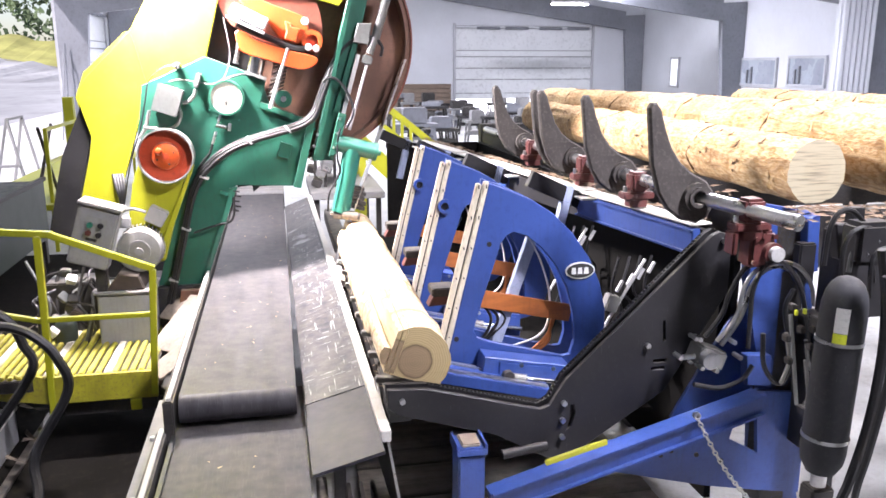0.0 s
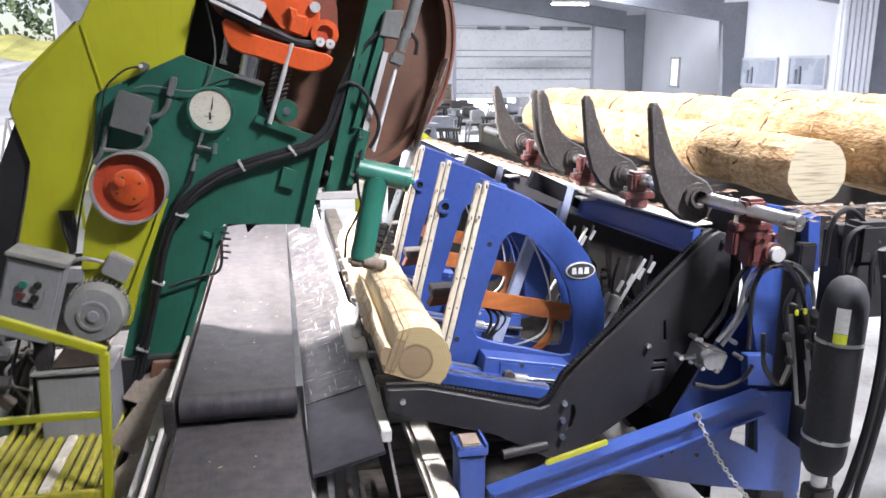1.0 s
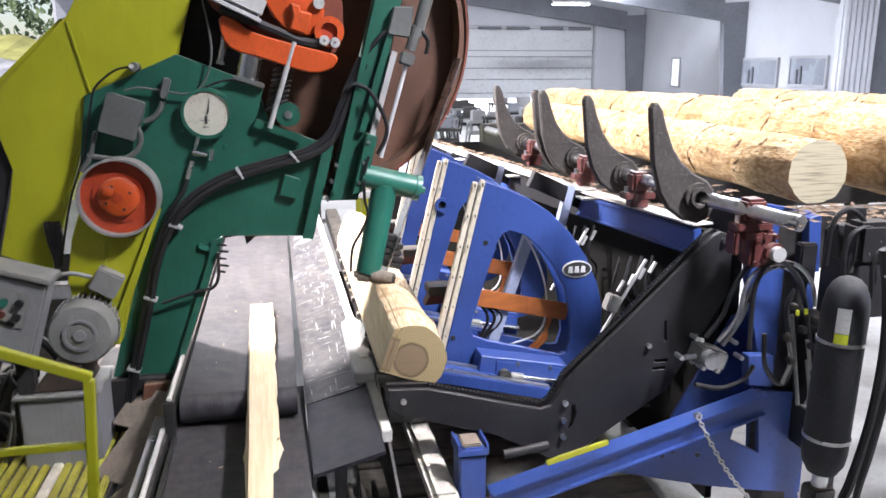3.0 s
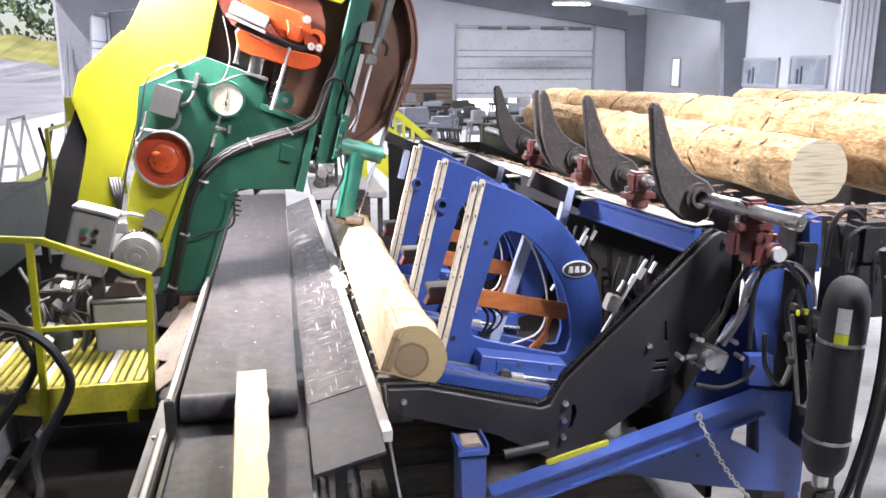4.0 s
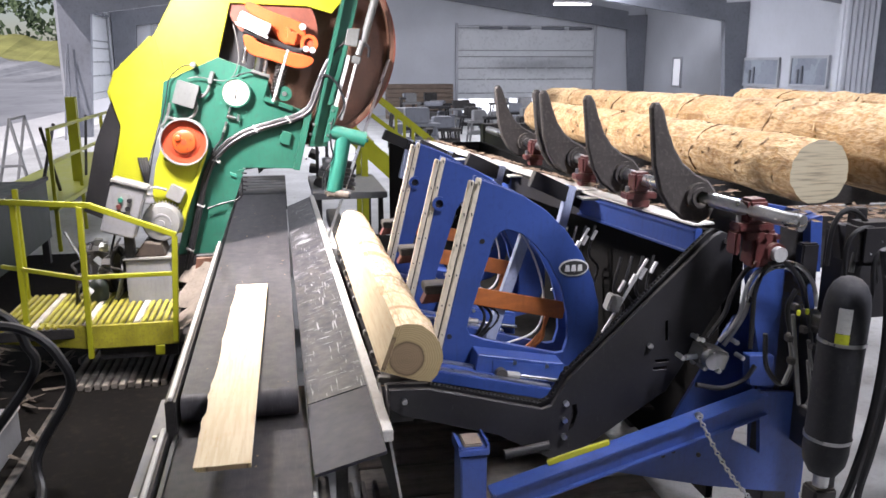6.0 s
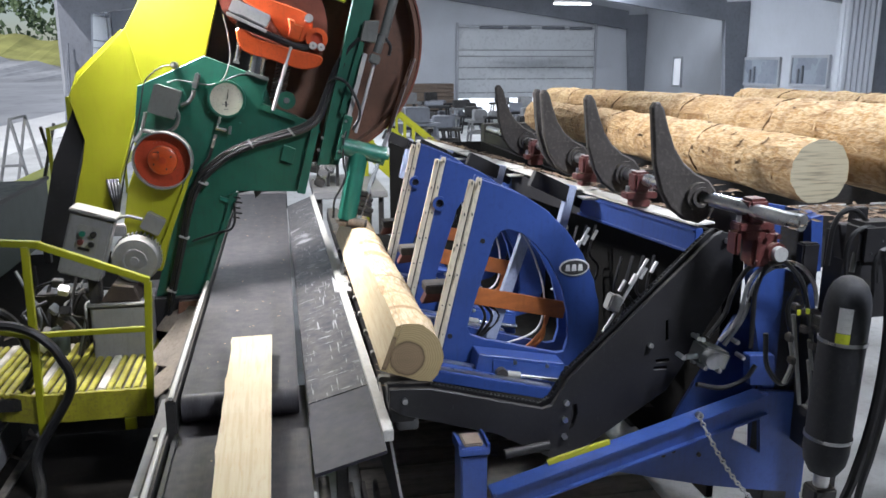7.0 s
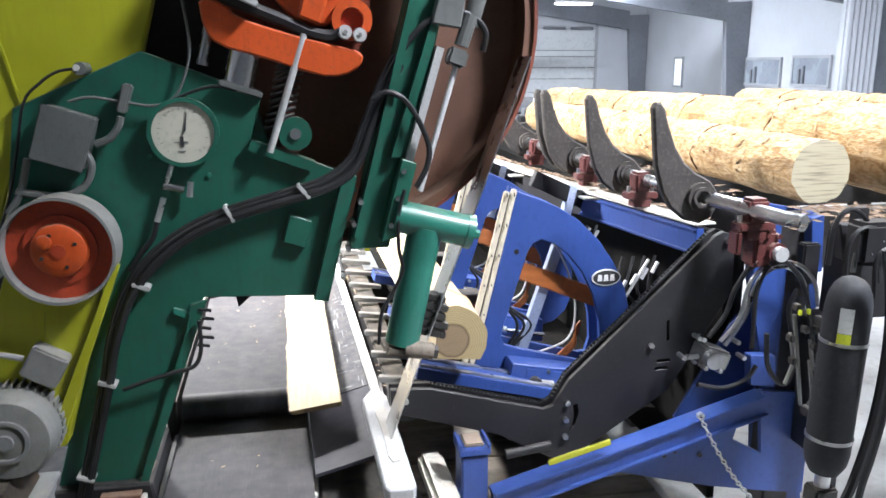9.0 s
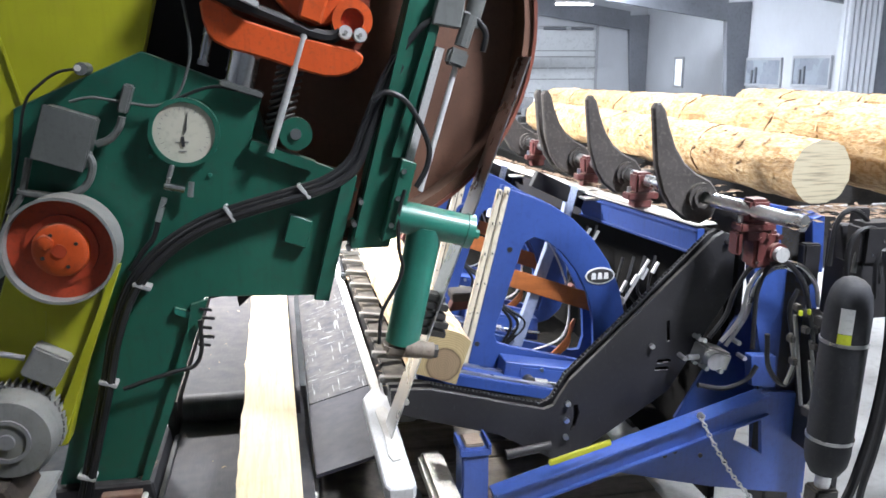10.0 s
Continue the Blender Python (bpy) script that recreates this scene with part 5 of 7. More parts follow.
    part("yoke_cheek", prism(soften([(-0.25, 3.14), (-0.036, 3.03), (0.171, 2.964), (0.254, 2.92), (0.267, 2.837), (0.22, 2.735), (0.092, 2.735), (0.011, 2.808), (-0.053, 2.924), (-0.25, 3.03)], 1), -0.05, 0.06, bevel=0.008), M_orange, yoke, smooth=False)
    part("yoke_boss", ring((0.285, 2.757), 0.078, 0.045, -0.08, 0.06, 32), M_orange, yoke)
    part("boss_core", rod((0.285, -0.05, 2.757), (0.285, 0.06, 2.757), 0.046, seg=24), M_dish, yoke)
    part("yoke_block", prism([(0.085, 2.905), (0.135, 2.885), (0.14, 2.86), (0.2, 2.845), (0.16, 2.735), (0.077, 2.766), (0.095, 2.83)], -0.1, -0.05, bevel=0.01), M_orange, yoke, smooth=False)
    part("yoke_lug", rod((0.235, -0.08, 2.9), (0.235, -0.04, 2.9), 0.03, seg=16), M_zinc, yoke)
    part("slot_strap", hose([(-0.27, -0.06, 2.868), (-0.14, -0.06, 2.815), (0.009, -0.06, 2.757), (0.122, -0.06, 2.71), (0.2, -0.06, 2.695), (0.235, -0.06, 2.715)], 0.026), M_black, yoke)
    for p in [(0.256, 2.71), (0.312, 2.7)]:
        part("bolt", rod((p[0], -0.1, p[1]), (p[0], -0.08, p[1]), 0.024, seg=20), M_bright, yoke)
        part("bolt_socket", rod((p[0], -0.104, p[1]), (p[0], -0.099, p[1]), 0.008, seg=12), M_motor, yoke)
        part("washer", rod((p[0], -0.084, p[1]), (p[0], -0.079, p[1]), 0.028, seg=20), M_steel, yoke)
    um = part("upper_motor", spin(box(-0.14, 0.14, -0.1, 0.04, -0.045, 0.05, 0.01), pose(-0.175, -0.03, 2.925, 0, 25, 0)), M_bright, o, "pale steel hydraulic motor")
    part("motor_ledge", spin(box(-0.145, 0.15, -0.115, 0.0, -0.075, -0.052, 0.004), pose(-0.175, -0.03, 2.925, 0, 25, 0)), M_bright, um)
    part("motor_gap", spin(box(-0.12, 0.13, -0.105, 0.0, -0.053, -0.044, 0.002), pose(-0.175, -0.03, 2.925, 0, 25, 0)), M_black, um)
    part("ram", rod((-0.16, 0.02, 2.497), (-0.104, 0.02, 2.727), 0.064, seg=32), M_chrome, o)
    part("ram_base", spin(box(-0.085, 0.085, -0.05, 0.05, -0.014, 0.014, 0.006), pose(-0.147, 0.0, 2.497, 0, 18, 0)), M_box, o)
    part("second_ram", rod((-0.294, 0.06, 2.587), (-0.252, 0.06, 2.751), 0.022), M_steel, o)
    coil = []
    a0, a1 = Vector((0.059, 0.02, 2.639)), Vector((-0.012, 0.02, 2.352))
    for i in range(11 * 10):
        q, w = i / 109, i * 2 * math.pi / 10
        p = a0.lerp(a1, q)
        coil.append((p.x + 0.055 * math.cos(w), p.y + 0.055 * math.sin(w), p.z + 0.02 * math.cos(w)))
    part("spring", hose(coil, 0.0065, 6, 2), M_dark, o, "dark coil spring")
    part("tie_rod", rod((0.101, -0.07, 2.703), (-0.048, -0.07, 2.254), 0.014), M_zinc, o)
    c0 = (0.053, 2.322)
    sheave = part("sheave", ring(c0, 0.065, 0.02, -0.05, 0.02, 28), M_green, o)
    part("sheave_pin", rod((c0[0], -0.06, c0[1]), (c0[0], 0.02, c0[1]), 0.022, seg=12), M_steel, sheave)
    part("sheave_plate", prism([(-0.119, 2.3), (0.129, 2.207), (0.114, 2.169), (-0.134, 2.261)], -0.04, 0.05), M_green, o, smooth=False)
    # gauge with needle and ticks
    gx, gz = -0.37, 2.335
    g = part("gauge", ring((gx, gz), 0.132, 0.116, -0.06, 0.0, 44), M_green, o, "round white dial gauge")
    part("dial", rod((gx, -0.05, gz), (gx, -0.045, gz), 0.117, seg=44), M_dial, g)
    for i in range(24):
        a = radians(-50 + i * 280 / 23)
        r0, r1 = (0.09, 0.096) if i % 3 else (0.084, 0.097)
        part("tick", bar((gx + r0 * math.cos(a), -0.0515, gz + r0 * math.sin(a)), (gx + r1 * math.cos(a), -0.0515, gz + r1 * math.sin(a)), 0.0022, 0.002, 0), M_motor, g)
    part("needle", prism([(gx - 0.003, gz - 0.012), (gx + 0.011, gz + 0.01), (gx + 0.018, gz + 0.085), (gx + 0.002, gz + 0.01)], -0.054, -0.052), M_ink, g)
    part("needle_tail", box(gx - 0.012, gx, -0.0535, -0.0515, gz - 0.055, gz - 0.015), M_ink, g)
    for w, z in ((0.05, -0.04), (0.03, -0.075)):
        part("print_bar", box(gx - w / 2 - 0.01, gx + w / 2 - 0.01, -0.0525, -0.051, gz + z, gz + z + 0.006), M_motor, g)
    tee = part("gauge_tee", rod((-0.46, -0.03, 2.129), (-0.384, -0.03, 2.111), 0.016), M_steel, o)
    part("tee_cap", rod((-0.356, -0.04, 2.142), (-0.365, -0.04, 2.084), 0.012), M_steel, tee)
    part("gauge_stem", rod((-0.424, -0.03, 2.208), (-0.449, -0.03, 2.134), 0.01), M_steel, o)
    part("gauge_coupling", rod((-0.463, -0.03, 2.081), (-0.495, -0.03, 1.988), 0.012), M_steel, o)
    part("gauge_hose", hose([(-0.495, -0.03, 1.988), (-0.518, -0.03, 1.92), (-0.566, -0.03, 1.862), (-0.613, -0.03, 1.793)], 0.011), M_rubber, o)
    # junction box and wiring
    jb = part("junction_box", spin(box(-0.09, 0.09, -0.11, 0, -0.1, 0.1, 0.006), pose(-0.79, 0, 2.325, 0, 18, 0)), M_box, o)
    part("box_lid", spin(box(-0.094, 0.094, -0.12, -0.11, -0.104, 0.104, 0.004), pose(-0.79, 0, 2.325, 0, 18, 0)), M_box, jb)
    part("limit_switch", spin(box(-0.018, 0.018, -0.06, 0, -0.05, 0.06, 0.006), pose(-0.575, 0, 2.46, 0, 18, 0)), M_box, o)
    part("conduit", hose([(-0.724, -0.06, 2.271), (-0.709, -0.06, 2.214), (-0.74, -0.06, 2.141), (-0.817, -0.06, 2.104), (-0.914, -0.06, 2.114), (-0.981, -0.06, 2.126)], 0.015), M_box, o)
    part("conduit", hose([(-0.93, -0.06, 2.249), (-0.967, -0.06, 2.121), (-1.018, -0.06, 2.044)], 0.014), M_box, o)
    part("conduit", hose([(-0.69, -0.05, 2.296), (-0.639, -0.05, 2.316), (-0.603, -0.05, 2.359), (-0.59, -0.05, 2.398)], 0.015), M_box, o)
    part("cable", hose([(-0.359, -0.04, 2.922), (-0.338, -0.04, 2.8), (-0.326, -0.04, 2.676), (-0.337, -0.04, 2.587), (-0.385, -0.04, 2.478), (-0.468, -0.04, 2.437), (-0.59, -0.04, 2.454), (-0.699, -0.04, 2.47), (-0.773, -0.04, 2.455)], 0.006), M_box, o)
    part("cable", hose([(-0.391, -0.04, 2.46), (-0.313, -0.04, 2.493), (-0.236, -0.04, 2.508), (-0.16, -0.04, 2.492)], 0.007), M_rubber, o)
    part("cable", hose([(-0.731, -0.05, 2.575), (-0.799, -0.05, 2.563), (-0.863, -0.05, 2.521), (-0.924, -0.05, 2.451), (-0.966, -0.05, 2.275), (-1.013, -0.05, 2.096), (-1.08, -0.05, 1.914), (-1.129, -0.05, 1.729), (-1.169, -0.05, 1.539)], 0.006), M_rubber, o)
    sen = part("sensor", rod((-0.714, -0.08, 2.575), (-0.714, 0.02, 2.575), 0.024, seg=14), M_box, o)
    part("sensor_lens", rod((-0.723, -0.086, 2.578), (-0.723, -0.078, 2.578), 0.012, seg=12), M_white, sen)
    # hose bundle down the plate with its clamps
    base = [(0.81, -0.05, 2.64), (0.819, -0.05, 2.717), (0.755, -0.05, 2.78), (0.658, -0.05, 2.784), (0.562, -0.05, 2.737), (0.457, -0.05, 2.613), (0.394, -0.05, 2.494), (0.331, -0.05, 2.347), (0.273, -0.05, 2.212), (0.167, -0.05, 2.132), (0.003, -0.05, 2.082), (-0.186, -0.05, 2.03), (-0.347, -0.05, 1.969), (-0.496, -0.05, 1.87), (-0.617, -0.05, 1.732), (-0.695, -0.05, 1.54), (-0.742, -0.05, 1.343), (-0.796, -0.05, 1.143), (-0.85, -0.05, 0.939), (-0.903, -0.05, 0.731)]
    for i, (dx, dz, r) in enumerate(((0, 0, 0.013), (0.014, -0.018, 0.014), (-0.01, 0.013, 0.01), (0.022, -0.028, 0.009), (0.006, -0.006, 0.008))):
        part("hose", hose([(x + dx, y - 0.012 * (i % 2), z + dz) for x, y, z in (base if i < 1 else base[5:])], r), M_rubber, o)
    part("hose", hose([(0.353, -0.1, 2.454), (0.416, -0.1, 2.483), (0.497, -0.1, 2.435), (0.573, -0.1, 2.289), (0.572, -0.1, 2.193), (0.525, -0.1, 2.104)], 0.012), M_rubber, o)
    part("cable", hose([(0.475, -0.12, 2.097), (0.45, -0.12, 1.999), (0.448, -0.12, 1.857), (0.463, -0.12, 1.77), (0.427, -0.12, 1.684), (0.373, -0.12, 1.583), (0.359, -0.12, 1.45)], 0.008), M_rubber, o)
    part("cable", hose([(-0.677, -0.05, 1.304), (-0.575, -0.05, 1.337), (-0.466, -0.05, 1.365), (-0.395, -0.05, 1.384), (-0.364, -0.05, 1.449), (-0.361, -0.05, 1.578)], 0.009), M_rubber, o)
    for q, a in zip([(0.076, 2.094), (-0.218, 2.014), (-0.571, 1.735), (-0.732, 1.337), (-0.851, 0.933)], (40, 30, -20, -75, -75)):
        part("hose_clamp", spin(box(-0.036, 0.036, -0.076, -0.005, -0.008, 0.008, 0.003), pose(q[0], 0, q[1], 0, 90 - a if a > 0 else 20, 0)), M_zinc, o, "pale hose clamp")
    for i in range(5):
        z = [(-0.343, 1.62), (-0.334, 1.583), (-0.348, 1.543), (-0.339, 1.503), (-0.358, 1.469)][i]
        part("brush", bar((z[0] - 0.02, -0.03, z[1]), (z[0] + 0.03, -0.03, z[1] - 0.008), 0.012, 0.012, 0.002), M_black, o)
    part("name_plate", prism([(0.018, 1.999), (0.106, 1.965), (0.077, 1.854), (-0.014, 1.885)], -0.035, 0.0, bevel=0.004), M_green, o, smooth=False)
    part("small_clip", prism([(-0.461, 1.626), (-0.397, 1.603), (-0.404, 1.575), (-0.463, 1.601)], -0.02, 0.0), M_teal, o)
    part("rubber_flap", prism([(-0.331, 1.634), (-0.22, 1.651), (-0.21, 1.593), (-0.159, 1.637), (-0.017, 1.641), (-0.152, 1.676), (-0.326, 1.676)], 0.06, 0.08), M_rubber, o)
    for p in [(-0.264, 2.263), (-0.288, 2.162), (0.271, 1.963), (0.283, 2.088), (-0.252, 2.321), (-0.507, 2.241), (-0.658, 0.876), (0.155, 1.811)]:
        part("screw", rod((p[0], -0.008, p[1]), (p[0], 0.0, p[1]), 0.009, seg=8), M_teal, o)
    # lower truck
    part("truck", prism([(-1.1, 0.88), (-0.6, 0.88), (-0.56, 0.62), (-0.62, 0.42), (-0.75, 0.32), (-0.95, 0.34), (-1.08, 0.5)], -0.05, 0.5, bevel=0.01), M_black, o, smooth=False)
    part("truck_bracket", prism([(-0.799, 0.858), (-0.637, 0.858), (-0.671, 0.707), (-0.789, 0.657), (-0.826, 0.692)], -0.1, -0.05, bevel=0.004), M_rust, o, smooth=False)
    for y in (-0.8, 0.6):
        part("truck_wheel", lathe((0, 0), [(0.1, -0.04), (0.12, -0.03), (0.12, 0.03), (0.1, 0.04)], 24), M_dark, o).matrix_basis = pose(-0.75, y, 0.14, 0, 0, 90)
    part("truck_beam", box(-0.9, -0.6, -0.95, 0.8, 0.2, 0.36, 0.01), M_black, o)
    flat = Matrix.Rotation(radians(-90), 4, "X")
    sg = part("slab_guide", spin(prism([(0.333, -0.46), (0.35, -0.49), (0.44, -0.49), (0.457, -0.46), (0.457, 0.4), (0.425, 0.5), (0.38, 0.5), (0.333, 0.4)], -0.985, -0.925, bevel=0.006), flat), M_bright, o, "pale dusty steel slab guide", smooth=False)
    part("guide_insert", spin(prism(soften([(0.372, 0.26), (0.43, 0.28), (0.436, 0.1), (0.428, -0.05), (0.44, -0.26), (0.375, -0.28), (0.385, -0.05), (0.378, 0.1)], 1), -0.992, -0.985), flat), M_white, sg, "white worn plastic insert", smooth=False)
    part("lower_guard", bar((0.668, -1.76, 0.655), (0.655, 0.35, 0.655), 0.125, 0.09, 0.022), M_dusty, o, "dusty pale lower guide bar", smooth=False)
    part("guard_bracket", box(0.6, 0.73, -1.74, -1.5, 0.46, 0.61, 0.01), M_galv, o)
    for y in (-1.3, -0.55):
        part("guard_joint", box(0.606, 0.706, y - 0.004, y + 0.004, 0.7, 0.704), M_dark, o)
    part("lower_wheel_cover", prism([(0.1, 0.7), (0.5, 0.68), (0.6, 0.5), (0.55, 0.25), (0.1, 0.25)], -0.1, 0.3, bevel=0.01), M_dark, o, smooth=False)
    # control box on a stalk
    cb = part("control_box", spin(box(-0.14, 0.14, -0.16, 0.0, -0.24, 0.2, 0.012), pose(-1.32, -0.3, 1.4, 0, 17, 0)), M_galv, o, "grey control box with push buttons")
    part("box_hood", spin(box(-0.15, 0.15, -0.18, 0.04, 0.2, 0.225, 0.006), pose(-1.32, -0.3, 1.4, 0, 17, 0)), M_motor, cb)
    pn = part("button_panel", spin(box(-0.07, 0.07, -0.164, -0.16, -0.05, 0.13, 0.002), pose(-1.32, -0.3, 1.4, 0, 17, 0)), M_motor, cb)
    for bx, bz, m in ((-0.035, 0.07, M_teal), (0.035, 0.08, M_black), (-0.035, 0.01, M_red), (0.035, 0.01, M_black)):
        part("button", spin(rod((bx, -0.185, bz), (bx, -0.164, bz), 0.02, seg=14), pose(-1.32, -0.3, 1.4, 0, 17, 0)), m, cb)
    part("key_slot", spin(box(-0.045, 0.03, -0.166, -0.163, -0.045, -0.025), pose(-1.32, -0.3, 1.4, 0, 17, 0)), M_black, cb)
    part("stalk", box(-1.36, -1.28, -0.35, -0.27, 0.36, 1.2, 0.006), M_dark, o)
    # finned motor with terminal box
    mo = part("motor", lathe((-1.05, 1.23), [(0.14, -0.26), (0.155, -0.24), (0.155, 0.05)], 36), M_motor, o, "grey finned electric motor")
    part("fan_cowl", lathe((-1.05, 1.23), [(0.06, -0.3), (0.15, -0.29), (0.165, -0.26), (0.165, -0.18)], 36), M_motor, mo)
    part("cowl_ring", ring((-1.05, 1.23), 0.085, 0.07, -0.306, -0.298, 28), M_galv, mo)
    part("cowl_cap", rod((-1.05, -0.312, 1.23), (-1.05, -0.3, 1.23), 0.03, seg=14), M_galv, mo)
    for i in range(26):
        a = radians(-30 + i * 10)
        part("fin", bar((-1.05 + 0.165 * math.cos(a), -0.17, 1.23 + 0.165 * math.sin(a)), (-1.05 + 0.165 * math.cos(a), 0.05, 1.23 + 0.165 * math.sin(a)), 0.008, 0.02, 0), M_motor, mo)
    part("terminal_box", spin(box(-0.07, 0.07, -0.18, 0.0, -0.06, 0.07, 0.008), pose(-0.93, 0, 1.46, 0, 30, 0)), M_motor, mo)
    part("motor_cable", hose([(-1.0, -0.15, 1.5), (-1.1, -0.17, 1.53), (-1.18, -0.16, 1.5), (-1.22, -0.1, 1.42)], 0.012), M_motor, o)
    part("terminal_strip", box(-1.26, -1.12, -0.14, -0.04, 1.38, 1.46, 0.008), M_galv, o)
    for i in range(4):
        part("hose", hose([(-1.24 - 0.02 * i, 0.2, 1.9), (-1.16 - 0.02 * i, -0.03, 1.7), (-1.2, -0.05, 1.5), (-1.3 - 0.03 * i, -0.1, 1.3), (-1.34, -0.1, 0.9)], 0.014), M_rubber, o)
    part("grey_cabinet", box(-1.36, -0.98, -0.38, 0.0, 0.53, 0.93, 0.012), M_galv, o, "grey steel cabinet")
    part("cabinet_lid", box(-1.38, -0.96, -0.4, 0.0, 0.932, 0.95, 0.006), M_motor, o)
    part("cabinet_hood", prism([(-1.3, 0.95), (-1.02, 0.95), (-1.06, 1.06), (-1.2, 1.08)], -0.35, -0.05, bevel=0.01), M_rotten, o, "rusty brown bracket")
    part("oil_pot", lathe((0, 0), [(0.05, 0), (0.075, 0.03), (0.08, 0.15), (0.06, 0.2), (0.025, 0.23)], 24), M_hopper, o).matrix_basis = pose(-1.62, -0.25, 0.53, 90, 0, 0)
    rh = random.Random(21)
    for i in range(13):
        x, y = rh.uniform(-1.8, -1.4), rh.uniform(-0.4, 0.1)
        part("hose", hose([(x, y, 0.53), (x + rh.uniform(-0.1, 0.1), y - 0.08, rh.uniform(0.65, 0.85)), (x + rh.uniform(-0.15, 0.15), y + rh.uniform(-0.1, 0.1), rh.uniform(0.8, 1.0)), (x + rh.uniform(-0.1, 0.2), y + 0.1, rh.uniform(0.9, 1.15))], rh.uniform(0.008, 0.014)), (M_rubber, M_box, M_dark)[i % 3], o)
    for i in range(9):
        part("fitting", spin(box(-0.035, 0.035, -0.03, 0.03, -0.03, 0.03, 0.006), pose(rh.uniform(-1.75, -1.42), rh.uniform(-0.45, -0.1), rh.uniform(0.58, 1.1), rh.uniform(0, 60), rh.uniform(0, 60), 0)), (M_dark, M_bright, M_box, M_rotten)[i % 4], o)
    part("hose_box", box(-1.8, -1.42, -0.05, 0.25, 0.53, 0.95, 0.01), M_dark, o)
    # platform, its treads and its railing
    part("deck_frame", box(-2.3, -0.9, -1.0, 0.0, 0.46, 0.545, 0.006), M_dark, o)
    for i in range(25):
        x = -2.27 + i * 0.055
        m = M_dusty if i % 7 == 5 else M_tread
        tread = part("tread", box(x, x + (0.05 if i % 7 == 5 else 0.036), -0.99, -0.02, 0.545, 0.567 + 0.004 * (i % 2), 0.006), m, o, "yellow ridged deck plank", smooth=False)
    part("kick_plate", box(-1.53, -0.88, -1.04, -1.01, 0.38, 0.57, 0.004), M_tread, o)
    part("kick_plate", spin(box(-0.42, 0.42, -0.012, 0.012, -0.095, 0.095, 0.004), pose(-1.935, -0.89, 0.475, 0, 0, -20)), M_tread, o)
    part("kick_bracket", box(-1.06, -0.99, -1.05, -1.02, 0.3, 0.38, 0.004), M_yellow, o)
    part("skirt", box(-1.5, -0.9, -0.96, -0.93, 0.26, 0.46), M_dark, o)
    for a, b in (((-1.55, -1.03, 0.3), (-1.53, -1.03, 1.52)), ((-0.9, -1.03, 0.4), (-0.85, -1.03, 1.27)), ((-2.05, -0.85, 0.4), (-2.05, -0.85, 1.54)), ((-2.25, -0.1, 0.4), (-2.25, -0.1, 1.54))):
        part("rail_post", bar(a, b, 0.042, 0.042), M_yellow, o)
    part("top_rail", bar((-1.46, -1.03, 1.53), (-0.84, -1.03, 1.275), 0.042, 0.042), M_yellow, o)
    part("top_rail", bar((-2.25, -0.8, 1.55), (-1.44, -1.03, 1.53), 0.042, 0.042), M_yellow, o)
    part("mid_rail", bar((-1.54, -1.03, 0.965), (-0.87, -1.03, 0.965), 0.032, 0.032), M_yellow, o)
    part("mid_rail", bar((-2.2, -0.8, 1.03), (-1.54, -1.03, 0.955), 0.032, 0.032), M_yellow, o)
    for a, b, w in (((-0.9, -0.6, 0.55), (-0.62, -0.2, 0.83), 0.26), ((-0.92, -0.95, 0.5), (-0.58, -0.75, 0.7), 0.24), ((-0.9, -0.2, 0.66), (-0.66, 0.1, 0.93), 0.2)):
        part("chute_plate", bar(a, b, w, 0.012), M_chute, o, "rusty brown deflector plate")
    return o


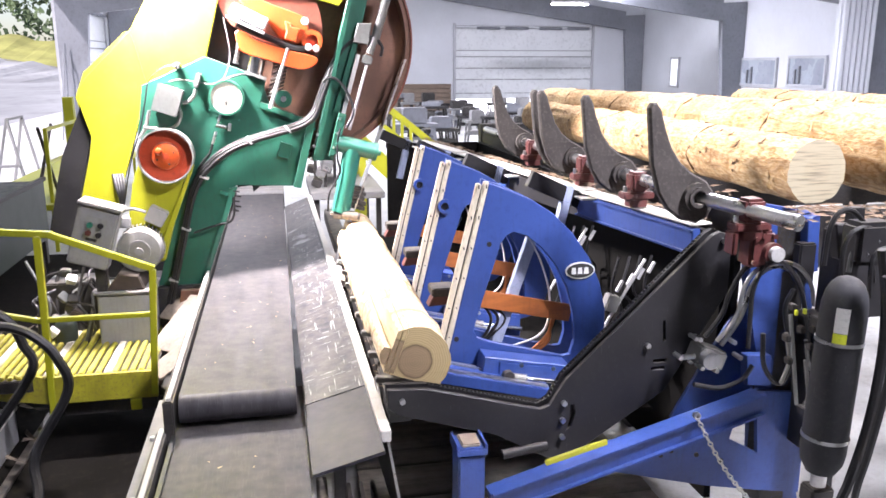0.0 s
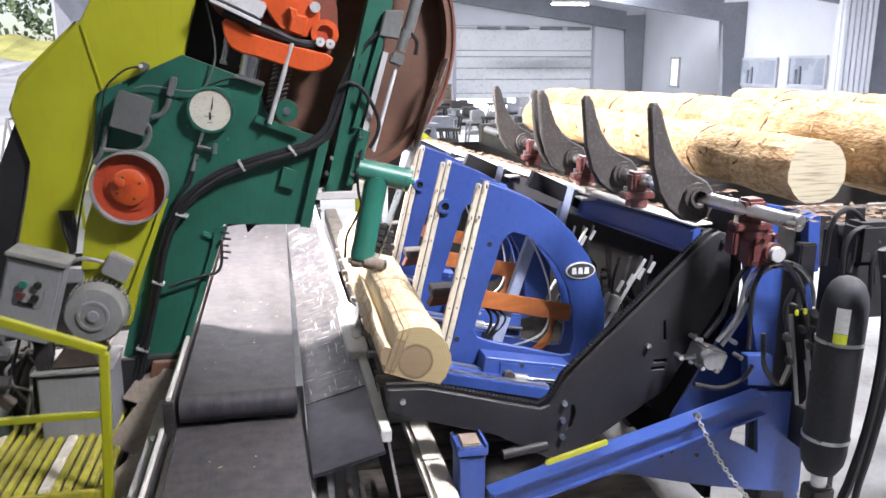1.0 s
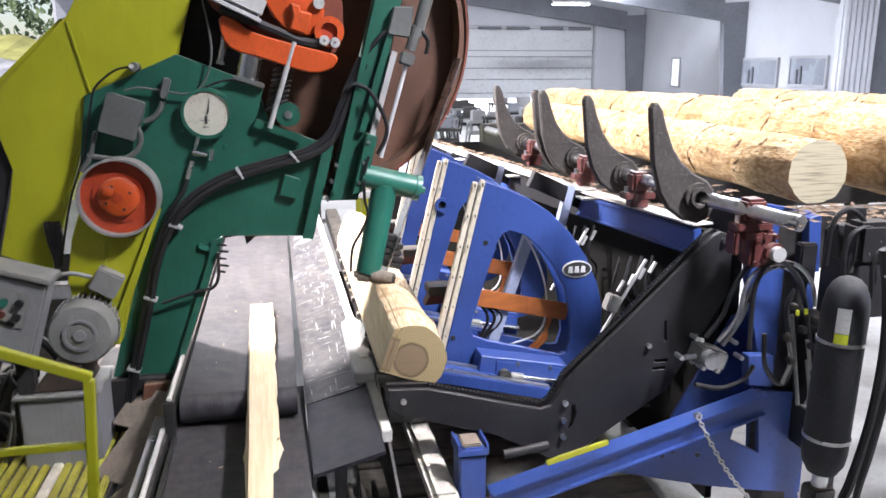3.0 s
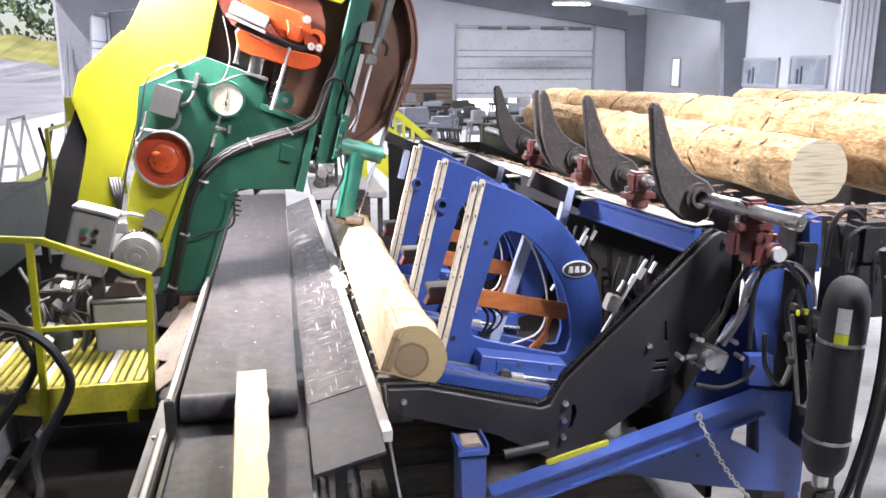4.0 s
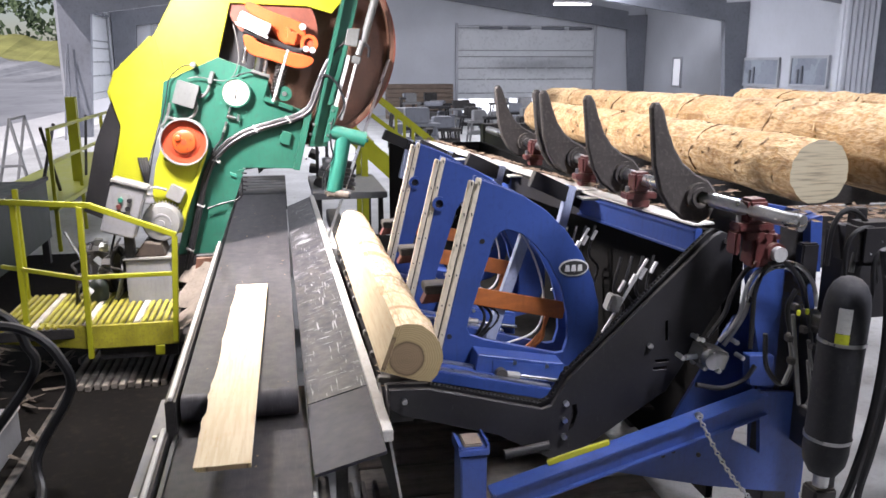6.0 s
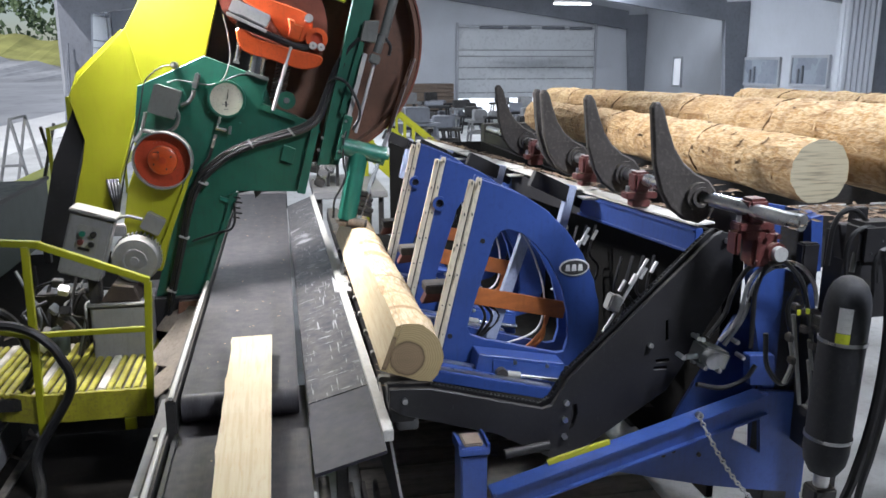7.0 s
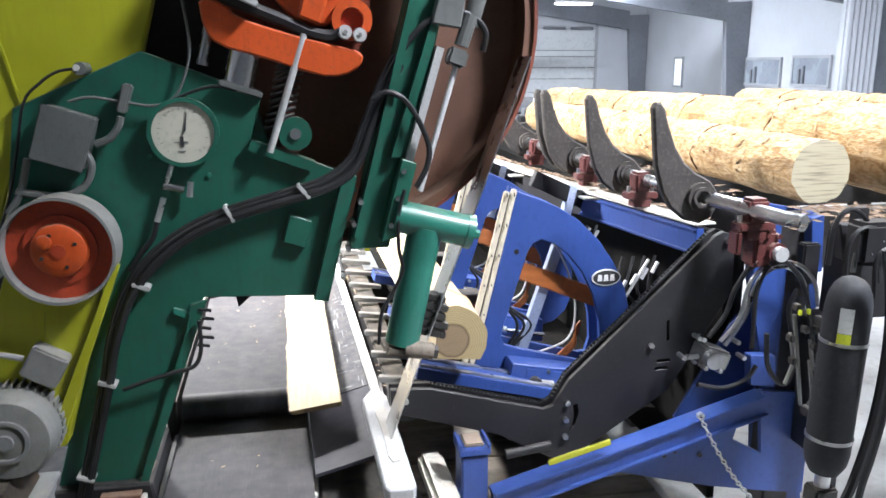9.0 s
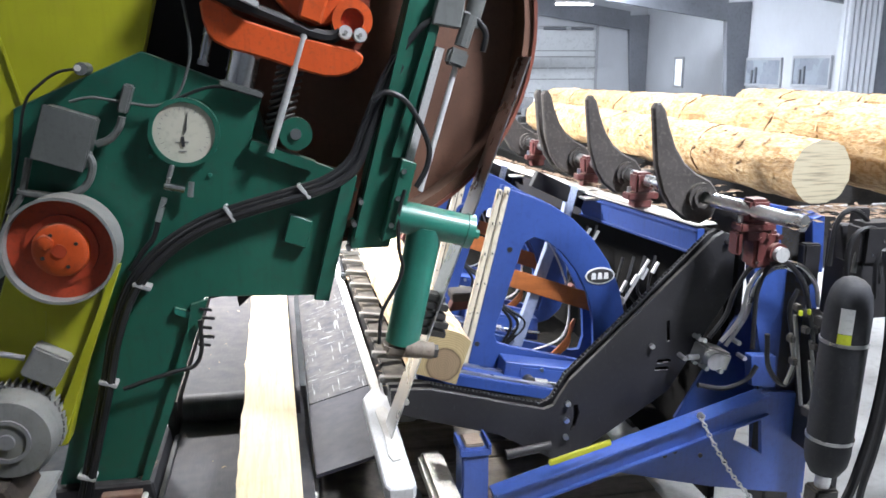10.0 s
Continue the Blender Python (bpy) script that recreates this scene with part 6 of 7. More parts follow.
# ---- log deck ----
def build_deck():
    rf = random.Random(77)
    for x, y, l, r, r1, sd in ((2.69, 3.6, 4.6, 0.166, 0.159, 5.0), (3.3, 2.7, 6.8, 0.25, 0.2, 9.0), (4.15, 2.6, 7, 0.19, 0.18, 3.0), (5.0, 2.6, 5.4, 0.235, 0.215, 7.0)):
        ob = link("log", build_log(l, r, r1, sd, (), 2.6), [M_decklog, M_end_pale, M_sawn], None, "", True)
        tagged(ob, "pale peeled log with clean cut end on the deck" if sd == 5.0 else "long pale peeled log with bark scars on the deck", "log", "logs on the deck")
        ob.location = (x, y, 1.888 + r)
        ob.rotation_euler = (-(r - r1) / l, 0, 0)
        # torn fibres and shreds of inner bark left by the peeler
        for name, m, n, length, width in (("torn_fibre", M_fibre, 420, 0.05, 0.005), ("bark_shred", M_bark, 70, 0.045, 0.009)):
            bm = bmesh.new()
            for i in range(n):
                q, a = rf.random(), rf.uniform(-0.5, 3.6)
                rr = (r + (r1 - r) * q) * 1.02
                w, e = width * rf.uniform(0.5, 1.6), length * rf.uniform(0.4, 1.7)
                m2 = Matrix.Translation((0, 0.03 + q * (l - 0.06), 0)) @ Matrix.Rotation(-a, 4, "Y") @ Matrix.Translation((rr, 0, 0)) @ Matrix.Rotation(radians(90), 4, "Y") @ Matrix.Rotation(rf.gauss(0, 0.7), 4, "Z")
                lift = -rf.uniform(0.0, 0.014) if name == "torn_fibre" else -0.001
                vs = [bm.verts.new(m2 @ Vector(v)) for v in ((-w, -e / 2, 0.006), (w, -e / 2, 0.006), (w * 0.8, 0, -0.002), (w * 0.3, e / 2, lift), (-w * 0.4, e / 2, lift), (-w * 0.9, 0, -0.002))]
                bm.faces.new(vs)
            tagged(part(name, bm, m, ob, "loose torn wood fibres" if name == "torn_fibre" else "dark shreds of inner bark", smooth=False), kind="stuff")
        for q in ((0.22, 0.52, 0.82) if sd == 5.0 else (0.1, 0.3, 0.47, 0.66, 0.85)):
            rr = r + (r1 - r) * q
            bm = ring((0, 0), rr * 1.025, rr * 0.9, -0.005, 0.005, 44)
            for v in bm.verts:
                a = math.atan2(v.co.z, v.co.x)
                v.co.y += 0.035 * math.sin(a * 2 + sd + q * 9) + 0.012 * math.sin(a * 7 + q * 20)
                k = 1 + 0.035 * noise.noise((math.cos(a) * 2 + q * 8, sd, math.sin(a) * 2))
                v.co.x, v.co.z = v.co.x * k, v.co.z * k
            part("branch_ring", spin(bm, Matrix.Translation((0, q * l, 0))), M_bark, ob, "dark ring of old branch scars")
    d = thing("log_deck", "dark steel log deck covered with bark scraps", "log deck")
    for y in (3.4, 5.0, 6.4, 7.8, 9.2):
        part("skid", box(2.35, 5.4, y, y + 0.15, 1.6, 1.885, 0.008), M_dark, d)
        for x in (2.4, 5.2):
            part("leg", box(x, x + 0.15, y, y + 0.15, 0, 1.6, 0.008), M_dark, d)
    part("edge_beam", bar((2.147, 3.5, 1.935), (2.52, 3.5, 1.865), 0.06, 0.04), M_blue, d, "blue edge beam")
    part("end_beam", box(2.45, 4.7, 3.05, 3.2, 1.45, 1.86, 0.01), M_black, d)
    part("front_skirt", box(2.36, 2.4, 3.75, 9.4, 1.15, 1.86), M_black, d)
    rnd = random.Random(4)
    scraps = bmesh.new()
    for i in range(650):
        k = rnd.random()
        if k < 0.35:
            x, y, z = rnd.uniform(2.45, 3.6), rnd.uniform(3.05, 3.5), 1.89
        elif k < 0.75:
            q = rnd.random()
            x, y, z = 2.08 - 0.68 * q + rnd.uniform(0.035, 0.075), 3.62 + 4.38 * q, 1.812 + 0.008 * int(q * 4)
        else:
            x, y, z = rnd.uniform(2.15, 2.5), rnd.uniform(3.0, 8), 1.89
        l, w = rnd.uniform(0.012, 0.06), rnd.uniform(0.003, 0.009)
        m = pose(x, y, z + rnd.uniform(0, 0.015), rnd.uniform(-12, 12), rnd.uniform(-12, 12), rnd.uniform(0, 180))
        vs = [scraps.verts.new(m @ Vector(v)) for v in ((-l, -w, 0), (l * 0.3, -w * 0.7, 0.008), (l, w * 0.3, 0.002), (0, w, -0.003))]
        scraps.faces.new(vs)
    tagged(link("bark_scraps", scraps, M_scrap), "loose strips of bark and wood on the deck", "bark scraps", kind="stuff")
    prof = [(1.7, 2.39), (1.715, 2.415), (1.74, 2.415), (1.765, 2.38), (1.79, 2.3), (1.83, 2.2), (1.88, 2.13), (1.95, 2.075), (2.02, 2.04), (2.06, 1.99), (2.07, 1.92), (2.04, 1.86), (1.98, 1.83), (1.9, 1.85), (1.82, 1.91), (1.77, 1.99), (1.73, 2.12), (1.715, 2.25)]
    first = None
    for y in (3.5, 4.35, 5.15, 5.3, 6.3):
        if first:
            copy_thing(first, pose(0, y, 0))
            continue
        h = first = thing("loader_hook", "worn dark steel log loader hook on a shaft", "loader hook", (0, y, 0), "loader hooks")
        part("arm", prism(prof, 0, 0.045, bevel=0.01), M_hook, h, smooth=False)
        part("hub", ring((1.965, 1.965), 0.07, 0.03, -0.03, 0.085, 28), M_hook, h)
        part("hub_ring", ring((1.965, 1.965), 0.05, 0.034, -0.045, -0.03, 28), M_hook, h)
    sh = thing("loader_shaft", "bright round steel loader shaft", "shaft")
    part("shaft", rod((2.185, 3.06, 1.92), (1.965, 3.6, 1.965), 0.034, seg=24), M_steel, sh)
    part("shaft", rod((1.965, 3.6, 1.965), (1.965, 7.5, 1.965), 0.033, seg=20), M_steel, sh)
    part("end_cap", rod((2.2, 3.02, 1.917), (2.185, 3.06, 1.92), 0.037, seg=24), M_steel, sh)
    bear = None
    for x, y in ((2.125, 3.28), (1.95, 4.12), (1.95, 4.9), (1.95, 6.0)):
        if bear:
            copy_thing(bear, pose(x, y, 1.945))
            continue
        bear = b = thing("bearing_block", "dark red cast bearing block of the loader shaft", "bearing", (x, y, 1.93), "bearing blocks")
        part("housing", box(-0.05, 0.05, -0.05, 0.05, -0.05, 0.06, 0.014), M_red, b)
        part("base", box(-0.09, 0.09, -0.045, 0.045, -0.09, -0.052, 0.006), M_red, b)
        for q in (-0.07, 0.07):
            part("bolt", rod((q, 0, -0.055), (q, 0, -0.02), 0.012, seg=8), M_steel, b)
        part("foot", box(-0.05, 0.05, -0.04, 0.04, -0.135, -0.09, 0.004), M_red, b)
    body = part("swivel_body", box(0.0, 0.13, -0.03, 0.08, -0.27, -0.095, 0.016), M_red, bear)
    part("knuckle", rod((0.105, -0.06, -0.195), (0.105, -0.02, -0.195), 0.048, seg=20), M_red, body)
    part("knuckle_pin", rod((0.105, -0.09, -0.195), (0.105, -0.05, -0.195), 0.035, seg=20), M_zinc, body, "pale round pin end")
    for q, h in ((0.02, -0.13), (0.02, -0.245), (0.115, -0.12), (0.06, -0.115)):
        part("bolt", rod((q, -0.045, h), (q, -0.028, h), 0.013, seg=8), M_red, body)
    part("lug", box(-0.1, -0.07, -0.04, 0.04, -0.2, -0.09, 0.008), M_red, bear)
    part("stay", box(0.03, 0.12, 0.07, 0.13, -0.27, -0.12, 0.006), M_black, bear)

# ---- far clutter, stairs and the dark floor by the track ----
def build_surroundings():
    t = thing("carriage_track", "steel track bed of the saw carriage, its pan coloured black as shade", "track")
    # pan added over the pale floor; its near-black colour paints the shade there
    part("pan", box(-5.0, -0.5, 0.5, 11.5, 0.004, 0.03), M_pit_shade, t)
    for x in (-1.75, -0.75):
        part("rail", box(x - 0.03, x + 0.03, -0.5, 12, 0.03, 0.05, 0.004), M_dark, t)
    for i in range(12):
        part("grating_plank", box(-1.75 + 0.064 * i, -1.705 + 0.064 * i, 6.4 + 0.03 * (i % 2), 7.75, 0.03, 0.075, 0.004), M_plank, t, "worn brown grating plank")
    rnd = random.Random(8)
    bm = bmesh.new()
    for i in range(130):
        x, y = rnd.uniform(-3.4, -1.7), rnd.uniform(5.2, 8.2)
        m = pose(x, y, 0.045 + rnd.uniform(0, 0.04), rnd.uniform(-15, 15), rnd.uniform(-15, 15), rnd.uniform(0, 180))
        l, w = rnd.uniform(0.03, 0.15), rnd.uniform(0.01, 0.03)
        bm.faces.new([bm.verts.new(m @ Vector(v)) for v in ((-l, -w, 0), (l, -w * 0.6, 0.01), (l * 0.8, w, 0), (-l * 0.7, w, 0.01))])
    tagged(link("wood_debris", bm, M_rotten), "dark splintered wood offcuts beside the track", "wood debris", kind="stuff")
    tm = thing("timber_mat", "worn grey brown planks on the floor under the carriage", "timber mat", (1.0, 3.9, 0))
    for i in range(9):
        part("plank", box(-0.6, 1.15, 0.2 * i, 0.2 * i + 0.19, 0.0, 0.045 + 0.006 * (i % 3), 0.005), M_plank, tm, smooth=False)
    chips = bmesh.new()
    for i in range(130):
        x, y = rnd.uniform(-0.52, 0.0), rnd.uniform(1.5, 9.5)
        z = 0.962 if y > 3.75 else 0.797
        if 3.6 < y < 3.95:
            continue
        if i % 3 == 0:
            x, z, y = 0.45 + rnd.uniform(-0.01, 0.01), 1.0, rnd.uniform(3.7, 8)
        l = rnd.uniform(0.003, 0.012)
        m = pose(x, y, z, rnd.uniform(-10, 10), rnd.uniform(-10, 10), rnd.uniform(0, 180))
        chips.faces.new([chips.verts.new(m @ Vector(v)) for v in ((-l, -l * 0.5, 0.002), (l, -l * 0.3, 0.003), (l * 0.6, l * 0.5, 0.002), (-l, l * 0.4, 0.001))])
    tagged(link("wood_chips", chips, M_sawdust), "small pale wood chips scattered on the belt", "wood chips", kind="stuff")
    h = thing("floor_hoses", "thick black hoses looping over the track bed", "hoses")
    part("hose", hose([(-1.88, 5.2, 1.14), (-1.759, 5.2, 1.073), (-1.686, 5.2, 0.998), (-1.636, 5.2, 0.864), (-1.607, 5.2, 0.672)] + [(-1.93, 5.1, 0.2), (-1.86, 4.8, 0.06), (-1.8, 4.3, 0.06)], 0.03), M_rubber, h)
    part("hose", hose([(-1.825, 5.0, 1.063), (-1.632, 5.0, 1.043), (-1.493, 5.0, 0.967), (-1.39, 5.0, 0.827), (-1.35, 5.0, 0.612)] + [(-1.55, 4.9, 0.25), (-1.5, 4.7, 0.06), (-1.45, 4.1, 0.06)], 0.03), M_rubber, h)
    g = thing("floor_duct", "galvanised sheet duct along the track", "duct")
    part("body", box(-2.8, -1.86, 4.7, 5.6, 0.03, 0.28, 0.01), M_galv, g)
    part("edge", bar((-1.86, 4.7, 0.285), (-1.86, 5.6, 0.285), 0.03, 0.03), M_white, g)
    b = thing("dark_hopper", "dark green steel hopper beside the track", "hopper", (-3.0, 10.0, 0))
    part("shell", box(-1.4, 0.0, -3.2, 1.1, 0.35, 1.1, 0.01), M_hopper, b)
    part("rim", bar((0.0, -3.2, 1.13), (0.0, 1.1, 1.13), 0.06, 0.05), M_dark, b)
    for y in (-3.0, 1.0):
        part("leg", box(-0.1, -0.02, y - 0.05, y + 0.05, 0, 0.35), M_dark, b)
    # walkway with yellow railing along the west side
    w = thing("walkway", "yellow steel walkway with tube railing", "walkway")
    part("deck", box(-4.3, -3.0, 11.6, 18.5, 0.62, 0.7, 0.01), M_yellow, w)
    for y in (11.8, 13.4, 15.2, 17.0, 18.4):
        part("post", bar((-3.1, y, 0.0), (-3.1, y, 1.72), 0.05, 0.05), M_yellow, w)
    for z in (1.25, 1.7):
        part("rail", bar((-3.1, 11.8, z), (-3.1, 18.4, z), 0.045, 0.045), M_yellow, w)
    part("tall_post", box(-3.35, -3.2, 13.9, 14.05, 0.7, 2.05, 0.005), M_yellow, w)
    for a, q in ((11.8, 12.9), (12.9, 12.2), (14.6, 15.0)):
        part("brace", bar((-3.3, a, 0.7), (-3.3, q, 1.7), 0.04, 0.04), M_dark, w)
    f = thing("trestle", "grey steel trestle by the bright wall", "trestle", (-5.2, 17.0, 0))
    for a, q in (((-0.3, 0, 0), (0, 0.2, 1.5)), ((0.3, 0.1, 0), (0, 0.2, 1.5)), ((-0.3, 1.2, 0), (0, 1.2, 1.5)), ((0.3, 1.2, 0), (0, 1.2, 1.5)), ((0, 0.2, 1.5), (0, 1.2, 1.5)), ((-0.2, 0, 0.6), (0.2, 0.1, 0.6))):
        part("bar", bar(a, q, 0.05, 0.05), M_galv, f)
    # stairs beyond the saw line
    s = thing("stairs", "yellow steel stairs with tube handrails", "stairs", (0, 11.0, 0))
    lo, hi = Vector((1.8, 0, 0.85)), Vector((0.6, 0, 2.05))
    for y in (0.0, 0.8):
        part("stringer", bar((1.85, y, 0.8), (0.6, y, 1.98), 0.05, 0.22), M_yellow, s)
        part("handrail", bar((2.2, y, 1.43), (0.9, y, 2.48), 0.05, 0.06), M_yellow, s)
        part("knee_rail", bar((2.0, y, 1.3), (0.85, y, 2.2), 0.045, 0.045), M_yellow, s)
        for q in (1.68, 1.8, 1.0):
            part("baluster", bar((q, y, 0.85 + (1.85 - q)), (q, y, 1.83 + (1.68 - q) * 0.8), 0.04, 0.04), M_yellow, s)
        part("leg", bar((1.12, y, 0), (1.12, y, 1.45), 0.09, 0.09), M_yellow, s)
    for i in range(6):
        q = i / 5
        part("step", box(1.75 - 1.15 * q, 1.95 - 1.15 * q, 0.03, 0.77, 0.85 + 1.1 * q, 0.88 + 1.1 * q, 0.004), M_yellow, s)
    # grey feed table at the tail of the saw line
    tt = thing("transfer_table", "grey steel transfer table with rollers and fittings", "table", (0.5, 8.6, 0))
    part("top", box(-0.15, 0.75, 1.0, 2.6, 0.98, 1.06, 0.01), M_galv, tt)
    for x in (-0.1, 0.65):
        for y in (1.1, 2.5):
            part("leg", box(x, x + 0.06, y, y + 0.06, 0, 0.98), M_dark, tt)
    rnd = random.Random(12)
    for i in range(14):
        x, y, z = rnd.uniform(-0.1, 0.35), rnd.uniform(0.9, 2.2), rnd.uniform(1.08, 1.45)
        part("fitting", spin(box(-0.06, 0.06, -0.05, 0.05, -0.05, 0.05, 0.01), pose(x, y, z, rnd.uniform(0, 40), rnd.uniform(0, 40), 0)), (M_dark, M_steel, M_galv)[i % 3], tt)
    for i in range(4):
        part("post", box(-0.08 + 0.12 * i, -0.04 + 0.12 * i, 1.5, 1.54, 1.06, 1.62, 0.004), M_dark, tt)
    # wood stack and parts trestles at the far end
    st = thing("board_stack", "tall stack of brown boards near the far wall", "board stack", (6.4, 37.5, 0))
    for i in range(8):
        part("board", box(-1.5, 1.6, -0.4, 0.4, 0.2 * i, 0.2 * i + 0.185, 0.01), M_card, st)
    for i in range(34):
        x, y = 3.6 + rnd.uniform(0, 6.2), 21 + rnd.uniform(0, 13)
        k = thing("machine_part", "dark steel machine part standing on the shop floor", "machine part", (x, y, 0), "machine parts on the floor")
        hh = rnd.uniform(0.5, 1.15)
        ww = rnd.uniform(0.25, 0.6)
        mm = (M_dark, M_steel_frame, M_black, M_galv)[i % 4]
        for px, py in ((-ww, -0.2), (ww, -0.2), (-ww, 0.2), (ww, 0.2)):
            part("leg", bar((px, py, 0), (px * 0.8, py, hh), 0.06, 0.06), mm, k)
        part("frame", box(-ww, ww, -0.25, 0.25, hh, hh + 0.08, 0.01), mm, k)
        part("block", box(-ww * 0.6, ww * 0.5, -0.2, 0.2, hh + 0.08, hh + rnd.uniform(0.15, 0.5), 0.03), (M_dark, M_galv, M_steel_frame)[i % 3], k)
        part("roller", rod((-ww, 0.1, hh * 0.6), (ww, 0.1, hh * 0.6), 0.07), mm, k)


M_dish = mat("dark_orange_paint", (0.4, 0.05, 0.016), 0.45, 0, 0.16, 6.0, 0.06, (0.14, 0.03, 0.015), 0.5)
M_tread = mat("dirty_yellow_steel", (0.37, 0.34, 0.02), 0.6, 0, 0.3, 5.0, 0.15, (0.16, 0.11, 0.05), 0.7, dust=0.1, wear=0.4)
M_rotten = mat("dark_damp_wood", (0.05, 0.036, 0.026), 0.85, 0, 0.5, 7.0, 0.3, (0.05, 0.035, 0.025), 0.6)
M_chute = mat("grimy_brown_steel", (0.17, 0.14, 0.11), 0.7, 0.0, 0.35, 5.0, 0.2, (0.05, 0.035, 0.025), 0.6, dust=0.06)
M_rim = mat("red_brown_rim", (0.17, 0.05, 0.03), 0.5, 0.2, 0.25, 4.0, 0.1)
M_dusty = mat("sawdust_coated_steel", (0.62, 0.58, 0.49), 0.8, 0, 0.25, 9.0, 0.3, (0.25, 0.2, 0.14), 0.5)
M_glassy = mat("reflecting_pane", (0.3, 0.33, 0.38), 0.25, 0, 0.15, 0.8, 0, dust=0, wear=0)
M_plank = mat("grey_plank", (0.21, 0.185, 0.155), 0.85, 0, 0.35, 3.0, 0.3, (0.09, 0.07, 0.05), 0.6, (0.3, 6, 6))
# floor pan by the track: shade painted in as a near-black base
M_pit_shade = mat("pit_shade_black", (0.007, 0.006, 0.005), 0.85, 0.0, 0.4, 2.0, 0.2, (0.025, 0.02, 0.014), 0.4, dust=0, wear=0.06, gloss=0.1)
M_hopper = mat("dark_green_paint", (0.03, 0.04, 0.03), 0.5, 0, 0.2, 3.0, 0.05)
M_scrap = mat("bark_and_wood", (0.2, 0.14, 0.095), 0.9, 0, 0.5, 9.0, 0.3, (0.16, 0.08, 0.05), 0.7)

build_hall()
build_conveyor()
KNEES = build_knees()
build_bed()
build_hydraulics()
SAWN = build_sawn_log()
SAW = build_saw()
build_deck()
build_surroundings()

SAW_PATH = [(0, 6.40), (0.5, 5.71), (1, 4.82), (1.5, 3.94), (1.75, 3.68), (2, 3.61), (2.25, 3.7), (2.5, 3.92), (2.7, 4.11), (3.8, 5.86), (4, 6.2), (4.5, 7.05), (5, 7.7), (5.3, 7.82), (5.7, 7.76), (6.3, 7.0),
            (6.8, 6.30), (7, 6.08), (7.5, 5.42), (7.7, 5.18), (8, 4.79), (8.5, 4.02), (9, 3.27), (9.3, 3.1), (9.5, 3.09), (10, 3.28)]
STEPS = [(0, 0), (1.6, 0), (1.9, 0.027), (5.1, 0.027), (5.4, 0.053), (8.6, 0.052), (8.7, 0.015), (8.8, -0.053), (8.9, -0.092), (9.0, -0.142), (9.85, -0.142), (10, -0.1)]


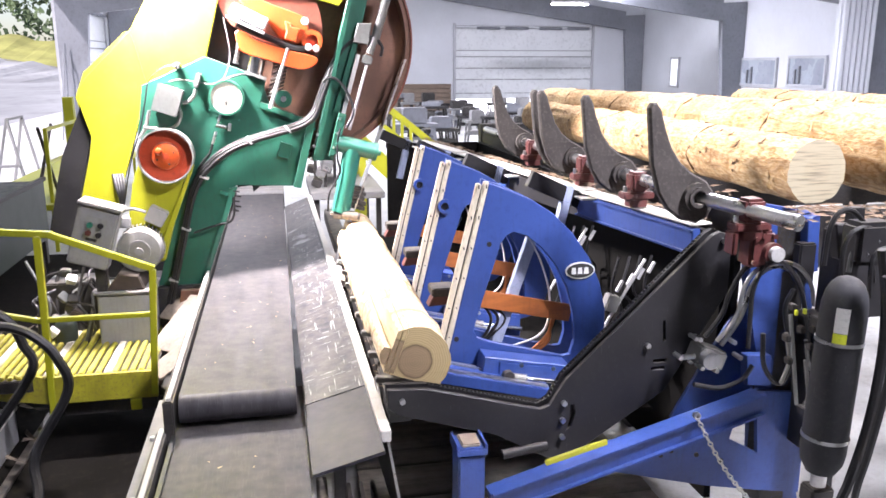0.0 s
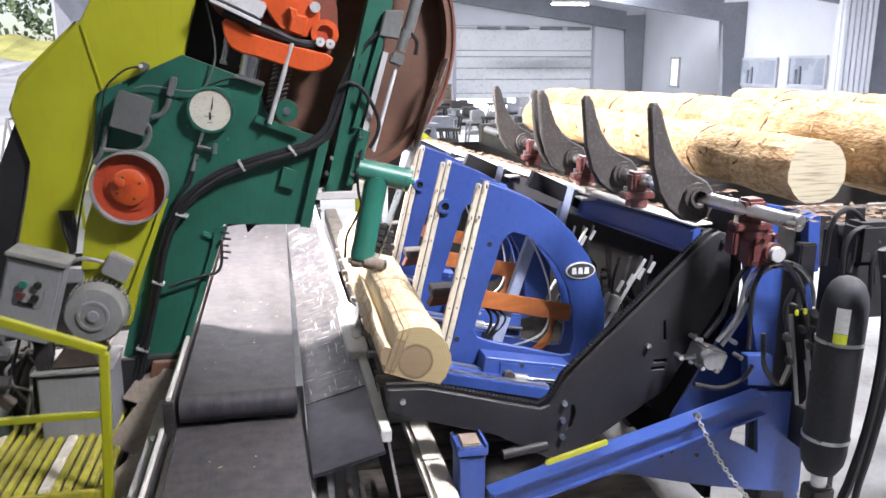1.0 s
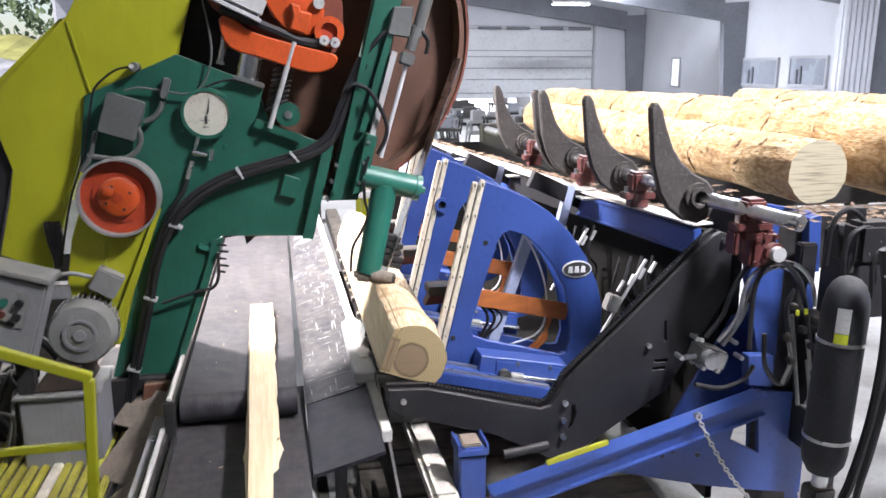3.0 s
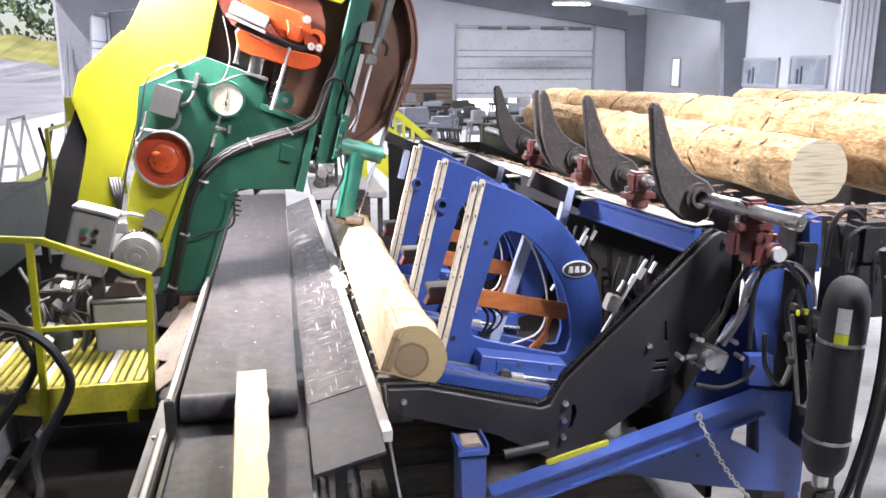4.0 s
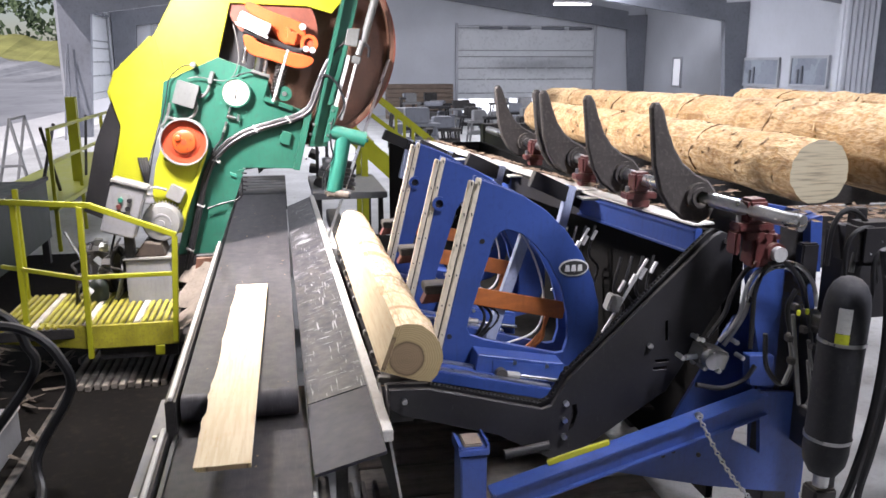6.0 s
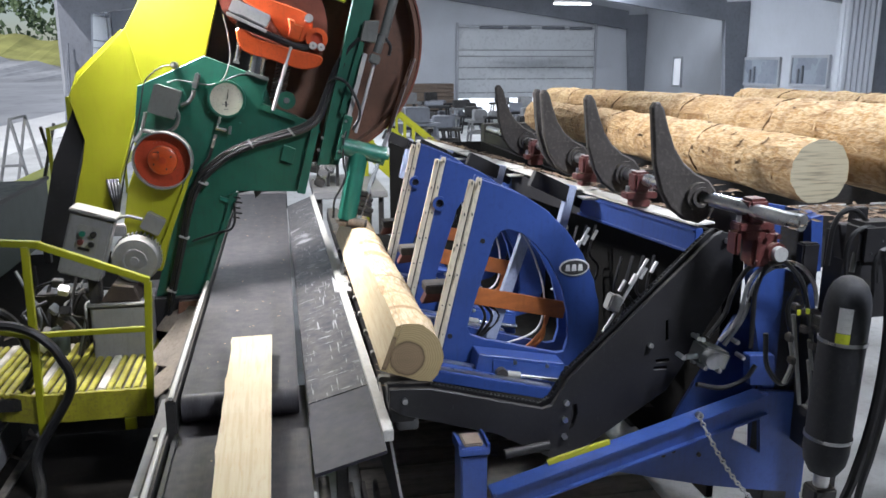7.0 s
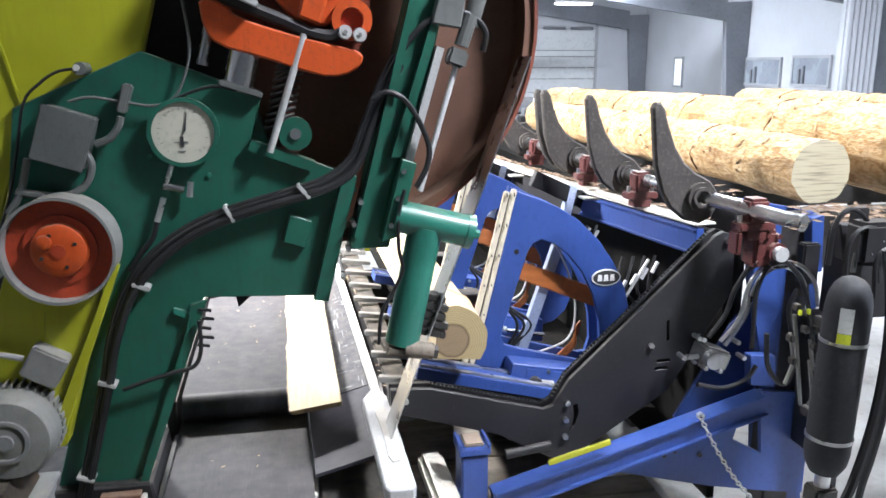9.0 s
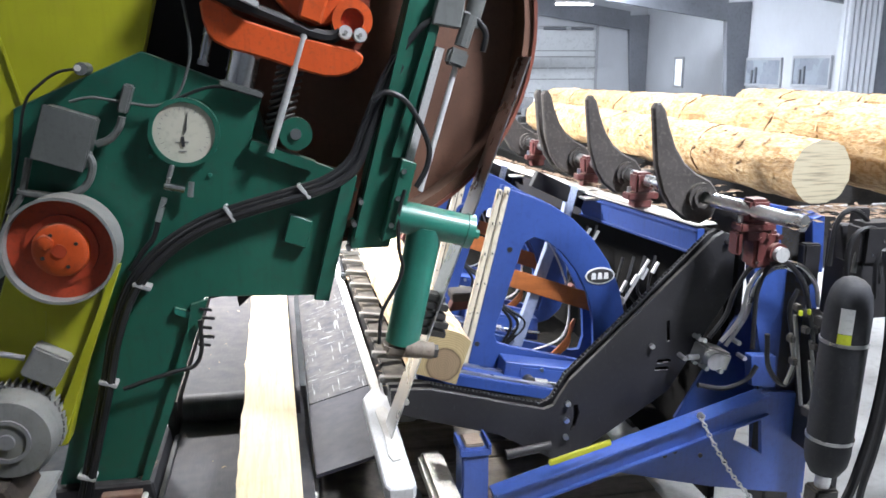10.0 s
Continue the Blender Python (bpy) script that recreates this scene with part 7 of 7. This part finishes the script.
def motions():
    walk(SAW, [(t, pose(0, y, 0)) for t, y in SAW_PATH])
    # the knees and the log step over to the blade, then draw back
    for o, band, (x, y, z) in KNEES:
        walk(o, [(t, pose(x + LEAN.x * s, y, z + LEAN.z * s)) for t, s in STEPS])
        rest = (0.3, 0.1, 0.375)
        swing = [(8.8, 0.327, 0.391, 0), (8.9, 0.338, 0.45, 3), (9.0, 0.335, 0.541, 10), (9.2, 0.361, 0.653, 26), (9.4, 0.361, 0.653, 26), (9.5, 0.313, 0.604, 13), (9.6, 0.349, 0.533, 9), (9.8, 0.349, 0.533, 9), (10, 0.353, 0.488, 7)]
        walk(band, [(0, pose(*rest)), (8.65, pose(*rest))] + [(t, pose(bx, 0.1, bz, 0, a, 0)) for t, bx, bz, a in swing])
    log, _ = SAWN[0]
    x, y, z = LOG_AT
    rows = [(t, pose(x + LEAN.x * s, y, z + LEAN.z * s)) for t, s in STEPS if t < 8.7]
    turned = [(0.768, 1.278), (0.774, 1.301), (0.765, 1.238), (0.746, 1.152), (0.723, 1.159)]
    rows += [(8.85, pose(x + 0.03, y, z + 0.005, 0, 0, 0))] + [(t, pose(px, y, pz, 0, a, 0)) for t, (px, pz), a in zip((9.0, 9.2, 9.45, 9.75, 10), turned, (-15, -40, -70, -90, -90))]
    walk(log, rows)

    def lay(x, y, z, pitch, roll, yaw):
        return pose(x, y, z, pitch, 0, yaw) @ pose(0, 0, 0, 0, roll, 0)

    def piece(k, until, rows):
        ob, off = SAWN[k]
        held = [(t, pose(x + LEAN.x * s + off.x, y, z + LEAN.z * s + off.z)) for t, s in STEPS if t < until]
        walk(ob, held + rows)
    piece(3, 1.61, [(1.7, lay(0.33, 3.62, 1.08, 0, -60, 0)), (1.8, lay(0.13, 3.62, 0.93, 0, -120, 0)), (1.9, lay(0.04, 3.54, 0.97, 0, -115, 0)), (2.0, lay(-0.03, 3.5, 0.98, 0, -110, 0)), (2.2, lay(-0.11, 3.4, 0.98, 0, -110, 0)),
                    (2.5, lay(-0.12, 3.03, 0.98, 0, -110, 1)), (2.8, lay(-0.13, 2.75, 0.98, 0, -110, 1)), (3.2, lay(-0.15, 2.3, 0.93, 2, -110, 1)), (3.8, lay(-0.175, 1.53, 0.83, 4.3, -110, 1)), (4.1, lay(-0.165, 1.14, 0.832, 3.5, -110, 1)), (4.4, lay(-0.17, 0.8, 0.818, 0.4, -110, 0)), (4.7, lay(-0.17, 0.48, 0.815, 0, -110, 0)), (7, lay(-0.15, -3.2, 0.815, 0, -110, 0)), (10, lay(-0.15, -7.0, 0.815, 0, -110, 0))])
    piece(2, 4.5, [(4.78, pose(x + LEAN.x * 0.027 + SAWN[2][1].x, y, z + LEAN.z * 0.027 + SAWN[2][1].z)), (4.9, lay(0.31, 3.66, 1.0, 0, -75, 0)), (5.0, lay(0.19, 3.66, 0.945, 0, -125, 0)), (5.1, lay(0.08, 3.58, 0.98, 0, -118, 0)), (5.2, lay(-0.05, 3.54, 0.985, 0, -110, 0)),
                   (5.3, lay(-0.16, 3.48, 0.985, 0, -110, -1)), (5.5, lay(-0.235, 3.39, 0.985, 0, -110, -1.9)), (5.7, lay(-0.29, 3.31, 0.985, 0, -110, -1.3)), (6.3, lay(-0.24, 2.75, 0.985, 0, -110, -0.5)), (6.8, lay(-0.2, 1.98, 0.895, 3, -110, 0)), (7.0, lay(-0.195, 1.69, 0.86, 4, -110, 0)), (7.5, lay(-0.17, 1.1, 0.825, 3.4, -110, 0)),
                   (7.7, lay(-0.17, 0.76, 0.818, 0.5, -110, 0)), (8.0, lay(-0.17, 0.5, 0.815, 0, -110, 0)), (10, lay(-0.15, -2.9, 0.815, 0, -110, 0))])
    piece(1, 8.66, [(8.72, pose(x + LEAN.x * 0.053 + SAWN[1][1].x, y, z + LEAN.z * 0.053 + SAWN[1][1].z)), (8.8, lay(0.29, 3.68, 1.03, 0, -75, 0)), (8.9, lay(0.21, 3.65, 0.95, 0, -128, 0)), (9.0, lay(0.13, 3.57, 1.0, 0, -117, 0)), (9.1, lay(0.05, 3.52, 0.995, 0, -113, 0)), (9.2, lay(0.0, 3.48, 0.985, 0, -111, 0)),
                    (9.3, lay(-0.02, 3.43, 0.98, 0, -110, 0)), (9.5, lay(-0.08, 3.33, 0.98, 0, -110, 0)), (9.7, lay(-0.1, 3.19, 0.98, 0, -110, 0)), (9.8, lay(-0.095, 2.98, 0.98, 0, -110, 0)), (10, lay(-0.075, 2.68, 0.98, 0, -110, 0.8))])


motions()
